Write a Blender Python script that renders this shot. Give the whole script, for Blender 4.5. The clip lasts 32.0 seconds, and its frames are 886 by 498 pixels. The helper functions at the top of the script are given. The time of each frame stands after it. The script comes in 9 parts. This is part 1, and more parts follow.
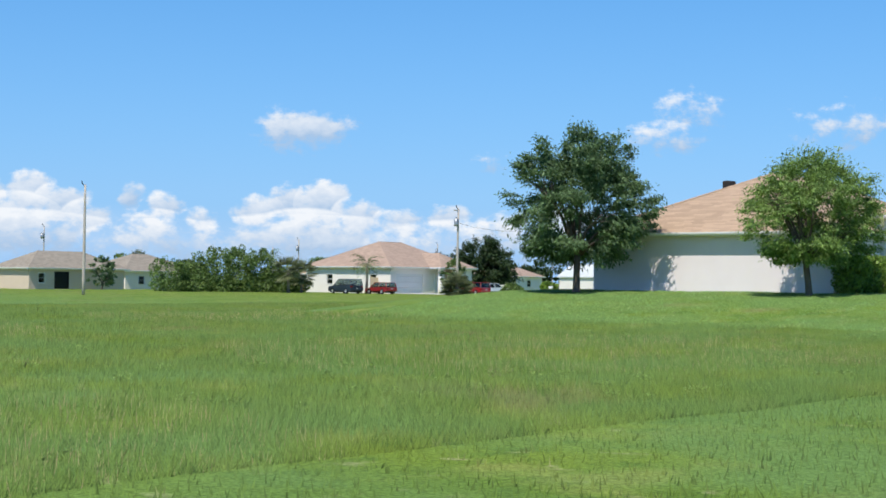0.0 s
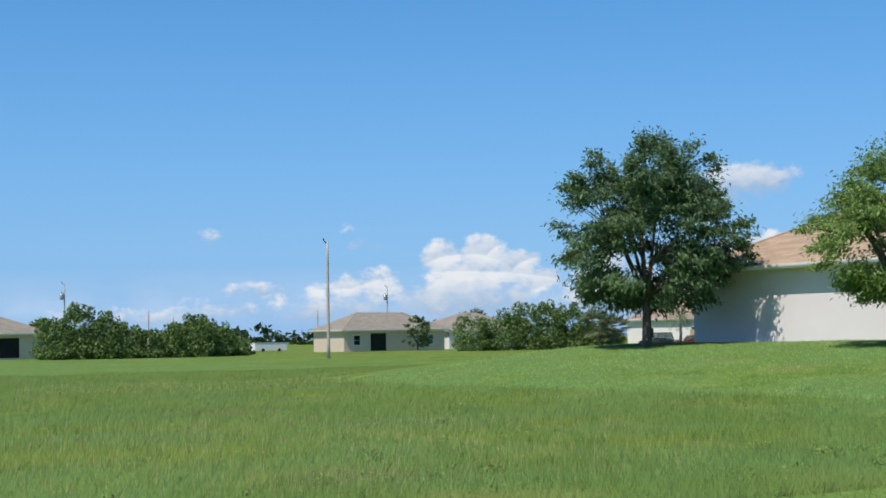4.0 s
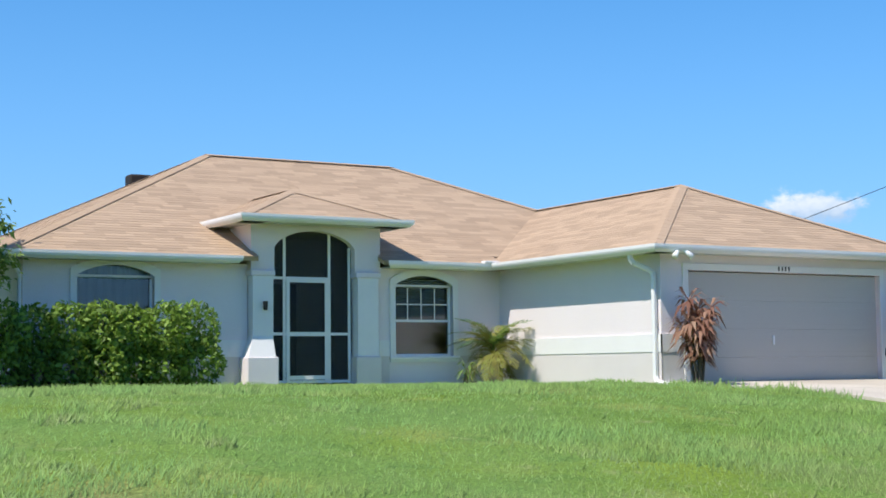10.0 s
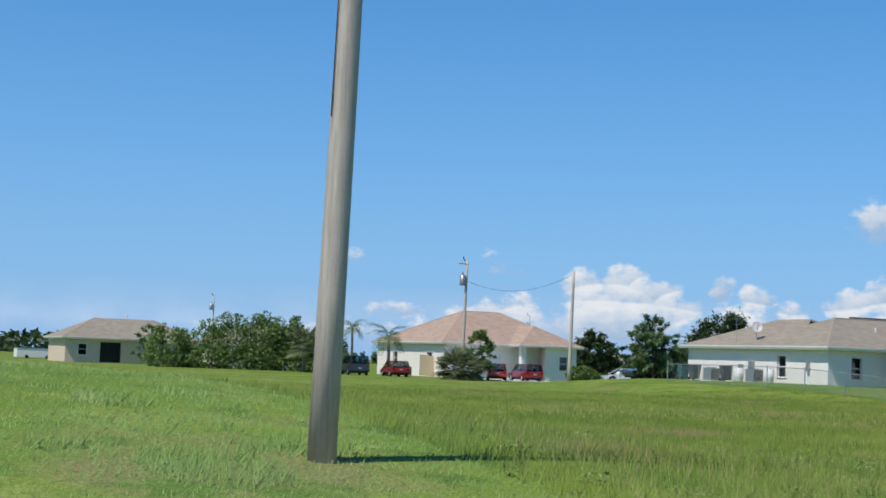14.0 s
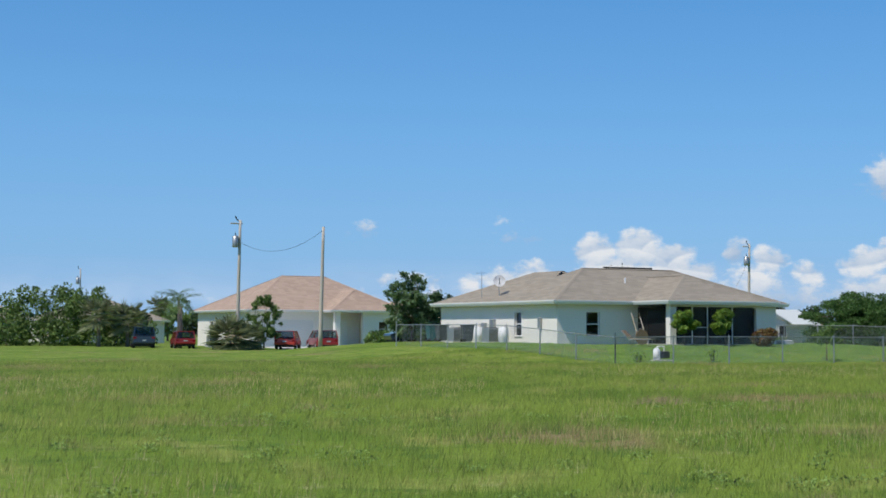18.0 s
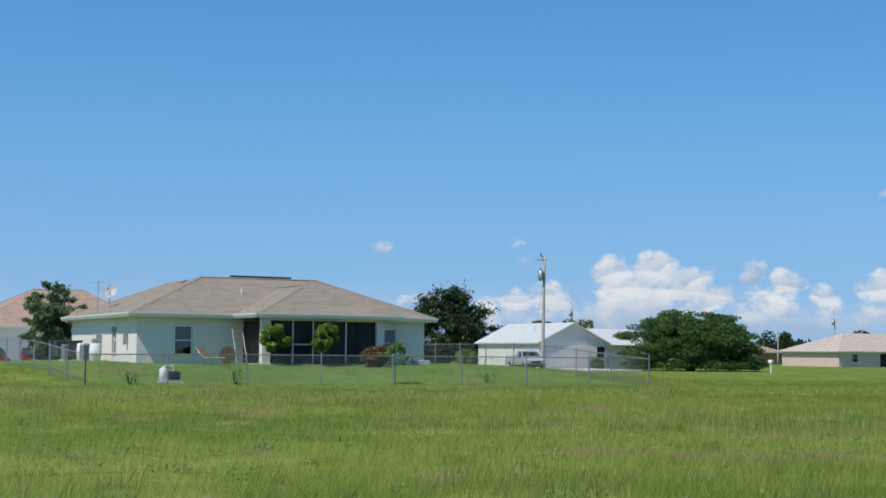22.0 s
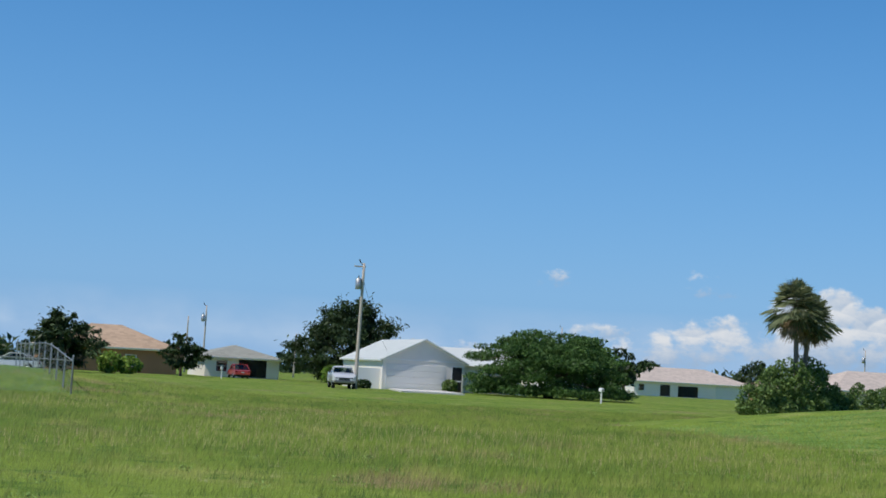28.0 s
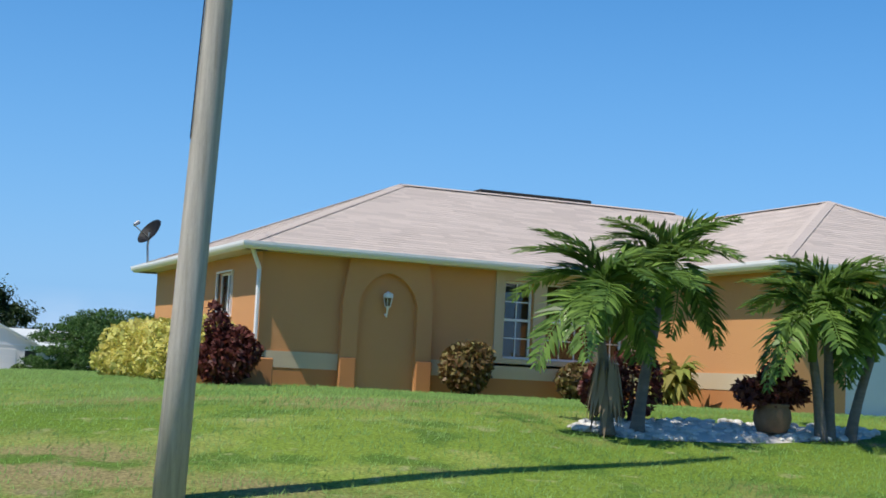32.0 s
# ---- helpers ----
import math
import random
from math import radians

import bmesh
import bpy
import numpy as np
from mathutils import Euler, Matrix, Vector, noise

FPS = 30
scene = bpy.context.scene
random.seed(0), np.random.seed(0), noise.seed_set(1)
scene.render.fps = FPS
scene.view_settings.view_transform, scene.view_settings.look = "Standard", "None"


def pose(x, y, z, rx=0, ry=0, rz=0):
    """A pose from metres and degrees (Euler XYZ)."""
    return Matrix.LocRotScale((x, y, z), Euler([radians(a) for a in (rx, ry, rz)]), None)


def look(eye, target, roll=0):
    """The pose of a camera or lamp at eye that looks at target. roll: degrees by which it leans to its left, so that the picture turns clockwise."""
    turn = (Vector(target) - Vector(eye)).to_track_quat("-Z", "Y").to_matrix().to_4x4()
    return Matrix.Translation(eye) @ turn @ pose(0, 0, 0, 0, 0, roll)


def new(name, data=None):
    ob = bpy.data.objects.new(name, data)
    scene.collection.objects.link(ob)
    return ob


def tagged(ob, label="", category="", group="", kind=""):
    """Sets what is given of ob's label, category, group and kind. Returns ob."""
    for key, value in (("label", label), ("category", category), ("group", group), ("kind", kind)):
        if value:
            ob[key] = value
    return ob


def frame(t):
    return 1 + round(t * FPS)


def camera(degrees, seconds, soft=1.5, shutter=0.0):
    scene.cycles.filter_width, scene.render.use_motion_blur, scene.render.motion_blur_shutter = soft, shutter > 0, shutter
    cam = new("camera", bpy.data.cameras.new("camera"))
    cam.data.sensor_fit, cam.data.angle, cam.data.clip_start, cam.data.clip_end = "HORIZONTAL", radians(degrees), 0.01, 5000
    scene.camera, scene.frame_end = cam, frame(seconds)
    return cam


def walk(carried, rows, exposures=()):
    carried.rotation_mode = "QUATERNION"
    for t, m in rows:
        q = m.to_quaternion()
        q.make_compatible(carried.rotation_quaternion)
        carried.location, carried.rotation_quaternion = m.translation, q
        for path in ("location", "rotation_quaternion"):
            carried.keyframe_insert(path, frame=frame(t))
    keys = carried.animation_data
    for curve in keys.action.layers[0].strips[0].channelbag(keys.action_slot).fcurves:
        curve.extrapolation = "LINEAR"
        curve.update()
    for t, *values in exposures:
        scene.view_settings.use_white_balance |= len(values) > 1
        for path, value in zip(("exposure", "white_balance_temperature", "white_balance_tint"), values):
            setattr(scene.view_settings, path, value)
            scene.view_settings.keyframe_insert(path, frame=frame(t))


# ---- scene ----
cam = camera(33.1, 32.0, soft=1.7)
PATH = [
    (0, (-51.603, -8.052, 1.722), (-50.077, -6.76, 1.766), 0.7),
    (0.5, (-49.451, -8.608, 1.677), (-48.09, -7.146, 1.757), 0.5),
    (1, (-47.247, -8.879, 1.599), (-45.999, -7.322, 1.722), -0.4),
    (1.5, (-44.939, -8.829, 1.656), (-43.733, -7.238, 1.784), -1.6),
    (2, (-42.555, -8.69, 1.651), (-41.388, -7.071, 1.779), -1.1),
    (2.5, (-40.128, -8.728, 1.681), (-38.99, -7.087, 1.794), -2.0),
    (4.5, (-30.003, -9.395, 1.753), (-28.948, -7.7, 1.877), -0.5),
    (5, (-28.061, -9.099, 1.721), (-27.034, -7.387, 1.84), -0.7),
    (5.5, (-26.068, -8.912, 1.734), (-25.07, -7.182, 1.83), -1.3),
    (6, (-23.895, -8.978, 1.73), (-22.911, -7.242, 1.866), -0.8),
    (6.5, (-21.662, -9.036, 1.729), (-20.677, -7.304, 1.904), -0.4),
    (7, (-19.363, -8.988, 1.765), (-18.374, -7.26, 1.958), -0.7),
    (7.5, (-16.957, -8.847, 1.755), (-15.966, -7.12, 1.952), -0.9),
    (8, (-14.559, -8.796, 1.752), (-13.567, -7.068, 1.925), -1.2),
    (8.5, (-12.166, -8.624, 1.635), (-11.168, -6.895, 1.766), -1.7),
    (9, (-9.762, -8.531, 1.652), (-8.764, -6.803, 1.777), -1.6),
    (9.5, (-7.135, -8.655, 1.711), (-6.148, -6.922, 1.854), -1.2),
    (10, (-4.272, -8.711, 1.737), (-3.264, -6.991, 1.897), -0.6),
    (10.5, (-1.303, -8.957, 1.729), (-0.317, -7.223, 1.881), 0.6),
    (11, (1.66, -9.122, 1.708), (2.632, -7.38, 1.852), 2.2),
    (11.5, (4.297, -9.121, 1.706), (5.258, -7.373, 1.846), 3.1),
    (12, (6.906, -8.754, 1.674), (7.846, -6.995, 1.824), 2.7),
    (12.5, (9.496, -8.86, 1.662), (10.419, -7.099, 1.881), 2.2),
    (13, (11.865, -9.124, 1.608), (12.806, -7.366, 1.764), 1.2),
    (13.5, (14.524, -9.102, 1.625), (15.451, -7.336, 1.774), 2.0),
    (15.5, (24.309, -9.114, 1.658), (25.178, -7.319, 1.805), 1.5),
    (16, (26.759, -8.997, 1.667), (27.646, -7.211, 1.814), 3.2),
    (16.5, (29.304, -8.832, 1.641), (30.212, -7.057, 1.794), 1.9),
    (17, (31.913, -8.773, 1.675), (32.825, -7.004, 1.872), 2.0),
    (17.5, (34.471, -8.698, 1.6), (35.408, -6.938, 1.761), 1.1),
    (18, (37.221, -8.702, 1.704), (38.121, -6.919, 1.814), 0.3),
    (18.5, (39.847, -8.798, 1.752), (40.712, -6.998, 1.861), 1.4),
    (19, (42.356, -8.941, 1.713), (43.219, -7.142, 1.836), 1.0),
    (19.5, (45.002, -9.084, 1.662), (45.86, -7.283, 1.802), 2.8),
    (20, (47.933, -9.091, 1.649), (48.812, -7.302, 1.82), 1.2),
    (20.5, (51.337, -9.2, 1.706), (52.242, -7.425, 1.886), -0.4),
    (21, (54.462, -9.091, 1.706), (55.413, -7.338, 1.856), -0.6),
    (21.5, (57.557, -8.89, 1.673), (58.476, -7.118, 1.794), -1.0),
    (22, (60.734, -8.704, 1.661), (61.613, -6.912, 1.8), 0.6),
    (22.5, (64.039, -8.673, 1.787), (64.9, -6.881, 1.998), 0.5),
    (23, (66.667, -8.574, 1.707), (67.569, -6.812, 1.991), -0.1),
    (23.5, (69.291, -8.653, 1.708), (70.181, -6.884, 1.987), -0.7),
    (24, (71.983, -8.762, 1.744), (72.803, -6.951, 1.964), -0.4),
    (24.5, (74.685, -8.829, 1.761), (75.404, -6.972, 1.951), 1.5),
    (26.5, (82.802, -9.479, 1.674), (83.505, -7.619, 1.884), 3.5),
    (27, (85.699, -9.205, 1.635), (86.399, -7.342, 1.832), 5.1),
    (27.5, (88.792, -8.849, 1.7), (89.479, -6.979, 1.884), 2.5),
    (28, (92.001, -8.546, 1.699), (92.661, -6.665, 1.867), 3.1),
    (28.5, (95.221, -8.516, 1.762), (95.934, -6.651, 1.883), 1.3),
    (29, (98.323, -8.62, 1.735), (99.037, -6.752, 1.798), 1.1),
    (29.5, (101.506, -8.75, 1.712), (102.222, -6.884, 1.775), 2.2),
    (30, (104.783, -8.899, 1.726), (105.494, -7.031, 1.81), 4.2),
    (30.5, (108.154, -8.979, 1.645), (108.896, -7.126, 1.77), 3.7),
    (31, (111.562, -8.892, 1.676), (112.348, -7.06, 1.828), 2.5),
    (31.5, (115.046, -8.76, 1.764), (115.842, -6.932, 1.919), 2.7),
    (32, (118.636, -8.82, 1.718), (119.423, -6.99, 1.893), 2.9),
]
walk(cam, [(t, look(eye, target, roll)) for t, eye, target, roll in PATH],
     exposures=[(0, 0.33), (3, 0.2), (5, 0.16), (6, 0.2), (7, 0.38), (8.5, 0.6), (10.5, 0.48), (12.0, 0.34), (13.5, 0.16), (17, 0.06), (19, 0.1), (21, 0.06), (24, 0.03), (28, -0.02), (29, 0.12), (30, 0.2), (32, 0.28)])

# ---- light ----
SUN_DIR = Vector((1.0, 0.31, -1.62)).normalized()
sun_data = bpy.data.lights.new("sun", "SUN")
sun_data.energy, sun_data.angle, sun_data.color = 3.6, radians(0.6), (1.0, 0.95, 0.86)
sun = new("sun", sun_data)
sun.matrix_world = look((-40, -40, 60), Vector((-40, -40, 60)) + SUN_DIR)


def sky_world():
    """Clear sky with cumulus low over the horizon, all worked out from the direction of view of the sky itself."""
    w = bpy.data.worlds.new("world")
    scene.world = w
    w.use_nodes = True
    nt = w.node_tree
    nt.nodes.clear()
    N, L = nt.nodes.new, nt.links.new
    out = N("ShaderNodeOutputWorld")
    sky = N("ShaderNodeTexSky")
    sky.sky_type, sky.sun_disc = "NISHITA", False
    sky.sun_elevation, sky.sun_rotation = radians(57), math.atan2(-1.0, -0.31)
    sky.air_density, sky.dust_density, sky.ozone_density = 1.0, 0.35, 3.0
    base = N("ShaderNodeBackground")
    base.inputs[1].default_value = 0.108
    deep = N("ShaderNodeHueSaturation")
    deep.inputs["Saturation"].default_value, deep.inputs["Hue"].default_value = 1.42, 0.505
    L(sky.outputs[0], deep.inputs["Color"])
    L(deep.outputs[0], base.inputs[0])
    tc = N("ShaderNodeTexCoord")
    sep = N("ShaderNodeSeparateXYZ")
    L(tc.outputs["Generated"], sep.inputs[0])

    def m(op, a, b=None, c=None, clamp=False):
        n = N("ShaderNodeMath")
        n.operation, n.use_clamp = op, clamp
        for i, v in enumerate((a, b, c)):
            if v is None:
                continue
            if isinstance(v, (int, float)):
                n.inputs[i].default_value = v
            else:
                L(v, n.inputs[i])
        return n.outputs[0]

    az = m("MULTIPLY", m("ARCTAN2", sep.outputs[0], sep.outputs[1]), 57.29578)
    el = m("MULTIPLY", m("ARCSINE", sep.outputs[2]), 57.29578)
    comb = N("ShaderNodeCombineXYZ")
    L(m("MULTIPLY", az, 0.42), comb.inputs[0])
    L(m("MULTIPLY", el, 0.62), comb.inputs[1])
    puff = N("ShaderNodeTexNoise")
    puff.inputs["Scale"].default_value, puff.inputs["Detail"].default_value, puff.inputs["Roughness"].default_value = 2.6, 9, 0.6
    L(comb.outputs[0], puff.inputs["Vector"])
    edge = m("MULTIPLY", m("SUBTRACT", puff.outputs[0], 0.5), 2.6)

    cover = None
    tops = None
    # azimuth, elevation of the middle, half width, half height, strength: the cumulus that stand round the horizon
    clouds = [(32.7, 3.0, 1.1, 0.85, 1.2), (34.2, 3.1, 1.2, 1.0, 1.3), (35.5, 2.7, 1.2, 0.9, 1.15), (33.6, 2.2, 1.9, 0.95, 1.1), (36.4, 2.2, 1.1, 0.75, 0.9),
              (30.2, 2.0, 1.0, 0.9, 0.95), (29.0, 1.8, 1.0, 0.8, 0.85), (27.8, 1.6, 1.0, 0.55, 0.7), (25.6, 1.9, 1.8, 0.4, 0.5), (24.0, 1.2, 2.2, 0.5, 0.5),
              (37.9, 3.1, 0.6, 0.7, 0.85), (39.1, 2.7, 0.9, 0.65, 0.9), (40.5, 2.2, 0.8, 0.6, 0.75), (38.6, 1.9, 1.7, 0.7, 0.75),
              (42.6, 2.5, 1.1, 0.85, 1.0), (43.8, 2.9, 1.1, 0.9, 1.15), (45.2, 2.9, 1.2, 1.1, 1.25), (46.5, 2.4, 1.1, 0.85, 1.0), (44.5, 1.9, 2.2, 0.8, 0.9),
              (48.2, 2.2, 1.2, 0.75, 0.85), (49.9, 2.4, 1.0, 0.75, 0.95), (52.0, 2.0, 1.5, 0.75, 0.85), (54.6, 2.1, 1.6, 0.9, 0.9), (58.0, 1.8, 2.2, 0.8, 0.8),
              (33.5, 1.5, 4.6, 1.0, 0.8), (44.6, 1.5, 4.8, 1.0, 0.8), (39.2, 1.4, 3.2, 0.85, 0.68), (28.6, 1.2, 3.2, 0.7, 0.62), (51.2, 1.4, 4.4, 0.95, 0.68), (21.0, 0.9, 4.0, 0.5, 0.45),
              (44.2, 5.75, 2.2, 1.0, 0.95), (58.9, 6.3, 1.7, 1.2, 0.5), (57.9, 5.5, 1.8, 0.7, 0.45), (65.0, 5.9, 2.6, 1.0, 0.45), (51.6, 4.6, 0.9, 0.5, 0.42), (23.6, 3.9, 0.9, 0.45, 0.35), (29.5, 3.8, 0.9, 0.7, 0.3),
              (72.0, 2.2, 6.0, 1.6, 0.9), (95.0, 2.0, 9.0, 1.5, 0.8), (-20.0, 1.6, 9.0, 1.2, 0.7), (-70.0, 2.0, 12.0, 1.6, 0.8),
              (140.0, 2.0, 12.0, 1.5, 0.8), (-130.0, 2.0, 12.0, 1.7, 0.8)]
    for a, e, rw, rh, k in clouds:
        dx = m("MULTIPLY", m("SUBTRACT", az, a), 1 / rw)
        dy = m("MULTIPLY", m("SUBTRACT", el, e), 1 / rh)
        r2 = m("ADD", m("MULTIPLY", dx, dx), m("MULTIPLY", dy, dy))
        body = m("MULTIPLY", m("SUBTRACT", 1.0, r2), k)
        cover = body if cover is None else m("MAXIMUM", cover, body)
        lit = m("ADD", dy, m("MULTIPLY", dx, -0.25))
        lit = m("ADD", lit, m("MULTIPLY", m("SUBTRACT", 0.0, m("MAXIMUM", m("MULTIPLY", r2, 1.0), 1.0)), 4.0))
        tops = lit if tops is None else m("MAXIMUM", tops, lit)
    dens = m("ADD", cover, edge)
    alpha = N("ShaderNodeMapRange")
    alpha.interpolation_type = "SMOOTHSTEP"
    alpha.inputs["From Min"].default_value, alpha.inputs["From Max"].default_value = 0.1, 0.85
    L(dens, alpha.inputs["Value"])
    shade = N("ShaderNodeMapRange")
    shade.inputs["From Min"].default_value, shade.inputs["From Max"].default_value = -4.35, -3.0
    L(m("ADD", tops, m("MULTIPLY", edge, 0.75)), shade.inputs["Value"])
    tint = N("ShaderNodeMix")
    tint.data_type = "RGBA"
    tint.inputs[6].default_value, tint.inputs[7].default_value = (0.42, 0.57, 0.78, 1), (0.93, 0.95, 0.98, 1)
    L(shade.outputs[0], tint.inputs[0])
    cloud = N("ShaderNodeBackground")
    cloud.inputs[1].default_value = 0.8
    L(tint.outputs[2], cloud.inputs[0])
    # low haze near the horizon
    haze = N("ShaderNodeMapRange")
    haze.inputs["From Min"].default_value, haze.inputs["From Max"].default_value = 24.0, -2.0
    haze.inputs["To Max"].default_value = 0.9
    L(el, haze.inputs["Value"])
    hz = N("ShaderNodeBackground")
    hz.inputs[0].default_value, hz.inputs[1].default_value = (0.168, 0.470, 0.965, 1), 0.8
    mix0, mix1, mix2 = N("ShaderNodeMixShader"), N("ShaderNodeMixShader"), N("ShaderNodeMixShader")
    # thin broken veil of far cloud under the cumulus
    veil = N("ShaderNodeTexNoise")
    veil.inputs["Scale"].default_value, veil.inputs["Detail"].default_value = 0.9, 6
    L(comb.outputs[0], veil.inputs["Vector"])
    low = m("SUBTRACT", 1.0, m("ABSOLUTE", m("MULTIPLY", m("SUBTRACT", el, 1.2), 0.62)), clamp=True)
    thin = m("MULTIPLY", low, m("MULTIPLY_ADD", veil.outputs[0], 2.2, -0.45, clamp=True), clamp=True)
    vb = N("ShaderNodeBackground")
    vb.inputs[0].default_value, vb.inputs[1].default_value = (0.46, 0.65, 0.90, 1), 0.85
    L(haze.outputs[0], mix0.inputs[0])
    L(base.outputs[0], mix0.inputs[1])
    L(hz.outputs[0], mix0.inputs[2])
    L(m("MULTIPLY", alpha.outputs[0], 0.93), mix1.inputs[0])
    L(m("MULTIPLY", thin, 1.0), mix2.inputs[0])
    L(mix0.outputs[0], mix2.inputs[1])
    L(vb.outputs[0], mix2.inputs[2])
    L(mix2.outputs[0], mix1.inputs[1])
    L(cloud.outputs[0], mix1.inputs[2])
    L(mix1.outputs[0], out.inputs[0])


sky_world()

# ---- materials ----


def material(name, colour, other=None, rough=0.85, scale=3.0, fine=60.0, amount=0.5, bump=0.15, metal=0.0, spec=0.35, per=0.0, stretch=(1, 1, 1), island=False, clear=0.0):
    """A surface with variation at two scales, bump and, where per > 0, its own shade for each object or loose piece."""
    mt = bpy.data.materials.new(name)
    mt.use_nodes = True
    nt = mt.node_tree
    N, L = nt.nodes.new, nt.links.new
    bsdf = nt.nodes["Principled BSDF"]
    other = other or tuple(c * 0.72 for c in colour)
    geo = N("ShaderNodeNewGeometry")
    mp = N("ShaderNodeMapping")
    mp.inputs["Scale"].default_value = stretch
    L(geo.outputs["Position"], mp.inputs[0])
    big, small = N("ShaderNodeTexNoise"), N("ShaderNodeTexNoise")
    big.inputs["Scale"].default_value, big.inputs["Detail"].default_value = scale, 5
    small.inputs["Scale"].default_value, small.inputs["Detail"].default_value = fine, 4
    for n in (big, small):
        L(mp.outputs[0], n.inputs["Vector"])
    add = N("ShaderNodeMath")
    add.operation = "MULTIPLY_ADD"
    L(small.outputs[0], add.inputs[0])
    add.inputs[1].default_value = 0.55
    L(big.outputs[0], add.inputs[2])
    rng = N("ShaderNodeMapRange")
    rng.inputs["From Min"].default_value, rng.inputs["From Max"].default_value = 0.45, 1.1
    rng.inputs["To Max"].default_value = 1.0
    L(add.outputs[0], rng.inputs["Value"])
    mix = N("ShaderNodeMix")
    mix.data_type = "RGBA"
    mix.inputs[6].default_value, mix.inputs[7].default_value = (*colour, 1), (*other, 1)
    sc = N("ShaderNodeMath")
    sc.operation = "MULTIPLY"
    L(rng.outputs[0], sc.inputs[0])
    sc.inputs[1].default_value = amount
    L(sc.outputs[0], mix.inputs[0])
    last = mix.outputs[2]
    if per:
        if island:
            rnd = geo.outputs["Random Per Island"]
        else:
            rnd = N("ShaderNodeObjectInfo").outputs["Random"]
        hsv = N("ShaderNodeHueSaturation")
        v = N("ShaderNodeMapRange")
        v.inputs["To Min"].default_value, v.inputs["To Max"].default_value = 1 - per, 1 + per
        L(rnd, v.inputs["Value"])
        L(v.outputs[0], hsv.inputs["Value"])
        L(last, hsv.inputs["Color"])
        last = hsv.outputs[0]
    L(last, bsdf.inputs["Base Color"])
    bsdf.inputs["Roughness"].default_value, bsdf.inputs["Metallic"].default_value = rough, metal
    bsdf.inputs["Specular IOR Level"].default_value = spec
    if clear:
        bsdf.inputs["Coat Weight"].default_value, bsdf.inputs["Coat Roughness"].default_value = clear, 0.06
    if bump:
        bp = N("ShaderNodeBump")
        bp.inputs["Strength"].default_value, bp.inputs["Distance"].default_value = bump, 0.02
        L(small.outputs[0], bp.inputs["Height"])
        L(bp.outputs[0], bsdf.inputs["Normal"])
    return mt


def leaf_material(name, colour, other, through_light=0.35, rough=0.5, per=0.28, upright=0.0, patch=0.9):
    mt = bpy.data.materials.new(name)
    mt.use_nodes = True
    nt = mt.node_tree
    N, L = nt.nodes.new, nt.links.new
    bsdf, out = nt.nodes["Principled BSDF"], nt.nodes["Material Output"]
    geo = N("ShaderNodeNewGeometry")
    no = N("ShaderNodeTexNoise")
    no.inputs["Scale"].default_value = patch
    L(geo.outputs["Position"], no.inputs["Vector"])
    add = N("ShaderNodeMath")
    add.operation = "MULTIPLY_ADD"
    L(geo.outputs["Random Per Island"], add.inputs[0])
    add.inputs[1].default_value = 0.6
    L(no.outputs[0], add.inputs[2])
    rng = N("ShaderNodeMapRange")
    rng.inputs["From Min"].default_value, rng.inputs["From Max"].default_value = 0.3, 1.1
    L(add.outputs[0], rng.inputs["Value"])
    mix = N("ShaderNodeMix")
    mix.data_type = "RGBA"
    mix.inputs[6].default_value, mix.inputs[7].default_value = (*colour, 1), (*other, 1)
    L(rng.outputs[0], mix.inputs[0])
    hsv = N("ShaderNodeHueSaturation")
    v = N("ShaderNodeMapRange")
    v.inputs["To Min"].default_value, v.inputs["To Max"].default_value = 1 - per, 1 + per
    L(geo.outputs["Random Per Island"], v.inputs["Value"])
    L(v.outputs[0], hsv.inputs["Value"])
    L(mix.outputs[2], hsv.inputs["Color"])
    L(hsv.outputs[0], bsdf.inputs["Base Color"])
    bsdf.inputs["Roughness"].default_value, bsdf.inputs["Specular IOR Level"].default_value = rough, 0.3
    tr = N("ShaderNodeBsdfTranslucent")
    L(hsv.outputs[0], tr.inputs[0])
    if upright:
        # a sward catches the light as a whole, so its blades share a normal that points mostly up
        vm = N("ShaderNodeMix")
        vm.data_type = "VECTOR"
        vm.inputs[0].default_value = upright
        L(geo.outputs["Normal"], vm.inputs[4])
        vm.inputs[5].default_value = (0, 0, 1)
        L(vm.outputs[1], bsdf.inputs["Normal"])
        L(vm.outputs[1], tr.inputs["Normal"])
    ms = N("ShaderNodeMixShader")
    ms.inputs[0].default_value = through_light
    L(bsdf.outputs[0], ms.inputs[1])
    L(tr.outputs[0], ms.inputs[2])
    L(ms.outputs[0], out.inputs[0])
    return mt


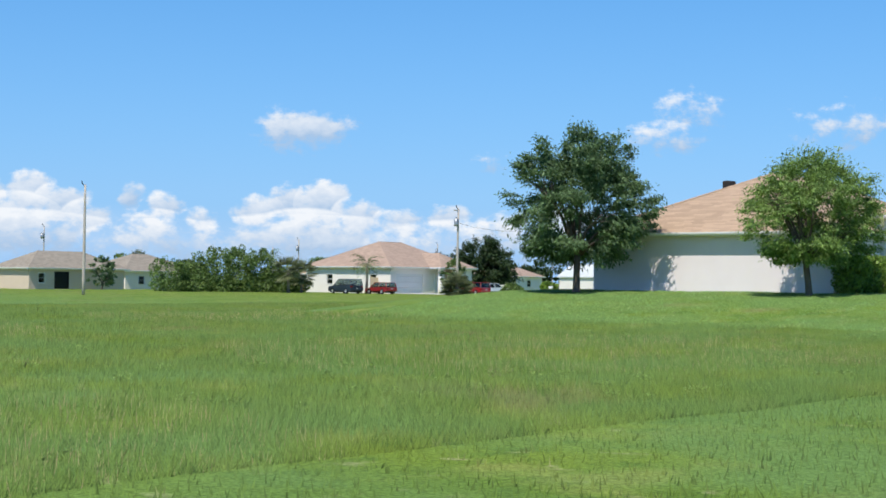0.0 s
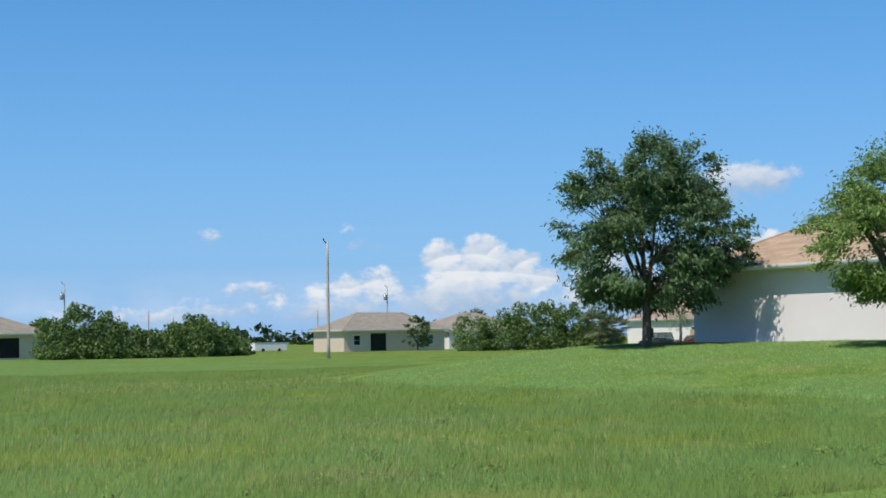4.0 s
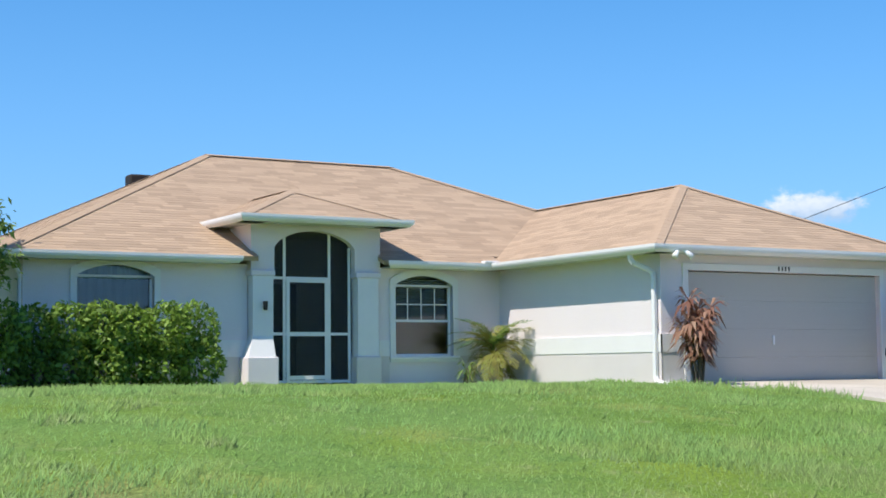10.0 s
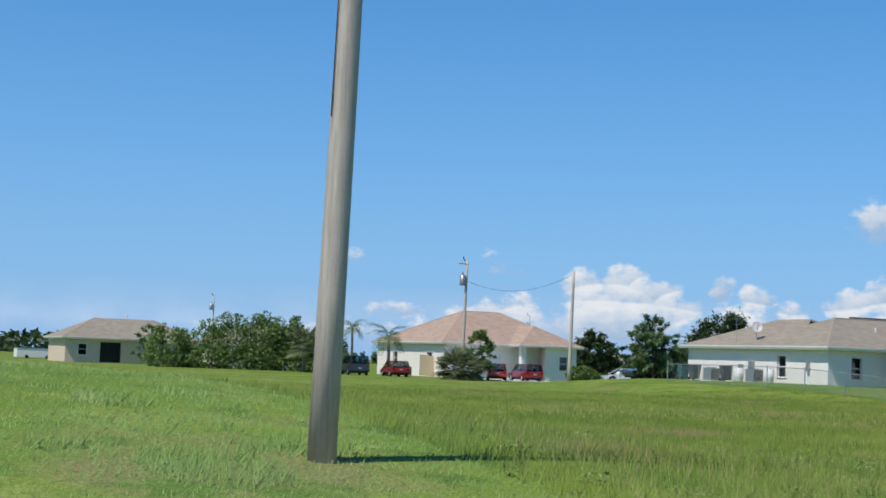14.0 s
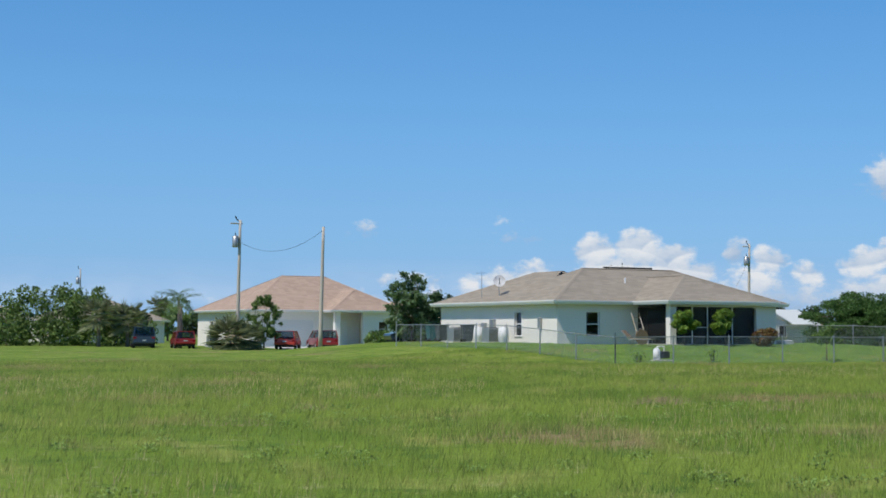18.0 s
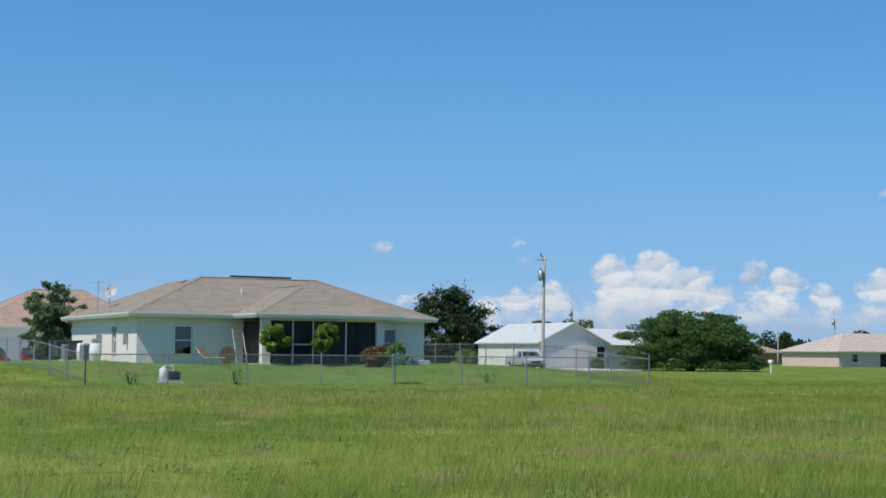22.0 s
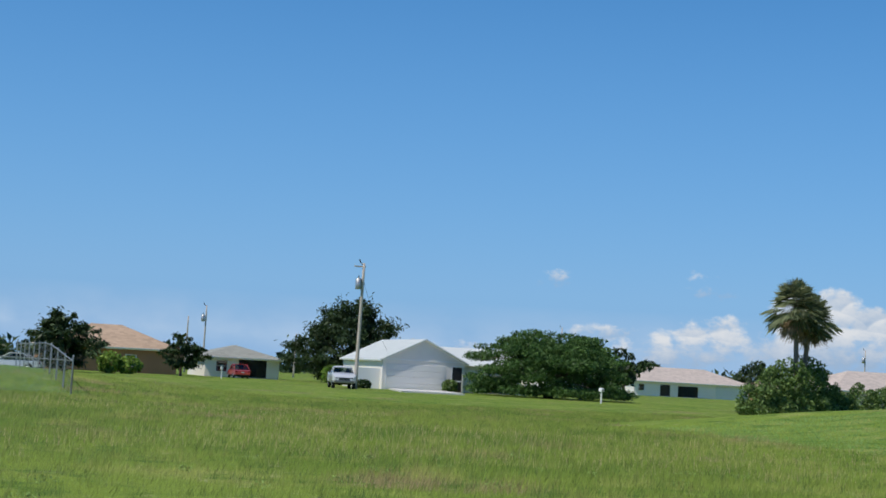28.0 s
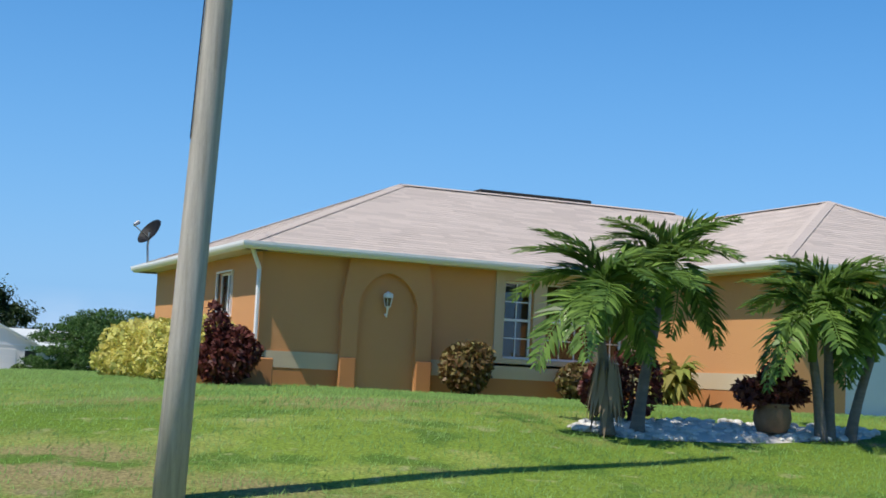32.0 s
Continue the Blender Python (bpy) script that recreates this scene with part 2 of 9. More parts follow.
def glass_material(name, tint=(0.55, 0.6, 0.62), base=0.08):
    """A window pane: see-through, darkened by its tint and screen, with sharp gloss."""
    mt = bpy.data.materials.new(name)
    mt.use_nodes = True
    nt = mt.node_tree
    N, L = nt.nodes.new, nt.links.new
    out = nt.nodes["Material Output"]
    nt.nodes.remove(nt.nodes["Principled BSDF"])
    tr, gl, lw, ms = N("ShaderNodeBsdfTransparent"), N("ShaderNodeBsdfGlossy"), N("ShaderNodeLayerWeight"), N("ShaderNodeMixShader")
    tr.inputs[0].default_value = (*tint, 1)
    gl.inputs["Roughness"].default_value = 0.03
    lw.inputs[0].default_value = 0.5
    pw, ad = N("ShaderNodeMath"), N("ShaderNodeMath")
    pw.operation, ad.operation, ad.use_clamp = "POWER", "MULTIPLY_ADD", True
    L(lw.outputs["Facing"], pw.inputs[0])
    pw.inputs[1].default_value = 4.5
    L(pw.outputs[0], ad.inputs[0])
    ad.inputs[1].default_value, ad.inputs[2].default_value = 0.6, base
    L(ad.outputs[0], ms.inputs[0])
    L(tr.outputs[0], ms.inputs[1])
    L(gl.outputs[0], ms.inputs[2])
    L(ms.outputs[0], out.inputs[0])
    return mt


def screen_material(name, see=0.45, colour=(0.015, 0.015, 0.016)):
    """Insect screen: a fine dark mesh that lets part of the light through."""
    mt = bpy.data.materials.new(name)
    mt.use_nodes = True
    nt = mt.node_tree
    N, L = nt.nodes.new, nt.links.new
    bsdf, out = nt.nodes["Principled BSDF"], nt.nodes["Material Output"]
    bsdf.inputs["Base Color"].default_value, bsdf.inputs["Roughness"].default_value = (*colour, 1), 0.6
    tr, ms = N("ShaderNodeBsdfTransparent"), N("ShaderNodeMixShader")
    ms.inputs[0].default_value = see
    L(bsdf.outputs[0], ms.inputs[1])
    L(tr.outputs[0], ms.inputs[2])
    L(ms.outputs[0], out.inputs[0])
    return mt


STUCCO_GREY = material("stucco_grey", (0.86, 0.78, 0.78), (0.79, 0.71, 0.71), scale=1.2, fine=45, amount=0.6, bump=0.35)
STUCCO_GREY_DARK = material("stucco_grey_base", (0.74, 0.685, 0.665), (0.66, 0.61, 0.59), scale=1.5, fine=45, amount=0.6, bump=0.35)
TRIM_WHITE = material("trim_white", (0.86, 0.84, 0.82), (0.78, 0.76, 0.74), rough=0.5, scale=2, fine=30, amount=0.5, bump=0.06)
STUCCO_WHITE = material("stucco_white", (0.86, 0.81, 0.75), (0.78, 0.73, 0.67), scale=0.9, fine=45, amount=0.6, bump=0.3)
STUCCO_CREAM = material("stucco_cream", (0.70, 0.57, 0.44), (0.62, 0.49, 0.37), scale=0.9, fine=45, amount=0.6, bump=0.3)
STUCCO_PINK = material("stucco_pink", (0.72, 0.56, 0.47), (0.64, 0.49, 0.40), scale=0.9, fine=45, amount=0.6, bump=0.3)
STUCCO_ORANGE = material("stucco_ochre", (0.67, 0.325, 0.13), (0.59, 0.28, 0.11), scale=0.9, fine=45, amount=0.6, bump=0.35)
STUCCO_RUST = material("stucco_rust_base", (0.55, 0.235, 0.085), (0.46, 0.19, 0.07), scale=1.2, fine=45, amount=0.6, bump=0.35)
STUCCO_BAND = material("stucco_cream_band", (0.62, 0.49, 0.33), (0.56, 0.43, 0.28), scale=1.2, fine=45, amount=0.5, bump=0.3)
STUCCO_BROWN = material("stucco_brown", (0.42, 0.22, 0.12), (0.35, 0.18, 0.1), scale=0.9, fine=45, amount=0.6, bump=0.3)
SOFFIT = material("soffit_paint", (0.60, 0.60, 0.58), (0.5, 0.5, 0.48), rough=0.6, scale=2, fine=25, amount=0.5, bump=0.05)
SHINGLE_TAN = material("shingle_tan", (0.485, 0.345, 0.232), (0.405, 0.283, 0.186), rough=0.9, scale=0.7, fine=25, amount=0.6, bump=0.5, per=0.13, island=True, stretch=(0.6, 1, 3))
SHINGLE_PINK = material("shingle_pale_pink", (0.55, 0.46, 0.39), (0.48, 0.40, 0.34), rough=0.9, scale=0.7, fine=25, amount=0.6, bump=0.5, per=0.1, island=True, stretch=(0.6, 1, 3))
SHINGLE_BROWN = material("shingle_greybrown", (0.325, 0.28, 0.215), (0.265, 0.225, 0.175), rough=0.9, scale=0.5, fine=25, amount=0.6, bump=0.5, per=0.12, island=True, stretch=(0.6, 1, 3))
SHINGLE_ORANGE = material("shingle_terracotta", (0.43, 0.31, 0.23), (0.37, 0.265, 0.195), rough=0.9, scale=0.5, fine=25, amount=0.6, bump=0.4, per=0.1, island=True)
SHINGLE_GREY = material("shingle_grey", (0.33, 0.33, 0.28), (0.27, 0.27, 0.23), rough=0.9, scale=0.5, fine=25, amount=0.6, bump=0.4, per=0.1, island=True)
ROOF_PALE = material("roof_pale_metal", (0.66, 0.68, 0.64), (0.57, 0.6, 0.56), rough=0.5, scale=0.5, fine=12, amount=0.6, bump=0.1)
GARAGE_PAINT = material("garage_door_paint", (0.53, 0.495, 0.45), (0.48, 0.45, 0.41), rough=0.55, scale=0.8, fine=20, amount=0.5, bump=0.05)
GARAGE_WHITE = material("garage_door_white", (0.74, 0.74, 0.71), (0.66, 0.66, 0.63), rough=0.55, scale=0.8, fine=20, amount=0.5, bump=0.05)
CONCRETE = material("driveway_concrete", (0.68, 0.615, 0.52), (0.38, 0.32, 0.25), rough=0.92, scale=0.55, fine=22, amount=0.8, bump=0.3, per=0.06)
CONCRETE_WHITE = material("concrete_bleached", (0.68, 0.65, 0.6), (0.55, 0.52, 0.47), rough=0.92, scale=0.6, fine=22, amount=0.6, bump=0.2)
ASPHALT = material("asphalt", (0.055, 0.055, 0.056), (0.085, 0.083, 0.08), rough=0.95, scale=0.8, fine=60, amount=0.7, bump=0.5)
POLE_WOOD = material("weathered_pole_wood", (0.64, 0.575, 0.50), (0.36, 0.305, 0.25), rough=0.9, scale=5.0, fine=60, amount=1.0, bump=0.5, stretch=(6, 6, 0.35))
BARK = material("bark", (0.17, 0.13, 0.10), (0.09, 0.07, 0.055), rough=0.95, scale=4, fine=35, amount=0.8, bump=0.8, stretch=(3, 3, 0.6))
PALM_BARK = material("palm_bark", (0.27, 0.225, 0.185), (0.13, 0.108, 0.09), rough=0.95, scale=5, fine=40, amount=0.8, bump=0.8, stretch=(1, 1, 4))
METAL_GREY = material("galvanised_steel", (0.42, 0.43, 0.43), (0.32, 0.33, 0.33), rough=0.45, scale=4, fine=40, amount=0.5, bump=0.05, metal=0.7)
WIRE = material("cable_black", (0.02, 0.02, 0.02), rough=0.7, bump=0)
DARK = material("dark_plastic", (0.02, 0.02, 0.022), (0.03, 0.03, 0.03), rough=0.55, bump=0.05)
VENT_DARK = material("vent_dark_brown", (0.035, 0.028, 0.022), rough=0.6, bump=0.05)
ROCK_WHITE = material("white_landscape_stone", (0.74, 0.70, 0.63), (0.52, 0.48, 0.41), rough=0.9, scale=3, fine=30, amount=0.7, bump=0.6, per=0.15)
STONE_BROWN = material("brown_planter_clay", (0.30, 0.17, 0.09), (0.2, 0.11, 0.06), rough=0.85, scale=5, fine=40, amount=0.8, bump=0.5)
BLIND = material("blind_slats", (0.80, 0.82, 0.82), (0.70, 0.72, 0.72), rough=0.6, bump=0)
CURTAIN = material("curtain_pale_blue", (0.58, 0.68, 0.72), (0.47, 0.57, 0.62), rough=0.8, scale=3, fine=8, amount=0.6, bump=0.1)
GLASS = glass_material("window_glass")
GLASS_CAR = glass_material("car_glass", (0.66, 0.71, 0.70), 0.03)
SCREEN = screen_material("insect_screen")
LEAF = leaf_material("leaf_green", (0.125, 0.228, 0.055), (0.31, 0.43, 0.125), 0.48)
LEAF_DARK = leaf_material("leaf_dark_green", (0.048, 0.105, 0.03), (0.125, 0.20, 0.055), 0.32)
LEAF_LAWN_DARK = leaf_material("leaf_bluish_green", (0.085, 0.155, 0.07), (0.17, 0.26, 0.11), 0.4)
LEAF_OLIVE = leaf_material("leaf_deep_olive", (0.02, 0.042, 0.016), (0.055, 0.09, 0.03), 0.2)
LEAF_POIN = leaf_material("leaf_feathery_green", (0.035, 0.09, 0.022), (0.1, 0.19, 0.045), 0.3)
LEAF_HEDGE = leaf_material("leaf_hedge", (0.095, 0.185, 0.03), (0.25, 0.37, 0.06), 0.38)
LEAF_BUSH = leaf_material("leaf_bush", (0.07, 0.14, 0.034), (0.19, 0.275, 0.075), 0.3)
LEAF_YELLOW = leaf_material("leaf_variegated_yellow", (0.80, 0.67, 0.17), (0.58, 0.56, 0.16), 0.3)
LEAF_RED = leaf_material("leaf_dark_red", (0.11, 0.022, 0.02), (0.17, 0.055, 0.04), 0.25)
LEAF_COPPER = leaf_material("leaf_copper", (0.23, 0.09, 0.04), (0.18, 0.165, 0.055), 0.28, 0.45, 0.4)
LEAF_TI = leaf_material("leaf_ti_plant", (0.38, 0.17, 0.12), (0.42, 0.28, 0.19), 0.4, 0.45, 0.4)
LEAF_PALM = leaf_material("palm_frond", (0.06, 0.14, 0.028), (0.19, 0.29, 0.06), 0.36, 0.36, 0.38)
LEAF_STRAW = leaf_material("frond_yellowed", (0.42, 0.32, 0.09), (0.26, 0.3, 0.07), 0.3)
LEAF_DEAD = leaf_material("frond_dead", (0.38, 0.28, 0.17), (0.24, 0.17, 0.1), 0.2)
LEAF_SABAL = leaf_material("sabal_frond", (0.105, 0.145, 0.058), (0.25, 0.27, 0.14), 0.32)
LEAF_WEED = leaf_material("leaf_weed", (0.21, 0.36, 0.085), (0.30, 0.43, 0.125), 0.35, 0.7, 0.2, 0.95)
GRASS_SEED = leaf_material("grass_seed_head", (0.46, 0.37, 0.20), (0.40, 0.40, 0.17), 0.25, 0.8, 0.2, 0.85)


def sward_colour(nt, geo, lawn=False):
    """Colour of the sward by place: fresh, yellowish, dry and reddish growth in patches of several sizes."""
    N, L = nt.nodes.new, nt.links.new

    def noise_node(scale, detail, shift):
        n, mp = N("ShaderNodeTexNoise"), N("ShaderNodeMapping")
        n.inputs["Scale"].default_value, n.inputs["Detail"].default_value = scale, detail
        mp.inputs["Location"].default_value = (shift, shift * 0.7, 0)
        mp.inputs["Scale"].default_value = (1, 1, 0.0)
        L(geo.outputs["Position"], mp.inputs[0])
        L(mp.outputs[0], n.inputs["Vector"])
        return n.outputs[0]

    def ramp(fac, a, b, lo, hi):
        r, x = N("ShaderNodeMapRange"), N("ShaderNodeMix")
        r.interpolation_type, x.data_type = "SMOOTHSTEP", "RGBA"
        r.inputs["From Min"].default_value, r.inputs["From Max"].default_value = lo, hi
        L(fac, r.inputs["Value"])
        L(r.outputs[0], x.inputs[0])
        for k, c in ((6, a), (7, b)):
            if isinstance(c, tuple):
                x.inputs[k].default_value = (*c, 1)
            else:
                L(c, x.inputs[k])
        return x.outputs[2]

    if lawn:
        c = ramp(noise_node(0.5, 5, 3), (0.190, 0.315, 0.070), (0.262, 0.372, 0.108), 0.35, 0.65)
        c = ramp(noise_node(1.3, 5, 11), c, (0.318, 0.392, 0.158), 0.52, 0.72)
        c = ramp(noise_node(2.6, 4, 61), c, (0.118, 0.225, 0.048), 0.53, 0.66)
        c = ramp(noise_node(0.35, 5, 21), c, (0.375, 0.385, 0.205), 0.62, 0.82)
        # a fresher, bluer kind of grass on the lot of the grey house
        lot = N("ShaderNodeSeparateXYZ")
        L(geo.outputs["Position"], lot.inputs[0])
        fresh = ramp(noise_node(0.8, 5, 33), (0.195, 0.340, 0.095), c, 0.36, 0.64)
        lush = ramp(noise_node(0.7, 6, 47), (0.140, 0.268, 0.054), (0.205, 0.325, 0.085), 0.36, 0.66)
        # drier and yellower towards the street
        dry = ramp(noise_node(0.9, 5, 83), (0.215, 0.300, 0.080), (0.300, 0.325, 0.135), 0.4, 0.65)
        fresh = ramp(lot.outputs[1], dry, fresh, -1.0, 4.5)
        return ramp(lot.outputs[0], fresh, lush, 24.0, 60.0)
    c = ramp(noise_node(0.13, 4, 3), (0.124, 0.204, 0.024), (0.190, 0.266, 0.038), 0.38, 0.62)
    c = ramp(noise_node(0.55, 5, 9), c, (0.258, 0.298, 0.068), 0.5, 0.68)
    c = ramp(noise_node(0.22, 5, 17), c, (0.255, 0.215, 0.092), 0.56, 0.7)
    c = ramp(noise_node(1.1, 5, 29), c, (0.098, 0.172, 0.026), 0.52, 0.66)
    c = ramp(noise_node(2.3, 4, 57), c, (0.310, 0.320, 0.130), 0.6, 0.74)
    c = ramp(noise_node(0.4, 4, 71), c, (0.290, 0.215, 0.140), 0.66, 0.76)
    # towards the west the field carries more bluish broad-leaved growth
    west = N("ShaderNodeSeparateXYZ")
    L(geo.outputs["Position"], west.inputs[0])
    blue = ramp(noise_node(0.3, 5, 41), c, (0.142, 0.244, 0.060), 0.26, 0.66)
    return ramp(west.outputs[0], blue, c, -5.0, 45.0)


def ground_material():
    """Grass seen from afar: the sward's patches over a fine grain of tufts, with the shade of their gaps painted in."""
    mt = bpy.data.materials.new("field_grass")
    mt.use_nodes = True
    nt = mt.node_tree
    N, L = nt.nodes.new, nt.links.new
    bsdf = nt.nodes["Principled BSDF"]
    geo = N("ShaderNodeNewGeometry")
    tuft, hsv, v, bp = N("ShaderNodeTexNoise"), N("ShaderNodeHueSaturation"), N("ShaderNodeMapRange"), N("ShaderNodeBump")
    tuft.inputs["Scale"].default_value, tuft.inputs["Detail"].default_value = 26.0, 5
    L(geo.outputs["Position"], tuft.inputs["Vector"])
    # shade in the gaps between tufts and lighter tips, painted as value noise
    v.inputs["From Min"].default_value, v.inputs["From Max"].default_value = 0.32, 0.68
    v.inputs["To Min"].default_value, v.inputs["To Max"].default_value = 0.6, 1.3
    L(tuft.outputs[0], v.inputs["Value"])
    L(v.outputs[0], hsv.inputs["Value"])
    L(sward_colour(nt, geo), hsv.inputs["Color"])
    L(hsv.outputs[0], bsdf.inputs["Base Color"])
    bsdf.inputs["Roughness"].default_value, bsdf.inputs["Specular IOR Level"].default_value = 0.95, 0.1
    bp.inputs["Strength"].default_value, bp.inputs["Distance"].default_value = 0.5, 0.03
    L(tuft.outputs[0], bp.inputs["Height"])
    L(bp.outputs[0], bsdf.inputs["Normal"])
    return mt


def blade_material(name, lawn):
    """Grass blades that take the sward's colour at their place, each a little lighter or darker."""
    mt = leaf_material(name, (0.15, 0.23, 0.04), (0.15, 0.23, 0.04), 0.25, 0.6, 0.34, 0.72)
    nt = mt.node_tree
    hsv = [n for n in nt.nodes if n.bl_idname == "ShaderNodeHueSaturation"][0]
    geo = [n for n in nt.nodes if n.bl_idname == "ShaderNodeNewGeometry"][0]
    nt.links.new(sward_colour(nt, geo, lawn), hsv.inputs["Color"])
    return mt


GRASS_BLADE = blade_material("grass_blade", False)
GRASS_TUFT = leaf_material("grass_tuft", (0.07, 0.13, 0.018), (0.16, 0.22, 0.04), 0.25, 0.6, 0.3, 0.6)
GRASS_LAWN = blade_material("grass_lawn_blade", True)
GROUND = ground_material()

# ---- tools for building ----


def thing(name, label, category, x, y, z, rz=0.0, group="", kind=""):
    ob = new(name)
    ob.matrix_world = pose(x, y, z, 0, 0, rz)
    ob.empty_display_size = 0.2
    return tagged(ob, label, category, group, kind)


def part(name, bm, mt, parent, label="", smooth=False, kind=""):
    me = bpy.data.meshes.new(name)
    if isinstance(bm, tuple):
        me.from_pydata(bm[0], [], bm[1])
        me.update()
    else:
        bm.to_mesh(me)
        bm.free()
    if smooth:
        me.shade_smooth()
    me.materials.append(mt)
    ob = new(name, me)
    ob.parent = parent
    return tagged(ob, label, "", "", kind)


def place(name, me, parent, m=None):
    """One more piece on a mesh that is shared."""
    ob = new(name, me)
    ob.parent = parent
    if m is not None:
        ob.matrix_basis = m
    return ob


def box(bm, x0, y0, z0, x1, y1, z1, bevel=0.0):
    g = bmesh.ops.create_cube(bm, size=1.0)
    for v in g["verts"]:
        v.co = Vector(((v.co.x + 0.5) * (x1 - x0) + x0, (v.co.y + 0.5) * (y1 - y0) + y0, (v.co.z + 0.5) * (z1 - z0) + z0))
    if bevel:
        es = list({e for v in g["verts"] for e in v.link_edges})
        bmesh.ops.bevel(bm, geom=es, offset=bevel, segments=1, affect="EDGES")
    return bm


def boxed(x0, y0, z0, x1, y1, z1, bevel=0.0):
    return box(bmesh.new(), x0, y0, z0, x1, y1, z1, bevel)


def tube(bm, pts, radii, sides=8, cap=True):
    """A tapered tube along points."""
    rings = []
    pts = [Vector(p) for p in pts]
    for i, p in enumerate(pts):
        d = (pts[min(i + 1, len(pts) - 1)] - pts[max(i - 1, 0)]).normalized()
        a = d.orthogonal().normalized() if abs(d.z) < 0.99 else Vector((1, 0, 0))
        a = (a - d * a.dot(d)).normalized()
        b = d.cross(a)
        rings.append([bm.verts.new(p + (a * math.cos(2 * math.pi * k / sides) + b * math.sin(2 * math.pi * k / sides)) * radii[i]) for k in range(sides)])
    for r, s in zip(rings, rings[1:]):
        best = min(range(sides), key=lambda o: sum((r[k].co - s[(k + o) % sides].co).length for k in range(0, sides, 2)))
        for k in range(sides):
            bm.faces.new((r[k], r[(k + 1) % sides], s[(k + 1 + best) % sides], s[(k + best) % sides]))
    if cap:
        bm.faces.new(rings[0][::-1])
        bm.faces.new(rings[-1])
    return bm


def wall_x(x0, x1, y, z0, z1, thick, holes=()):
    """A wall along x with its face at y, its depth towards y + thick, cut by holes (x0, x1, z0, z1)."""
    xs = sorted({x0, x1, *(h[0] for h in holes), *(h[1] for h in holes)})
    zs = sorted({z0, z1, *(h[2] for h in holes), *(h[3] for h in holes)})
    bm = bmesh.new()
    solid = [[not any(h[0] < (xs[i] + xs[i + 1]) / 2 < h[1] and h[2] < (zs[j] + zs[j + 1]) / 2 < h[3] for h in holes) for j in range(len(zs) - 1)] for i in range(len(xs) - 1)]
    vs = {}

    def vert(i, j, k):
        if (i, j, k) not in vs:
            vs[i, j, k] = bm.verts.new((xs[i], y + thick * k, zs[j]))
        return vs[i, j, k]

    def full(i, j):
        return 0 <= i < len(xs) - 1 and 0 <= j < len(zs) - 1 and solid[i][j]

    for i in range(len(xs) - 1):
        for j in range(len(zs) - 1):
            if not solid[i][j]:
                continue
            bm.faces.new((vert(i, j, 0), vert(i + 1, j, 0), vert(i + 1, j + 1, 0), vert(i, j + 1, 0)))
            bm.faces.new((vert(i, j, 1), vert(i, j + 1, 1), vert(i + 1, j + 1, 1), vert(i + 1, j, 1)))
            for (a, b), (di, dj) in ((((i, j), (i, j + 1)), (-1, 0)), (((i + 1, j), (i + 1, j + 1)), (1, 0)), (((i, j), (i + 1, j)), (0, -1)), (((i, j + 1), (i + 1, j + 1)), (0, 1))):
                if not full(i + di, j + dj):
                    bm.faces.new((vert(*a, 0), vert(*b, 0), vert(*b, 1), vert(*a, 1)))
    bmesh.ops.recalc_face_normals(bm, faces=bm.faces)
    return bm


def wall_y(y0, y1, x, z0, z1, thick, holes=()):
    bm = wall_x(y0, y1, 0, z0, z1, thick, holes)
    for v in bm.verts:
        v.co = Vector((x + v.co.y, v.co.x, v.co.z))
    bmesh.ops.recalc_face_normals(bm, faces=bm.faces)
    return bm


def shingled(poly, up, step=0.145, tab=0.5, lift=0.0045, seed=1):
    """The courses of a roof plane: poly is its outline, lowest edge first, up the way up the slope. Verts and faces."""
    rnd = random.Random(seed)
    P = [Vector(p) for p in poly]
    o, along = P[0], (P[1] - P[0]).normalized()
    up = Vector(up).normalized()
    nrm = along.cross(up).normalized()
    if nrm.z < 0:
        nrm = -nrm
    Q = [((p - o).dot(along), (p - o).dot(up)) for p in P]
    top = max(q[1] for q in Q)

    def span(h):
        xs = []
        for (ax, ay), (bx, by) in zip(Q, Q[1:] + Q[:1]):
            if (ay - h) * (by - h) <= 0 and abs(ay - by) > 1e-9:
                xs.append(ax + (bx - ax) * (h - ay) / (by - ay))
            elif abs(ay - h) < 1e-6 and abs(by - h) < 1e-6:
                xs += [ax, bx]
        return (min(xs), max(xs)) if len(xs) > 1 else None

    V, F = [], []
    h = 0.0
    while h < top - 0.02:
        h2 = min(h + step, top - 0.001)
        a, b = span(h + 0.001), span(h2)
        if a and b:
            x = a[0] - rnd.random() * tab
            while x < a[1]:
                l = tab * rnd.uniform(0.8, 1.25)
                s0, s1 = max(x, a[0]), min(x + l, a[1])
                t0 = b[0] if s0 <= a[0] + 1e-6 else min(max(s0, b[0]), b[1])
                t1 = b[1] if s1 >= a[1] - 1e-6 else min(max(s1, b[0]), b[1])
                x += l
                if s1 - s0 < 0.02:
                    continue
                k = len(V)
                w = lift * rnd.uniform(0.8, 1.3)
                for s, hh, up_by in ((s0, h, w), (s1, h, w), (t1, h2, 0.001), (t0, h2, 0.001), (s0, h, -0.02), (s1, h, -0.02)):
                    V.append(o + along * s + up * hh + nrm * up_by)
                F += [(k, k + 1, k + 2, k + 3), (k + 4, k + 5, k + 1, k)]
        h += step
    return V, F


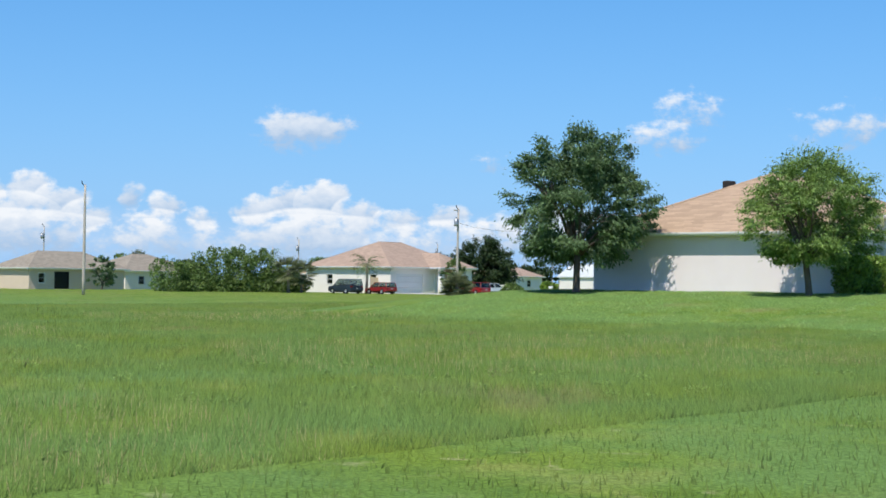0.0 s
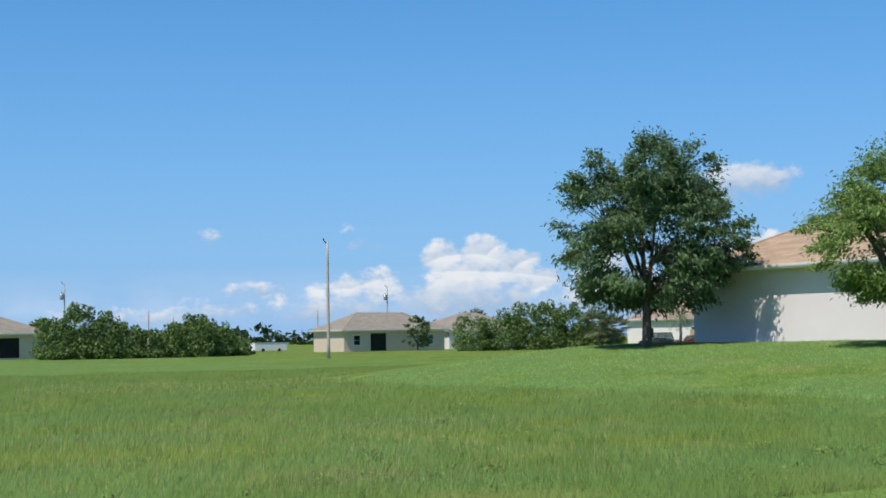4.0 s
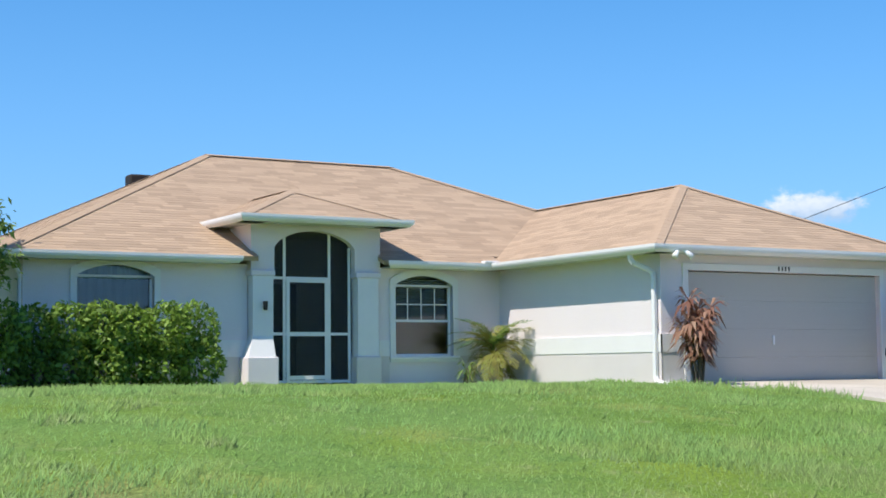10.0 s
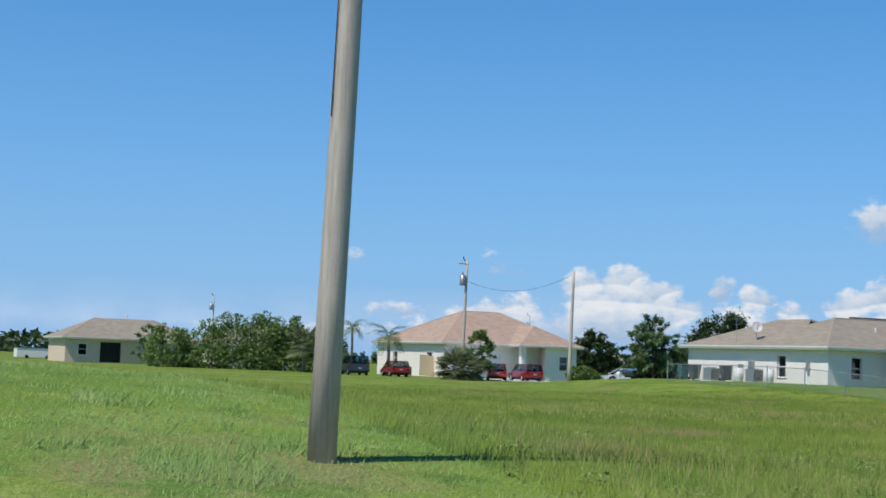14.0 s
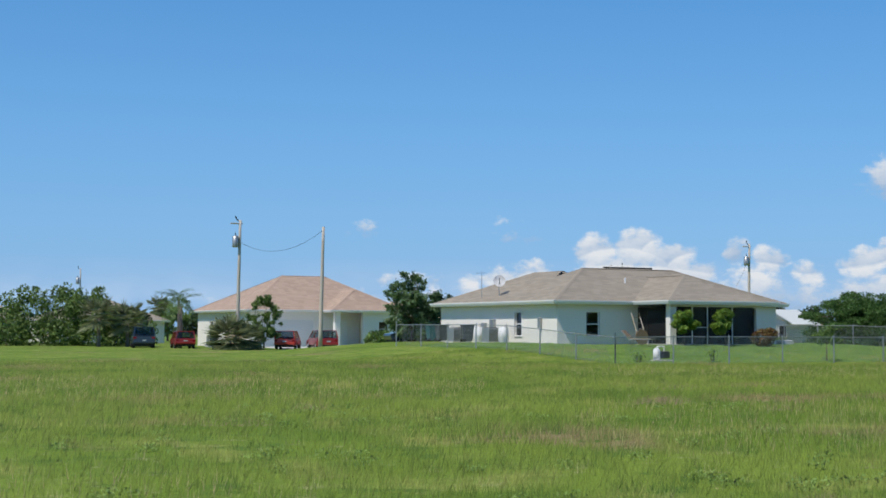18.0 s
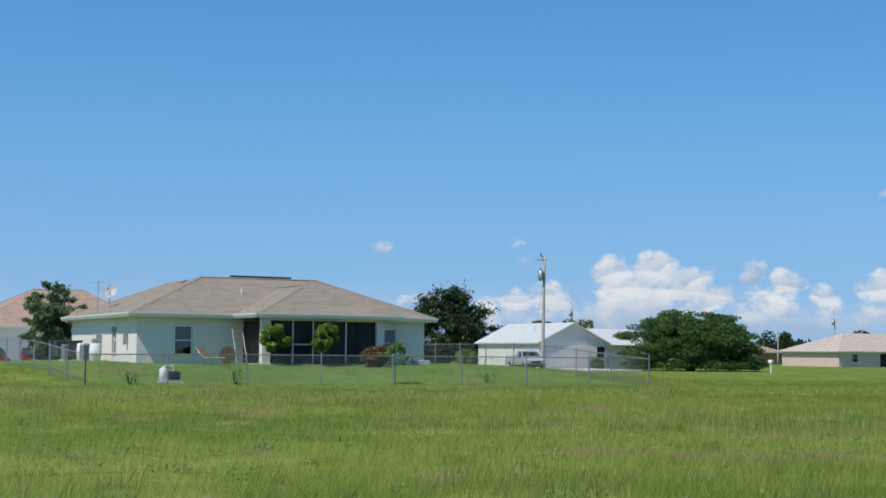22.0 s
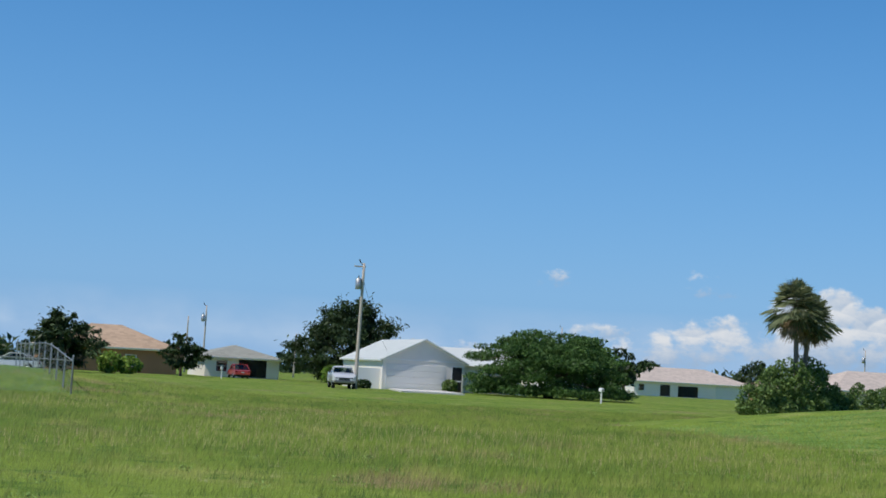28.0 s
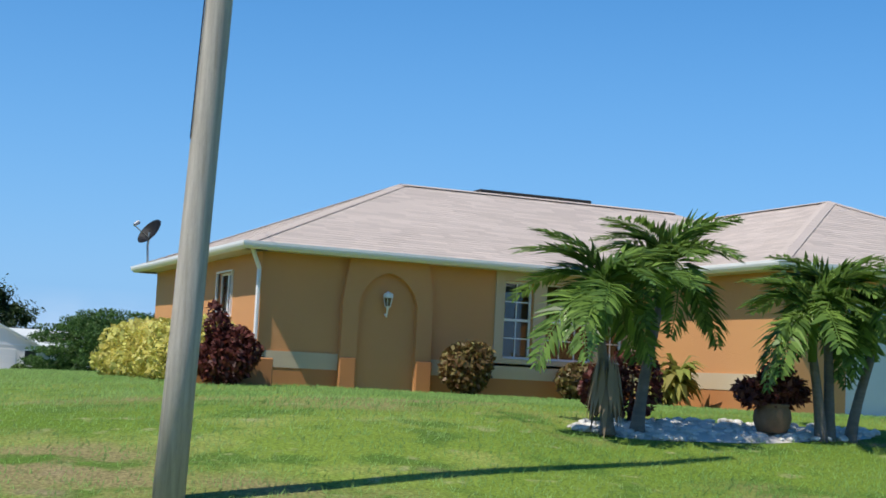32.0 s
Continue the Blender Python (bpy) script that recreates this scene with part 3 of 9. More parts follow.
def roof(parent, planes, mt, z_under=0.14, step=0.145, seed=1, label=""):
    """Roof planes as courses of shingles over a thin deck, and capped hips."""
    V, F = [], []
    for n, poly in enumerate(planes):
        p = [Vector(q) for q in poly]
        along = (p[1] - p[0]).normalized()
        nrm = None
        for q in p[2:]:
            c = along.cross(q - p[0])
            if c.length > 1e-4:
                nrm = c.normalized()
                break
        if nrm.z < 0:
            nrm = -nrm
        up = nrm.cross(along)
        if up.z < 0:
            up = -up
        v, f = shingled(p, up, step, seed=seed + n)
        k = len(V)
        V += v
        F += [tuple(i + k for i in q) for q in f]
        m = len(p)
        DF = [tuple(range(m)), tuple(m + i for i in reversed(range(m)))] + [(i, m + i, m + (i + 1) % m, (i + 1) % m) for i in range(m)]
        part("roof_deck", ([q - nrm * 0.025 for q in p] + [q - nrm * 0.09 for q in p], DF), mt, parent)
    return part("shingles", (V, F), mt, parent, label or "overlapping asphalt shingle courses", kind="stuff")


def ridge_caps(parent, a, b, mt, piece=0.3):
    """Cap shingles along a hip or ridge, each one a piece."""
    a, b = Vector(a), Vector(b)
    n = max(2, int((b - a).length / piece))
    d = (b - a) / n
    side = Vector((-d.y, d.x, 0)).normalized() * 0.14
    V = [(0, 0, 0), side + Vector((0, 0, -0.05)), d * 1.08 + side + Vector((0, 0, -0.05)), d * 1.08 + Vector((0, 0, -0.006)), d * 1.08 - side + Vector((0, 0, -0.05)), -side + Vector((0, 0, -0.05))]
    V = [Vector(v) + Vector((0, 0, 0.03)) for v in V]
    me = bpy.data.meshes.new("cap_shingle")
    me.from_pydata(V, [], [(0, 1, 2, 3), (0, 3, 4, 5), (0, 5, 1), (3, 2, 4)])
    me.materials.append(mt)
    for k in range(n):
        place("cap_shingle", me, parent, Matrix.Translation(a + d * k))


def eave(parent, pts, mt, height=0.14, inset=0.45, closed=False, soffit=True):
    """Gutter boards along the eave line pts (top edge, going round with the house to the left), and the soffit behind them."""
    pts = [Vector(p) for p in pts]
    segs = list(zip(pts, pts[1:] + (pts[:1] if closed else [])))
    for a, b in segs[: len(pts) if closed else len(pts) - 1]:
        d = (b - a).normalized()
        n = Vector((-d.y, d.x, 0))
        bm = bmesh.new()
        prof = [(-0.10, 0.0), (-0.10, -0.05), (-0.085, -0.09), (-0.03, -height), (0.02, -height), (0.02, -0.01), (-0.085, -0.012)]
        ra = [bm.verts.new(a + n * p + d * p + Vector((0, 0, q))) for p, q in prof]
        rb = [bm.verts.new(b + n * p - d * p + Vector((0, 0, q))) for p, q in prof]
        k = len(prof)
        for i in range(k):
            bm.faces.new((ra[i], ra[(i + 1) % k], rb[(i + 1) % k], rb[i]))
        bm.faces.new(ra[::-1])
        bm.faces.new(rb)
        bmesh.ops.recalc_face_normals(bm, faces=bm.faces)
        part("gutter", bm, mt, parent)
        if soffit:
            bm = bmesh.new()
            z = Vector((0, 0, -height + 0.01))
            q = [a + z, b + z, b + n * (inset + 0.05) - d * 0.02 + z, a + n * (inset + 0.05) + d * 0.02 + z]
            lo = [bm.verts.new(v) for v in q]
            hi = [bm.verts.new(v + Vector((0, 0, 0.02))) for v in q]
            bm.faces.new(lo)
            bm.faces.new(hi[::-1])
            for i in range(4):
                bm.faces.new((lo[i], hi[i], hi[(i + 1) % 4], lo[(i + 1) % 4]))
            bmesh.ops.recalc_face_normals(bm, faces=bm.faces)
            part("soffit", bm, SOFFIT, parent)


def sash_window(parent, x0, x1, z0, z1, y, frame_mt=TRIM_WHITE, arch=0.0, cols=1, rows=2, lites=(0, 0), lites_from=0, turn=0, blind=0.0, curtain=False, trim=0.12, depth=0.1, name="window", sill=True, glass=True, label=""):
    """A window facing -y with its outer face at y: trim on the wall, frame, rails and panes. turn=1: it faces -x, and x runs along y."""
    win = thing(name, label, "", 0, 0, 0)
    win.parent = parent
    win.matrix_basis = Matrix.Identity(4) if not turn else Matrix.Translation((y, 0, 0)) @ Matrix(((0, 1, 0, 0), (1, 0, 0, 0), (0, 0, 1, 0), (0, 0, 0, 1)))
    if turn:
        y = 0.0
    if trim:
        bm = bmesh.new()
        t = trim
        outer = [(x0 - t, z0 - t), (x1 + t, z0 - t), (x1 + t, z1 + t)]
        inner = [(x0, z0), (x1, z0), (x1, z1)]
        steps = 14 if arch else 0
        for i in range(1, steps):
            u = i / steps
            s = math.sin(math.pi * u) ** 0.75
            outer.append((x1 + t - (x1 - x0 + 2 * t) * u, z1 + t + (arch + 0.02) * s))
            inner.append((x1 - (x1 - x0) * u, z1 + arch * s))
        outer.append((x0 - t, z1 + t))
        inner.append((x0, z1))
        k = len(outer)
        rings = []
        for pts, yy in ((outer, y - 0.045), (inner, y - 0.045), (inner, y + 0.03), (outer, y + 0.03)):
            rings.append([bm.verts.new((px, yy, pz)) for px, pz in pts])
        for a, b in ((0, 1), (1, 2), (3, 0)):
            for i in range(k):
                bm.faces.new((rings[a][i], rings[a][(i + 1) % k], rings[b][(i + 1) % k], rings[b][i]))
        bmesh.ops.recalc_face_normals(bm, faces=bm.faces)
        part("window_trim", bm, frame_mt, win)
    yf = y + depth
    w = 0.045
    bm = bmesh.new()
    for a in ((x0, yf, z0, x1, yf + 0.05, z0 + w), (x0, yf, z1 - w, x1, yf + 0.05, z1) if not arch else (x0, yf + 0.004, z1 - w * 0.5, x1, yf + 0.045, z1 + w * 0.5), (x0, yf, z0 + w, x0 + w, yf + 0.05, z1 - w), (x1 - w, yf, z0 + w, x1, yf + 0.05, z1 - w)):
        box(bm, *a)
    for c in range(1, cols):
        xm = x0 + (x1 - x0) * c / cols
        box(bm, xm - w * 0.7, yf, z0 + w, xm + w * 0.7, yf + 0.05, z1 - w)
    part("window_frame", bm, frame_mt, win)
    for c in range(cols):
        xa, xb = x0 + (x1 - x0) * c / cols + w, x0 + (x1 - x0) * (c + 1) / cols - w
        for r in range(rows):
            za, zb = z0 + w + (z1 - z0 - 2 * w) * r / rows, z0 + w + (z1 - z0 - 2 * w) * (r + 1) / rows
            if r:
                part("meeting_rail", boxed(xa, yf - 0.012, za - 0.025, xb, yf + 0.055, za + 0.025), frame_mt, win)
            if glass:
                pane = part("pane", boxed(xa, yf + 0.02 + 0.012 * r, za, xb, yf + 0.026 + 0.012 * r, zb), GLASS, win)
                pane.visible_shadow = False
            for i in range(1, lites[0] if r >= lites_from else 0):
                xm = xa + (xb - xa) * i / lites[0]
                part("muntin", boxed(xm - 0.011, yf + 0.006, za, xm + 0.011, yf + 0.018, zb), frame_mt, win)
            for i in range(1, lites[1] if r >= lites_from else 0):
                zm = za + (zb - za) * i / lites[1]
                part("muntin", boxed(xa, yf + 0.007, zm - 0.011, xb, yf + 0.017, zm + 0.011), frame_mt, win)
    if arch:
        bm = bmesh.new()
        pts = [(x1 - (x1 - x0) * i / 14, z1 + arch * math.sin(math.pi * i / 14) ** 0.75) for i in range(15)]
        lo = [bm.verts.new((px, yf + 0.03, pz + 0.01)) for px, pz in pts]
        bm.faces.new(lo)
        pane = part("arched_pane", bm, GLASS, win)
        pane.visible_shadow = False
    if blind:
        zt = z1 + arch * 0.6
        n = int((zt - (z1 - (z1 - z0) * blind)) / 0.05)
        me = boxed(x0 + 0.05, -0.02, -0.002, x1 - 0.05, 0.02, 0.002)
        for v in me.verts:
            v.co.z += v.co.y * 0.75
        first = part("blind_slat", me, BLIND, win)
        first.matrix_basis = Matrix.Translation((0, yf + 0.14, zt))
        for i in range(1, n):
            place("blind_slat", first.data, win, Matrix.Translation((0, yf + 0.14, zt - i * 0.05)))
    if curtain:
        bm = bmesh.new()
        n = 40
        pts = [(x0 + (x1 - x0) * i / n, yf + 0.2 + 0.03 * math.sin(i * 1.3)) for i in range(n + 1)]
        lo = [bm.verts.new((px, py, z0)) for px, py in pts]
        hi = [bm.verts.new((px, py, z1 + arch)) for px, py in pts]
        for i in range(n):
            bm.faces.new((lo[i], lo[i + 1], hi[i + 1], hi[i]))
        part("curtain", bm, CURTAIN, win)
    if sill:
        part("window_sill", boxed(x0 - trim - 0.02, y - 0.075, z0 - trim * 0.55, x1 + trim + 0.02, y + 0.02, z0 - trim * 0.05, 0.01) if trim else boxed(x0 - 0.05, y - 0.06, z0 - 0.07, x1 + 0.05, y + 0.05, z0 - 0.005, 0.01), frame_mt, win)
    return win


def downspout(parent, pts, r=0.04):
    bm = bmesh.new()
    for a, b in zip(pts, pts[1:]):
        tube(bm, [a, b], [r, r], 6)
    part("downspout", bm, TRIM_WHITE, parent)

# ---- the lie of the land ----
# raised lots: plan rectangle, height, width of the bank across x and across y
PADS = [(1.5, 11.5, 20, 30, 1.18, 15, 15), (126, 9.5, 147, 33, 1.2, 17, 11), (78, 58, 94, 74, 0.8, 15, 15)]


def ease(t):
    t = min(max(t, 0.0), 1.0)
    return t * t * (3 - 2 * t)


def drive_dip(x, y):
    """How far the bed of the driveway lies within the lawn, 0 to 1."""
    return ease((x - 12.3) / 0.8) * ease((19.2 - x) / 0.8) * ease((12.9 - y) / 1.2) * ease((y + 5.5) / 4)


def ground(x, y):
    z = 0.25 - 0.07 * drive_dip(x, y)
    for x0, y0, x1, y1, h, wx, wy in PADS:
        d = math.hypot(max(x0 - x, 0, x - x1) / wx, max(y0 - y, 0, y - y1) / wy)
        z += h * ease(1 - d)
    return z


def fast_mesh(name, verts, faces):
    """A mesh from number arrays: verts n x 3, faces m x k."""
    me = bpy.data.meshes.new(name)
    verts, faces = np.asarray(verts, np.float32), np.asarray(faces, np.int32)
    m, k = faces.shape
    me.vertices.add(len(verts))
    me.vertices.foreach_set("co", verts.ravel())
    me.loops.add(m * k)
    me.loops.foreach_set("vertex_index", faces.ravel())
    me.polygons.add(m)
    me.polygons.foreach_set("loop_start", np.arange(0, m * k, k, dtype=np.int32))
    me.update(calc_edges=True)
    return me


def mesh_part(name, me, mt, parent, label="", kind=""):
    me.materials.append(mt)
    ob = new(name, me)
    ob.parent = parent
    if parent is not None and parent.name in WORLD:
        ob.matrix_parent_inverse = parent.matrix_basis.inverted()
    return tagged(ob, label, "", "", kind)


def axis_steps(lo, hi, fine):
    out = [lo - s for s in (4000, 2500, 1500, 900, 500, 300, 180, 110, 65, 40, 24, 14, 7, 3)]
    out += list(np.arange(lo, hi + 0.01, fine))
    out += [hi + s for s in (3, 7, 14, 24, 40, 65, 110, 180, 300, 500, 900, 1500, 2500, 4000)]
    return np.array(out)


LAND = []


def land_at(x, y):
    """Height of the ground sheet at many points at once."""
    xs, ys, z = LAND
    i, j = np.clip(np.searchsorted(xs, x) - 1, 0, len(xs) - 2), np.clip(np.searchsorted(ys, y) - 1, 0, len(ys) - 2)
    a, b = (x - xs[i]) / (xs[i + 1] - xs[i]), (y - ys[j]) / (ys[j + 1] - ys[j])
    return (z[i, j] * (1 - a) + z[i + 1, j] * a) * (1 - b) + (z[i, j + 1] * (1 - a) + z[i + 1, j + 1] * a) * b


def build_ground():
    xs, ys = axis_steps(-62, 168, 1.0), axis_steps(-14, 92, 1.0)
    V = np.zeros((len(xs), len(ys), 3))
    for i, x in enumerate(xs):
        for j, y in enumerate(ys):
            bump = noise.noise(Vector((x * 0.35, y * 0.35, 0))) * 0.035 + noise.noise(Vector((x * 0.08, y * 0.08, 3))) * 0.05
            V[i, j] = (x, y, ground(x, y) + (bump * (1 - drive_dip(x, y)) - 0.02 * drive_dip(x, y) if -4 < y < 100 and abs(x) < 300 else 0))
    LAND.extend((xs, ys, V[:, :, 2]))
    idx = np.arange(len(xs) * len(ys)).reshape(len(xs), len(ys))
    F = np.stack([idx[:-1, :-1], idx[1:, :-1], idx[1:, 1:], idx[:-1, 1:]], -1).reshape(-1, 4)
    me = fast_mesh("ground", V.reshape(-1, 3), F)
    me.shade_smooth()
    me.materials.append(GROUND)
    tagged(new("ground", me), "flat mown and rough grass field with raised house lots", "ground", kind="structure")


build_ground()


def strip(name, rows, mt, label, category, lift, thick=0.12, kind="structure"):
    """A paved band that follows the land: rows of (left, right) points in plan."""
    bm = bmesh.new()
    top, low = [], []
    for a, b in rows:
        n = 6
        t = [(a[0] + (b[0] - a[0]) * i / n, a[1] + (b[1] - a[1]) * i / n) for i in range(n + 1)]
        top.append([bm.verts.new((x, y, ground(x, y) + lift)) for x, y in t])
        low.append([bm.verts.new((x, y, ground(x, y) + lift - thick)) for x, y in t])
    for k in range(len(rows) - 1):
        for i in range(6):
            bm.faces.new((top[k][i], top[k + 1][i], top[k + 1][i + 1], top[k][i + 1]))
        bm.faces.new((top[k][0], low[k][0], low[k + 1][0], top[k + 1][0]))
        bm.faces.new((top[k][6], top[k + 1][6], low[k + 1][6], low[k][6]))
    for r, s in ((top[0], low[0]), (top[-1], low[-1])):
        for i in range(6):
            bm.faces.new((r[i], r[i + 1], s[i + 1], s[i]))
    bmesh.ops.recalc_face_normals(bm, faces=bm.faces)
    me = bpy.data.meshes.new(name)
    bm.to_mesh(me)
    bm.free()
    me.materials.append(mt)
    return tagged(new(name, me), label, category, kind=kind)


strip("road", [((x, -12.4), (x, -5.8)) for x in range(-400, 401, 8)], ASPHALT, "worn grey asphalt street without kerb", "road", 0.05)

WORLD = set()


def world_thing(name, label, category, x, y, z, group=""):
    ob = thing(name, label, category, x, y, z, 0, group)
    WORLD.add(ob.name)
    return ob


_part = part


def part(name, bm, mt, parent, label="", smooth=False, kind=""):
    ob = _part(name, bm, mt, parent, label, smooth, kind)
    if parent is not None and parent.name in WORLD:
        ob.matrix_parent_inverse = parent.matrix_basis.inverted()
    return ob


_place = place


def place(name, me, parent, m=None):
    ob = _place(name, me, parent, m)
    if parent.name in WORLD:
        ob.matrix_parent_inverse = parent.matrix_basis.inverted()
    return ob


_sash = sash_window


def sash_window(parent, *a, **k):
    win = _sash(parent, *a, **k)
    if parent.name in WORLD:
        win.matrix_parent_inverse = parent.matrix_basis.inverted()
    return win


# ---- driveway of the grey house ----
def driveway():
    dw = world_thing("driveway", "pale stained concrete driveway in jointed slabs", "driveway", 15.8, 4, ground(15.8, 4))
    tagged(dw, kind="structure")
    ys = [12.55, 9.6, 6.9, 4.1, 1.3, -1.6, -5.75]
    for b, a in zip(ys, ys[1:]):
        for side in (0, 1):
            bm = bmesh.new()
            n = 6
            rows = []
            for i in range(n + 1):
                y = a + 0.012 + (b - a - 0.024) * i / n
                flare = 0.9 * ease((-1.5 - y) / 4)
                xl, xm, xr = 13.15 - flare, 15.75, 18.3 + flare
                x0, x1 = (xl, xm - 0.008) if side == 0 else (xm + 0.008, xr)
                rows.append([(x0 + (x1 - x0) * k / 2, y) for k in range(3)])
            top = [[bm.verts.new((x, y, ground(x, y) + 0.035)) for x, y in r] for r in rows]
            low = [[bm.verts.new((x, y, ground(x, y) - 0.1)) for x, y in r] for r in rows]
            for i in range(n):
                for k in range(2):
                    bm.faces.new((top[i][k], top[i + 1][k], top[i + 1][k + 1], top[i][k + 1]))
                bm.faces.new((top[i][0], low[i][0], low[i + 1][0], top[i + 1][0]))
                bm.faces.new((top[i][2], top[i + 1][2], low[i + 1][2], low[i][2]))
            for r, s in ((top[0], low[0]), (top[-1], low[-1])):
                for k in range(2):
                    bm.faces.new((r[k], r[k + 1], s[k + 1], s[k]))
            bmesh.ops.recalc_face_normals(bm, faces=bm.faces)
            part("slab", bm, CONCRETE, dw)
    return dw


driveway()


# ---- houses ----
def hip_planes(x0, y0, x1, y1, z, pitch):
    """The four planes of a hipped roof over an eave rectangle whose long side runs along x (or y)."""
    if x1 - x0 >= y1 - y0:
        h = (y1 - y0) / 2
        a, b = (x0 + h, y0 + h, z + h * pitch), (x1 - h, y0 + h, z + h * pitch)
        return [[(x0, y0, z), (x1, y0, z), b, a], [(x1, y1, z), (x0, y1, z), a, b], [(x0, y1, z), (x0, y0, z), a], [(x1, y0, z), (x1, y1, z), b]], a, b
    h = (x1 - x0) / 2
    a, b = (x0 + h, y0 + h, z + h * pitch), (x0 + h, y1 - h, z + h * pitch)
    return [[(x0, y0, z), (x1, y0, z), a], [(x1, y1, z), (x0, y1, z), b], [(x0, y1, z), (x0, y0, z), a, b], [(x1, y0, z), (x1, y1, z), b, a]], a, b


def grey_house():
    zf, ze, p = 1.45, 3.9, 0.462
    h = world_thing("house", "single-storey grey stucco house with tan shingle hip roof", "house", 11, 20, 1.4)
    T, O = 0.2, 0.45
    X0, XG, X1 = 2.65, 12.7, 18.74
    YG, YF, YB = 12.5, 17.9, 29.2
    E = (2.2, 17.45, 19.19, 29.65)
    hh = (E[3] - E[1]) / 2
    ra, rb = (E[0] + hh, E[1] + hh, ze + hh * p), (E[2] - hh, E[1] + hh, ze + hh * p)
    gx0, gx1, gy = 12.25, 19.19, 12.05
    gw = (gx1 - gx0) / 2
    ga, gb = ((gx0 + gx1) / 2, gy + gw, ze + gw * p), ((gx0 + gx1) / 2, E[1] + gw, ze + gw * p)
    planes = [
        [(E[0], E[1], ze), (7.0, E[1], ze), (7.0, E[1] + 7.0 - E[0], ze + (7.0 - E[0]) * p)],
        [(7.0, E[1] + 0.78 / p, ze + 0.78), (9.7, E[1] + 0.78 / p, ze + 0.78), (9.7, ra[1], ra[2]), ra, (7.0, E[1] + 7.0 - E[0], ze + (7.0 - E[0]) * p)],
        [(9.7, E[1], ze), (gx0, E[1], ze), gb, rb, (9.7, ra[1], ra[2])],
        [(E[2], E[3], ze), (E[0], E[3], ze), ra, rb],
        [(E[0], E[3], ze), (E[0], E[1], ze), ra],
        [(gx1, E[1], ze), (E[2], E[3], ze), rb],
        [(gx0, gy, ze), (gx1, gy, ze), ga],
        [(gx0, E[1], ze), (gx0, gy, ze), ga, gb],
        [(gx1, gy, ze), (gx1, E[1], ze), gb, ga],
    ]
    roof(h, planes, SHINGLE_TAN, seed=3, label="tan asphalt shingles, lightly streaked")
    for a, b in ((ra, (E[0], E[1], ze)), (ra, rb), (rb, gb), (ga, gb), (ga, (gx0, gy, ze)), (ga, (gx1, gy, ze)), (ra, (E[0], E[3], ze)), (rb, (E[2], E[3], ze)), (gb, (gx1, E[1], ze))):
        ridge_caps(h, Vector(b), Vector(a), SHINGLE_TAN) if Vector(b).z < Vector(a).z else ridge_caps(h, Vector(a), Vector(b), SHINGLE_TAN)
    eave(h, [(E[0], E[3], ze), (E[0], E[1], ze), (6.55, E[1], ze)], TRIM_WHITE)
    eave(h, [(9.85, E[1], ze), (gx0, E[1], ze), (gx0, gy, ze), (gx1, gy, ze), (gx1, E[3], ze), (E[0], E[3], ze)], TRIM_WHITE)
    zt = ze - 0.12
    w1, w2 = (3.62, 5.08, 2.25, 3.5), (10.17, 11.53, 2.0, 3.44)
    arch1 = (w1[0], w1[1], w1[2], w1[3] + 0.22)
    arch2 = (w2[0], w2[1], w2[2], w2[3] + 0.22)
    part("wall_front", wall_x(X0, 6.95, YF, zf - 0.25, zt, T, [arch1]), STUCCO_GREY, h)
    part("wall_front", wall_x(9.75, XG, YF, zf - 0.25, zt, T, [arch2]), STUCCO_GREY, h)
    part("wall_west", wall_y(YF + T, YB, X0, zf - 0.6, zt, T), STUCCO_GREY, h)
    part("wall_back", wall_x(X0 + T, X1 - T, YB - T, zf - 0.6, zt, T - 0.003), STUCCO_GREY, h)
    part("wall_east", wall_y(YG + T, YB, X1 - T, zf - 0.6, zt, T), STUCCO_GREY, h)
    part("wall_garage_side", wall_y(YG + T, YF, XG, zf - 0.4, zt, T), STUCCO_GREY, h)
    gd = (13.33, 18.21, zf - 0.09, 3.49)
    part("wall_garage_front", wall_x(XG, X1, YG, zf - 0.4, zt, T, [(gd[0], gd[1], gd[2] - 0.2, gd[3])]), STUCCO_GREY, h)
    part("floor_slab", boxed(X0 + 0.05, YF + 0.25, zf - 0.3, X1 - 0.25, YB - 0.25, zf - 0.02), CONCRETE, h)
    part("garage_slab", boxed(XG + 0.25, YG + 0.02, zf - 0.5, X1 - 0.25, YF + 0.24, zf - 0.1), CONCRETE, h)
    part("ceiling_panel", boxed(X0 + T, YF + T, zt - 0.05, 6.95, YB - T - 0.01, zt - 0.01), SOFFIT, h)
    part("ceiling_panel", boxed(9.75, YF + T, zt - 0.05, X1 - T, YB - T - 0.01, zt - 0.01), SOFFIT, h)
    part("ceiling_panel", boxed(XG + T, YG + T, zt - 0.05, X1 - T, YF + T - 0.01, zt - 0.01), SOFFIT, h)
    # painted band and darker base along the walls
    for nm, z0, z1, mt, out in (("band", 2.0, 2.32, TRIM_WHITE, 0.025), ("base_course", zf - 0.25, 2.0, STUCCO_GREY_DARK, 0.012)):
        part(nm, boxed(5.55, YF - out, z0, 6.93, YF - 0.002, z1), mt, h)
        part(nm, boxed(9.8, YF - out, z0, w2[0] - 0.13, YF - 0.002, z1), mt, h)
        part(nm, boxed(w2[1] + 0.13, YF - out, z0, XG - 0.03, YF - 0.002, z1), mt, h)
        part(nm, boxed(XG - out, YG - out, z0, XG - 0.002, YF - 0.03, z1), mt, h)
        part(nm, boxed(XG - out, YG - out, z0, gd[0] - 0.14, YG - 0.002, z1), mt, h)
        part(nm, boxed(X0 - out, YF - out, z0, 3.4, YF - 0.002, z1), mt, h)
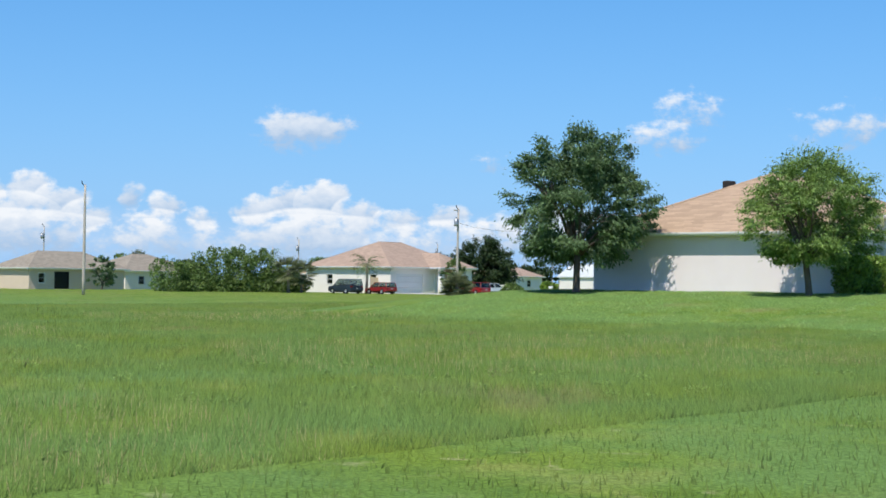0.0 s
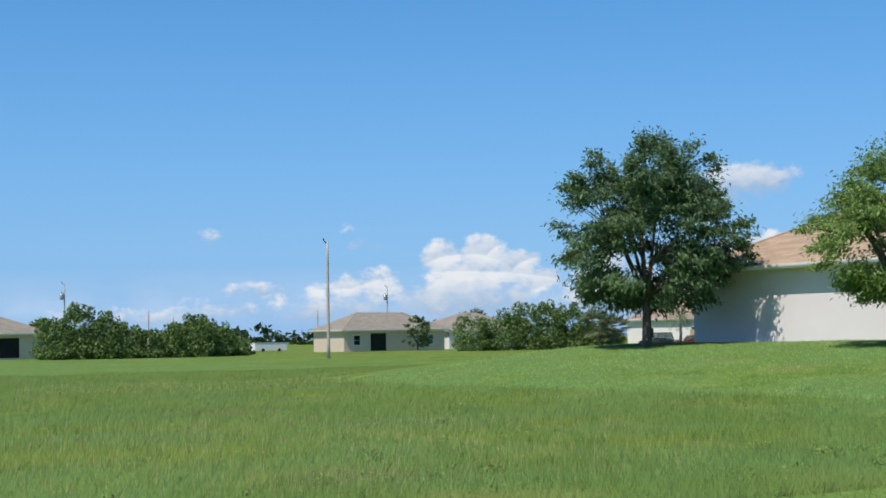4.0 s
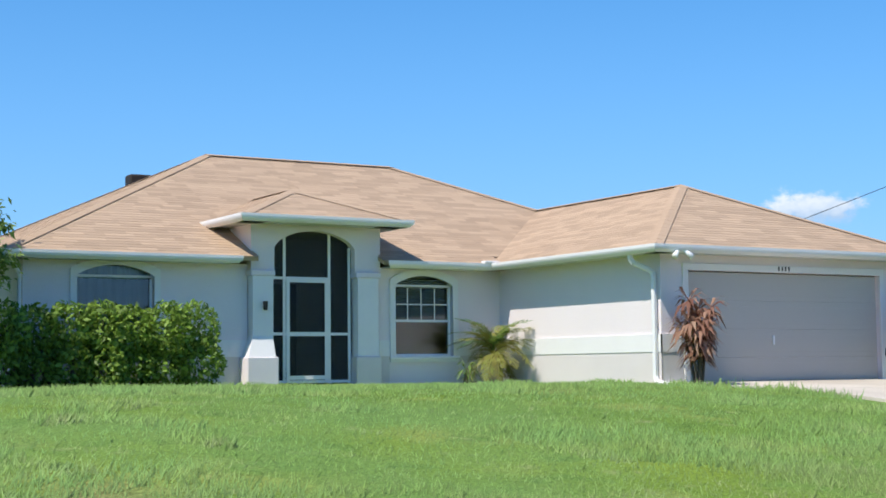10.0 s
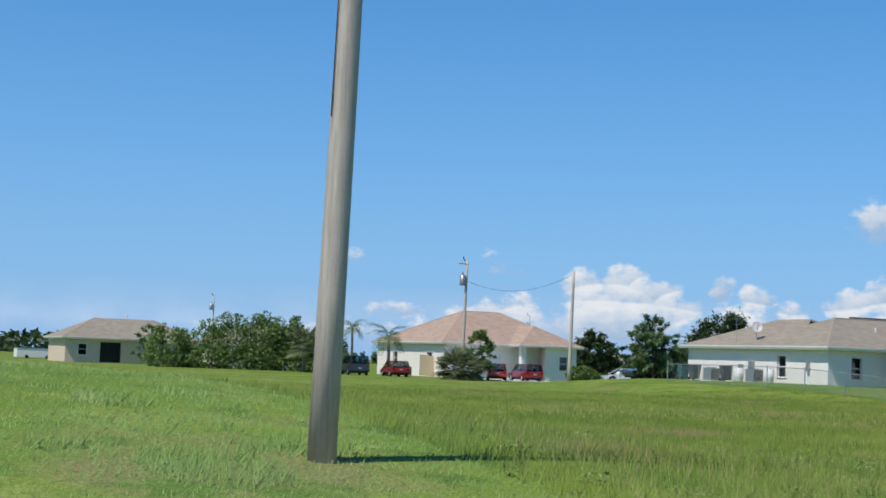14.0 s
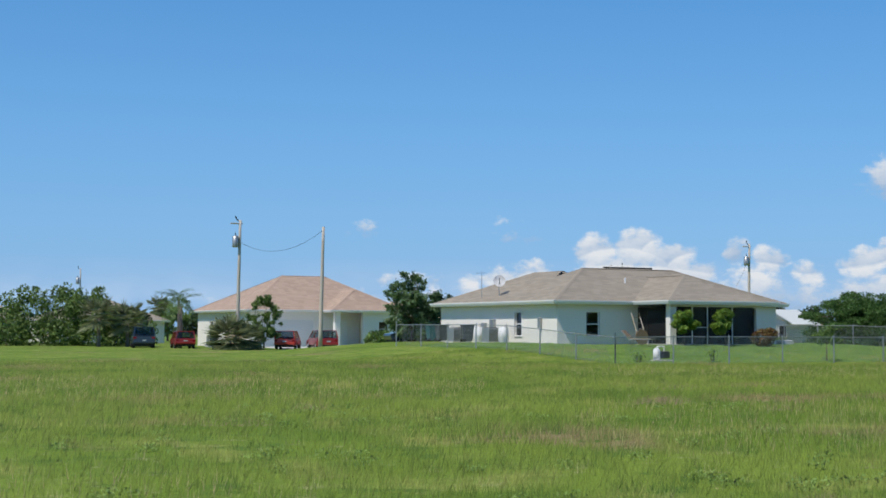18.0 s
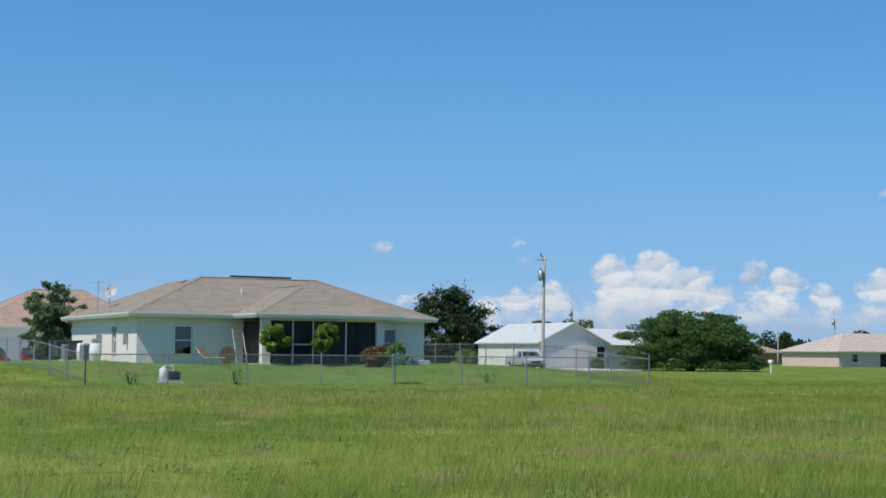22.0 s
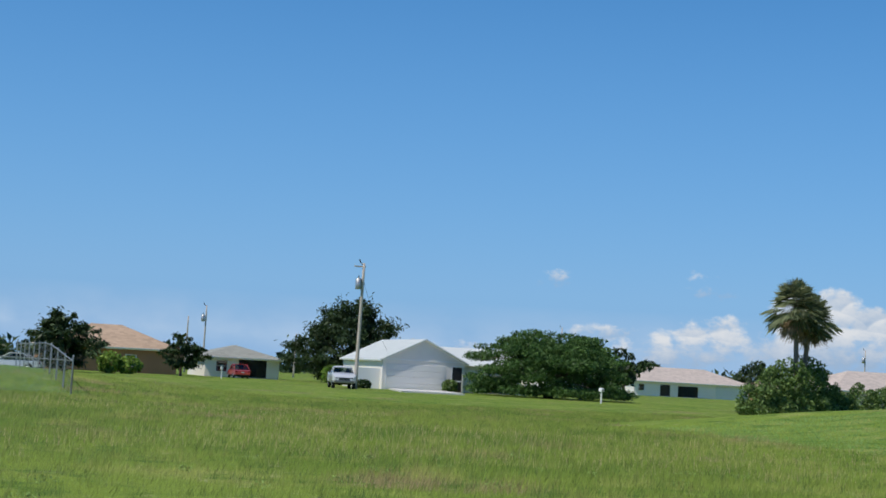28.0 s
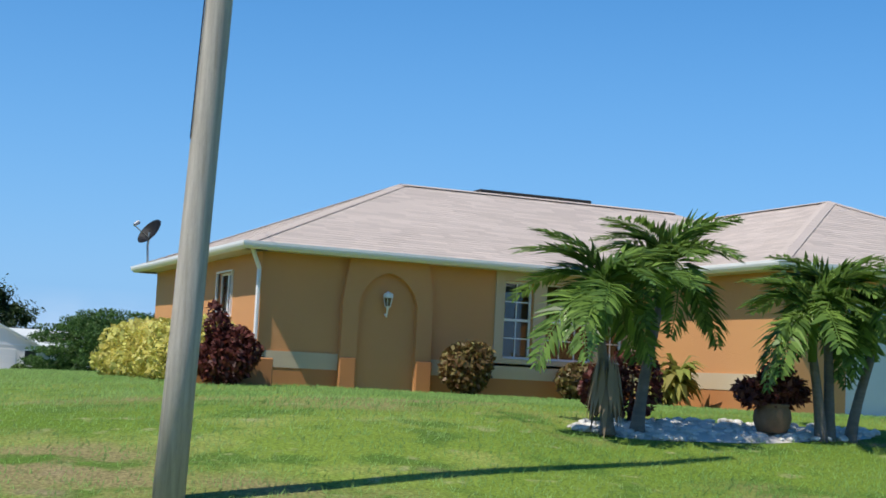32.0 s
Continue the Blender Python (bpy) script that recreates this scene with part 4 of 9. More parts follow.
    sash_window(h, w1[0], w1[1], w1[2], w1[3], YF, arch=0.2, rows=1, curtain=True, label="arched window with pale blue covering")
    sash_window(h, w2[0], w2[1], w2[2], w2[3], YF, arch=0.2, rows=2, blind=0.5, lites=(4, 2), lites_from=1, label="arched sash window with half-drawn blind")
    # garage door in ribbed sections, with its trim
    door = thing("garage_door", "", "", 0, 0, 0)
    door.parent, door.matrix_parent_inverse = h, h.matrix_basis.inverted()
    rows, cols = 4, 8
    dz = (gd[3] - gd[2] - 0.02) / rows
    for r in range(rows):
        bm = boxed(gd[0] + 0.01, YG + 0.09, gd[2] + dz * r + 0.001, gd[1] - 0.01, YG + 0.14, gd[2] + dz * (r + 1) - 0.001, 0.003)
        sec = part("door_section", bm, GARAGE_PAINT, door)
        part("panel_moulding", boxed(gd[0] + 0.06, YG + 0.086, gd[2] + dz * r + 0.1, gd[1] - 0.06, YG + 0.0895, gd[2] + dz * (r + 1) - 0.1, 0.001), GARAGE_PAINT, sec)
    part("door_handle", boxed(15.42, YG + 0.04, 2.12, 15.46, YG + 0.08, 2.3, 0.01), TRIM_WHITE, door, "small pale lift handle")
    bm = bmesh.new()
    for a in ((gd[0] - 0.13, gd[2], gd[0], gd[3]), (gd[1], gd[2], gd[1] + 0.13, gd[3]), (gd[0] - 0.13, gd[3], gd[1] + 0.13, gd[3] + 0.13)):
        box(bm, a[0], YG - 0.03, a[1], a[2], YG + 0.02, a[3], 0.006)
    part("garage_trim", bm, TRIM_WHITE, h)
    # number plate over the door, as plain bars
    for k in range(4):
        part("number_bar", boxed(15.52 + k * 0.085, YG - 0.04, gd[3] + 0.03, 15.55 + k * 0.085, YG - 0.032, gd[3] + 0.115), DARK, h)
    # twin flood lamps under the gutter
    lamp = bmesh.new()
    tube(lamp, [(12.78, YG - 0.4, ze - 0.1), (12.78, YG - 0.47, ze - 0.1)], [0.05, 0.05], 10)
    for d in (-1, 1):
        tube(lamp, [(12.78, YG - 0.46, ze - 0.1), (12.78 + d * 0.08, YG - 0.5, ze - 0.12), (12.78 + d * 0.11, YG - 0.52, ze - 0.14), (12.78 + d * 0.2, YG - 0.58, ze - 0.23)], [0.024, 0.026, 0.045, 0.062], 10)
    part("flood_lamp", lamp, TRIM_WHITE, h, "twin white flood lamp", True)
    downspout(h, [(12.3, gy + 0.8, ze - 0.1), (12.3, gy + 0.8, ze - 0.22), (12.34, gy + 0.76, ze - 0.29), (12.56, YG + 0.18, ze - 0.4), (12.62, YG + 0.12, ze - 0.46), (12.63, YG + 0.11, ze - 0.6), (12.63, YG + 0.11, zf + 0.1), (12.63, YG + 0.06, zf), (12.72, YG - 0.08, zf - 0.04), (13.15, YG - 0.1, zf - 0.05)], 0.055)
    part("footing", boxed(12.5, YG + 0.4, zf - 0.6, 12.685, YF - 0.05, zf - 0.2, 0.02), CONCRETE_WHITE, h, "pale concrete edge along the garage wall")
    downspout(h, [(2.35, 17.6, ze - 0.12), (2.58, 17.86, ze - 0.4), (2.58, 17.86, zf)])
    part("roof_vent", boxed(6.95, 24.9, ze + hh * p - 0.75, 7.5, 25.3, ze + hh * p - 0.35, 0.04), VENT_DARK, h, "dark box roof vent")
    part("gutter_cap", boxed(12.0, 17.32, ze, 12.35, 17.5, ze + 0.05, 0.01), TRIM_WHITE, h)
    # raised entry: side walls, arch, screens, flared columns
    ez = 4.68
    ex0, ex1, ey = 6.95, 9.75, 17.72
    bm = bmesh.new()
    ax0, ax1, spring, rise = 7.44, 9.18, 4.12, 0.34
    n = 16
    lo = [(ax0, spring)] + [(ax0 + (ax1 - ax0) * i / n, spring + rise * math.sin(math.pi * i / n) ** 0.6) for i in range(1, n)] + [(ax1, spring)]
    for yy in (ey, ey + 0.3):
        for i in range(n):
            a, b = lo[i], lo[i + 1]
            f = bm.faces.new([bm.verts.new((a[0], yy, a[1])), bm.verts.new((b[0], yy, b[1])), bm.verts.new((b[0], yy, ez - 0.1)), bm.verts.new((a[0], yy, ez - 0.1))])
    for i in range(n):
        a, b = lo[i], lo[i + 1]
        bm.faces.new([bm.verts.new((a[0], ey, a[1])), bm.verts.new((a[0], ey + 0.3, a[1])), bm.verts.new((b[0], ey + 0.3, b[1])), bm.verts.new((b[0], ey, b[1]))])
    for xa, xb in ((ex0, ax0), (ax1, ex1)):
        box(bm, xa, ey, 3.66, xb, ey + 0.3, ez - 0.1)
    bmesh.ops.remove_doubles(bm, verts=bm.verts, dist=0.0005)
    bmesh.ops.recalc_face_normals(bm, faces=bm.faces)
    part("entry_arch", bm, STUCCO_GREY, h, "grey stucco arch over the entry")
    for xa, xb in ((ex0, ex0 + 0.2), (ex1 - 0.2, ex1)):
        part("entry_side", boxed(xa, ey + 0.3, zf - 0.2, xb, 20.6, ez - 0.1), STUCCO_GREY, h)
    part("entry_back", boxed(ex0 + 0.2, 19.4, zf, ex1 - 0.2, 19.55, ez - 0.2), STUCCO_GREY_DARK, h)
    part("entry_ceiling", boxed(ex0 + 0.2, ey + 0.3, ez - 0.25, ex1 - 0.2, 19.4, ez - 0.2), SOFFIT, h)
    part("front_door", boxed(7.7, 19.34, zf, 8.65, 19.395, 3.5, 0.01), VENT_DARK, h, "dark front door behind the screen")
    for s, (xa, xb) in enumerate(((ex0 + 0.0, 7.4), (9.2, ex1 - 0.05))):
        bm = bmesh.new()
        box(bm, xa - 0.03, ey - 0.08, 3.55, xb + 0.03, ey + 0.32, 3.66, 0.015)
        part("column_cap", bm, STUCCO_GREY, h)
        bm = bmesh.new()
        box(bm, xa + 0.02, ey - 0.05, 2.4, xb - 0.02, ey + 0.3, 3.55)
        part("column_shaft", bm, TRIM_WHITE, h, "smooth white column shaft")
        bm = bmesh.new()
        prof = [(zf + 0.55, 0.2), (2.4, 0.05)] if s == 0 else [(zf + 0.55, 0.06), (2.4, 0.05)]
        r = []
        for z, o in prof:
            r.append([bm.verts.new(v) for v in ((xa + 0.02 - (o - 0.05), ey - o, z), (xb - 0.02, ey - o, z), (xb - 0.02, ey + 0.3, z), (xa + 0.02 - (o - 0.05), ey + 0.3, z))])
        for i in range(4):
            bm.faces.new((r[0][i], r[0][(i + 1) % 4], r[1][(i + 1) % 4], r[1][i]))
        bm.faces.new(r[0][::-1])
        bm.faces.new(r[1])
        part("column_flare", bm, TRIM_WHITE, h)
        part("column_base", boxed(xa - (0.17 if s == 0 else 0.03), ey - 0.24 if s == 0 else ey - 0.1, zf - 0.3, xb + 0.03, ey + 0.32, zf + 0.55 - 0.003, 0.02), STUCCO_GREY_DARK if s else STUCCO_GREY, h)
    bm = bmesh.new()
    tube(bm, [(7.2, ey - 0.06, 2.92), (7.2, ey - 0.12, 2.9), (7.2, ey - 0.13, 3.06)], [0.02, 0.04, 0.05], 8)
    part("wall_lamp", bm, DARK, h, "small entry wall lamp")
    # aluminium screen frame
    ys = ey + 0.16
    bm = bmesh.new()
    for x in (7.46, 7.72, 8.69, 9.13):
        box(bm, x - 0.028, ys, zf + 0.02, x + 0.028, ys + 0.045, 4.16 + (0.25 if 7.5 < x < 8.9 else 0.0))
    for z in (zf + 0.06, 2.44, 3.53):
        box(bm, 7.44, ys + 0.003, z - 0.025, 9.16 if z < 3 else 8.7, ys + 0.04, z + 0.03)
    for x in (7.79, 8.62):
        box(bm, x - 0.035, ys - 0.02, zf + 0.04, x + 0.035, ys - 0.002, 3.53)
    for z in (zf + 0.14, 2.44, 3.49):
        box(bm, 7.825, ys - 0.02, z - 0.04, 8.585, ys - 0.002, z + 0.04)
    part("screen_frame", bm, TRIM_WHITE, h, "white aluminium screen frame and door")
    bm = bmesh.new()
    box(bm, 7.44, ys + 0.015, zf, 9.18, ys + 0.02, 4.47)
    part("screen", bm, SCREEN, h, "dark insect screen")
    # entry roof: low hip that runs back into the main slope
    rx0, rx1, ry = 6.55, 10.05, 17.1
    hw = (rx1 - rx0) / 2
    q = 0.40
    a = ((rx0 + rx1) / 2, ry + hw, ez + hw * q)
    yb = E[1] + (ez - ze) / p
    yr = E[1] + (ez + hw * q - ze) / p
    b = ((rx0 + rx1) / 2, yr, ez + hw * q)
    roof(h, [[(rx0, ry, ez), (rx1, ry, ez), a], [(rx0, yb, ez), (rx0, ry, ez), a, b], [(rx1, ry, ez), (rx1, yb, ez), b, a]], SHINGLE_TAN, seed=17)
    ridge_caps(h, (rx0, ry, ez), a, SHINGLE_TAN)
    ridge_caps(h, (rx1, ry, ez), a, SHINGLE_TAN)
    ridge_caps(h, a, b, SHINGLE_TAN)
    eave(h, [(rx0, yb, ez), (rx0, ry, ez), (rx1, ry, ez), (rx1, yb, ez)], TRIM_WHITE, inset=0.5)
    return h


grey_house()


def ochre_house():
    zf, ze, p = 1.5, 4.03, 0.41
    h = world_thing("house", "single-storey ochre stucco house with pale pink shingle roof", "house", 134, 21, 1.4)
    E = (125.92, 16.98, 142.5, 26.5)
    hh = (E[3] - E[1]) / 2
    ra, rb = (E[0] + hh, E[1] + hh, ze + hh * p), (E[2] - hh, E[1] + hh, ze + hh * p)
    gx0, gx1, gy = 133.8, 142.5, 12.0
    gw = (gx1 - gx0) / 2
    ga, gb = ((gx0 + gx1) / 2, gy + gw, ze + gw * p), ((gx0 + gx1) / 2, E[1] + gw, ze + gw * p)
    planes = [
        [(E[0], E[1], ze), (gx0, E[1], ze), gb, rb, ra],
        [(E[2], E[3], ze), (E[0], E[3], ze), ra, rb],
        [(E[0], E[3], ze), (E[0], E[1], ze), ra],
        [(gx1, E[1], ze), (E[2], E[3], ze), rb],
        [(gx0, gy, ze), (gx1, gy, ze), ga],
        [(gx0, E[1], ze), (gx0, gy, ze), ga, gb],
        [(gx1, gy, ze), (gx1, E[1], ze), gb, ga],
    ]
    roof(h, planes, SHINGLE_PINK, seed=31, label="pale pinkish asphalt shingles")
    for a, b in ((ra, (E[0], E[1], ze)), (ra, rb), (ga, gb), (ga, (gx0, gy, ze)), (ga, (gx1, gy, ze)), (ra, (E[0], E[3], ze))):
        ridge_caps(h, Vector(b), Vector(a), SHINGLE_PINK)
    eave(h, [(E[0], E[3], ze), (E[0], E[1], ze), (gx0, E[1], ze), (gx0, gy, ze), (gx1, gy, ze), (gx1, E[3], ze), (E[0], E[3], ze)], TRIM_WHITE)
    T = 0.2
    X0, XG, X1, YF, YG, YB = 126.35, 134.25, 142.05, 17.42, 12.45, 26.05
    zt = ze - 0.12
    wins = [(131.28, 131.92, 2.2, 3.72), (132.2, 133.3, 2.2, 3.72), (133.5, 133.98, 2.2, 3.72)]
    part("wall_front", wall_x(X0, XG, YF, zf - 0.5, zt, T, wins), STUCCO_ORANGE, h)
    side = (19.35, 20.45, 2.75, 3.62)
    part("wall_west", wall_y(YF + T, YB, X0, zf - 0.5, zt, T, [side]), STUCCO_ORANGE, h)
    part("wall_back", wall_x(X0 + T, X1 - T, YB - T, zf - 0.5, zt, T - 0.003), STUCCO_ORANGE, h)
    part("wall_east", wall_y(YG + T, YB, X1 - T, zf - 0.5, zt, T), STUCCO_ORANGE, h)
    part("wall_garage_side", wall_y(YG + T, YF, XG, zf - 0.5, zt, T), STUCCO_ORANGE, h)
    part("wall_garage_front", wall_x(XG, X1, YG, zf - 0.5, zt, T, [(135.6, 140.5, zf - 0.3, 3.6)]), STUCCO_ORANGE, h)
    part("ceiling_panel", boxed(X0 + T, YF + T, zt - 0.05, X1 - T, YB - T - 0.01, zt - 0.01), SOFFIT, h)
    part("ceiling_panel", boxed(XG + T, YG + T, zt - 0.05, X1 - T, YF + T - 0.01, zt - 0.01), SOFFIT, h)
    part("floor_slab", boxed(X0 + T, YF + T, zf - 0.3, X1 - T, YB - T - 0.01, zf), CONCRETE, h)
    door = part("garage_door", boxed(135.6, YG + 0.08, zf - 0.1, 140.5, YG + 0.14, 3.6), GARAGE_WHITE, h)
    # arched pilaster panel
    ax0, ax1, px0, px1 = 128.22, 129.4, 127.9, 129.72
    bm = bmesh.new()
    n = 16
    lo = [(ax0, zf - 0.3), (ax0, 3.1)] + [(ax0 + (ax1 - ax0) * i / n, 3.1 + 0.56 * math.sin(math.pi * i / n) ** 0.65) for i in range(1, n)] + [(ax1, 3.1), (ax1, zf - 0.3)]
    hi = [(px0, zf - 0.3), (px0, 3.1)] + [(px0 + (px1 - px0) * i / n, zt - 0.005) for i in range(1, n)] + [(px1, 3.1), (px1, zf - 0.3)]
    yo, yi = YF - 0.14, YF - 0.002
    rings = [[bm.verts.new((x, yy, z)) for x, z in pts] for pts, yy in ((hi, yi), (hi, yo), (lo, yo), (lo, yi))]
    for r, s in zip(rings, rings[1:]):
        for i in range(len(lo) - 1):
            bm.faces.new((r[i], r[i + 1], s[i + 1], s[i]))
    bmesh.ops.recalc_face_normals(bm, faces=bm.faces)
    part("pilaster_arch", bm, STUCCO_ORANGE, h, "raised stucco arch panel")
    for nm, z0, z1, mt, out in (("band", 1.8, 2.1, STUCCO_BAND, 0.03), ("base_course", zf - 0.4, 1.8, STUCCO_RUST, 0.02)):
        for xa, xb in ((X0 - out, px0 - 0.004), (px1 + 0.004, 131.05), (131.05, XG)):
            part(nm, boxed(xa, YF - out, z0, xb, YF - 0.002, z1), mt, h)
        part(nm, boxed(X0 - out, YF, z0, X0 - 0.002, YB, z1), mt, h)
        part(nm, boxed(XG - out, YG, z0, XG - 0.002, YF - 0.04, z1), mt, h)
    for xa, xb in ((px0 - 0.02, ax0 - 0.01), (ax1 + 0.01, px1 + 0.02)):
        part("pilaster_foot", boxed(xa, yo - 0.03, zf - 0.4, xb, yo + 0.02, 2.05, 0.02), STUCCO_RUST, h)
    bm = wall_x(131.08, 134.22, YF - 0.03, 2.05, 3.9, 0.028, [(w[0], w[1], w[2], w[3]) for w in wins])
    part("window_surround", bm, STUCCO_BAND, h, "cream stucco surround of the window group")
    for k, w in enumerate(wins):
        sash_window(h, *w, YF, trim=0.0, lites=(2, 2) if k != 1 else (3, 2), sill=False, label="white sash window with small lites")
    sash_window(h, *side, X0, turn=1, cols=2, rows=1, trim=0.03, depth=0.06, label="white sliding window")
    # coach lamp on the arch panel
    lamp = thing("coach_lamp", "white coach lamp", "", 0, 0, 0)
    lamp.parent, lamp.matrix_parent_inverse = h, h.matrix_basis.inverted()
    bm = bmesh.new()
    tube(bm, [(128.8, YF - 0.16, 3.36), (128.8, YF - 0.16, 3.3), (128.8, YF - 0.16, 3.2)], [0.02, 0.13, 0.14], 8)
    tube(bm, [(128.8, YF - 0.16, 2.98), (128.8, YF - 0.16, 2.93), (128.8, YF - 0.1, 2.72), (128.8, YF - 0.01, 2.78)], [0.08, 0.03, 0.02, 0.03], 8)
    for k in range(6):
        c, s = math.cos(k * math.pi / 3), math.sin(k * math.pi / 3)
        tube(bm, [(128.8 + 0.12 * c, YF - 0.16 + 0.12 * s, 3.2), (128.8 + 0.075 * c, YF - 0.16 + 0.075 * s, 2.98)], [0.01, 0.01], 4)
    small = Matrix.Translation((128.8, YF, 3.22)) @ Matrix.Scale(0.74, 4) @ Matrix.Translation((-128.8, -YF, -3.22))
    bm.transform(small)
    part("lamp_frame", bm, TRIM_WHITE, lamp)
    bm = bmesh.new()
    tube(bm, [(128.8, YF - 0.16, 3.19), (128.8, YF - 0.16, 2.99)], [0.105, 0.065], 8)
    bm.transform(small)
    part("lamp_glass", bm, GLASS, lamp)
    downspout(h, [(126.05, 17.1, ze - 0.1), (126.28, 17.36, ze - 0.45), (126.28, 17.36, 2.9), (126.28, 17.36, zf + 0.2)])
    # ridge vent, pipe, meter box, conduit, service mast
    part("ridge_vent", boxed(ra[0] + 2.0, ra[1] + 0.12, ra[2] + 0.02, ra[0] + 4.9, ra[1] + 0.5, ra[2] + 0.12, 0.02), VENT_DARK, h, "long dark ridge vent")
    bm = bmesh.new()
    tube(bm, [(136.2, 19.9, 5.15), (136.2, 19.9, 5.38)], [0.04, 0.04], 8)
    part("vent_pipe", bm, VENT_DARK, h)
    part("meter_box", boxed(X0 - 0.16, 22.2, 2.55, X0 - 0.003, 22.5, 3.25, 0.02), METAL_GREY, h, "grey electric meter box")
    bm = bmesh.new()
    tube(bm, [(X0 - 0.16, 22.75, 2.85), (X0 - 0.32, 22.75, 2.85)], [0.1, 0.09], 12)
    box(bm, X0 - 0.16, 22.62, 2.6, X0 - 0.003, 22.9, 3.05)
    part("meter", bm, METAL_GREY, h, "round electric meter")
    bm = bmesh.new()
    tube(bm, [(X0 - 0.06, 22.35, 3.25), (X0 - 0.06, 22.35, ze - 0.1)], [0.03, 0.03], 8)
    tube(bm, [(126.55, 22.35, ze - 0.1), (126.55, 22.35, 5.5)], [0.03, 0.03], 8)
    tube(bm, [(126.55, 22.35, 5.5), (126.5, 22.35, 5.62), (126.38, 22.35, 5.55)], [0.05, 0.07, 0.03], 8)
    part("service_mast", bm, METAL_GREY, h, "steel service mast with weatherhead")
    part("planter_wall", boxed(124.6, 16.2, 1.1, 126.3, 16.45, 1.95, 0.02), STUCCO_RUST, h)
    return h


ochre_house()


def white_house():
    zf, ze, p = 1.1, 3.38, 0.417
    h = world_thing("house", "single-storey white stucco house with grey-brown shingle roof", "house", 85, 65, 1.0)
    E = (78.0, 59.0, 93.6, 68.4)
    hh = (E[3] - E[1]) / 2
    ra, rb = (E[0] + hh, E[1] + hh, ze + hh * p), (E[2] - hh, E[1] + hh, ze + hh * p)
    planes, _, _ = hip_planes(*E, ze, p)
    wp, wa, wb = hip_planes(78.0, 61.2, 87.2, 73.6, ze, p * 0.98)
    px0, px1, py = 83.0, 90.2, 55.7
    pw = (px1 - px0) / 2
    pa = ((px0 + px1) / 2, py + pw, ze + pw * p)
    pb = ((px0 + px1) / 2, E[1] + pw, ze + pw * p)
    planes = [[(E[0], E[1], ze), (px0, E[1], ze), pb, (px1, E[1], ze), (E[2], E[1], ze), rb, ra]] + planes[1:]
    planes[0:1] = [[(E[0], E[1], ze), (px0, E[1], ze), pb, ra], [(px1, E[1], ze), (E[2], E[1], ze), rb, pb]]
    V = [pb, rb, ra]
    roof(h, planes + wp[1:] + [[(px0, py, ze), (px1, py, ze), pa], [(px0, E[1], ze), (px0, py, ze), pa, pb], [(px1, py, ze), (px1, E[1], ze), pb, pa]], SHINGLE_BROWN, step=0.2, seed=41, label="grey-brown asphalt shingles")
    part("roof_deck", ([Vector(v) for v in (pb, rb, ra)], [(0, 1, 2)]), SHINGLE_BROWN, h)
    for a, b in ((ra, (E[0], E[1], ze)), (ra, rb), (rb, (E[2], E[1], ze)), (pa, pb), (pa, (px0, py, ze)), (pa, (px1, py, ze))):
        ridge_caps(h, Vector(b), Vector(a), SHINGLE_BROWN, 0.45)
    eave(h, [(78.0, 73.6, ze), (E[0], E[1], ze), (px0, E[1], ze), (px0, py, ze), (px1, py, ze), (px1, E[1], ze), (E[2], E[1], ze), (E[2], E[3], ze), (87.2, E[3], ze), (87.2, 73.6, ze), (78.0, 73.6, ze)], TRIM_WHITE, 0.2)
    T = 0.2
    X0, X1, YF, YB = 78.45, 93.15, 59.45, 67.95
    zt = ze - 0.19
    a, b = (80.25, 81.1, 1.45, 2.8), (90.75, 91.55, 1.45, 2.8)
    part("wall_front", wall_x(X0, 83.6, YF, zf - 0.5, zt, T, [a]), STUCCO_WHITE, h)
    part("wall_front", wall_x(89.55, X1, YF, zf - 0.5, zt, T, [b]), STUCCO_WHITE, h)
    sa = (63.2, 64.0, 1.45, 2.8)
    part("wall_west", wall_y(YF + T, 73.2, X0, zf - 0.5, zt, T, [sa]), STUCCO_WHITE, h)
    part("wall_east", wall_y(YF + T, YB, X1 - T, zf - 0.5, zt, T), STUCCO_WHITE, h)
    part("wall_back", wall_x(X0 + T, 86.8, 73.0, zf - 0.5, zt, T - 0.003), STUCCO_WHITE, h)
    part("wall_back", wall_x(86.8, X1 - T, YB - T, zf - 0.5, zt, T - 0.003), STUCCO_WHITE, h)
    part("wall_back_side", wall_y(YB - T, 73.0, 86.6, zf - 0.5, zt, T), STUCCO_WHITE, h)
    part("ceiling_panel", boxed(X0 + T, YF + T, zt - 0.05, X1 - T, YB - T - 0.01, zt - 0.01), SOFFIT, h)
    part("floor_slab", boxed(X0 + T, YF + T, zf - 0.4, X1 - T, YB - T - 0.01, zf), CONCRETE, h)
    for w in (a, b):
        sash_window(h, *w, YF, trim=0.04, depth=0.06, label="white-framed dark sash window")
    sash_window(h, *sa, X0, turn=1, trim=0.04, depth=0.06, label="white-framed dark sash window")
    # screened porch
    yp = 56.15
    part("porch_slab", boxed(83.4, yp - 0.1, zf - 0.5, 89.8, YF + T, zf - 0.03), CONCRETE_WHITE, h)
    part("porch_back", wall_x(83.6, 89.55, 60.6, zf - 0.1, zt, T, [(85.0, 87.4, zf, 3.0)]), STUCCO_WHITE, h)
    part("porch_side", wall_y(YF + T, 60.6, 83.6, zf - 0.1, zt, T - 0.01), STUCCO_WHITE, h)
    part("porch_side", wall_y(YF + T, 60.6, 89.36, zf - 0.1, zt, T - 0.01), STUCCO_WHITE, h)
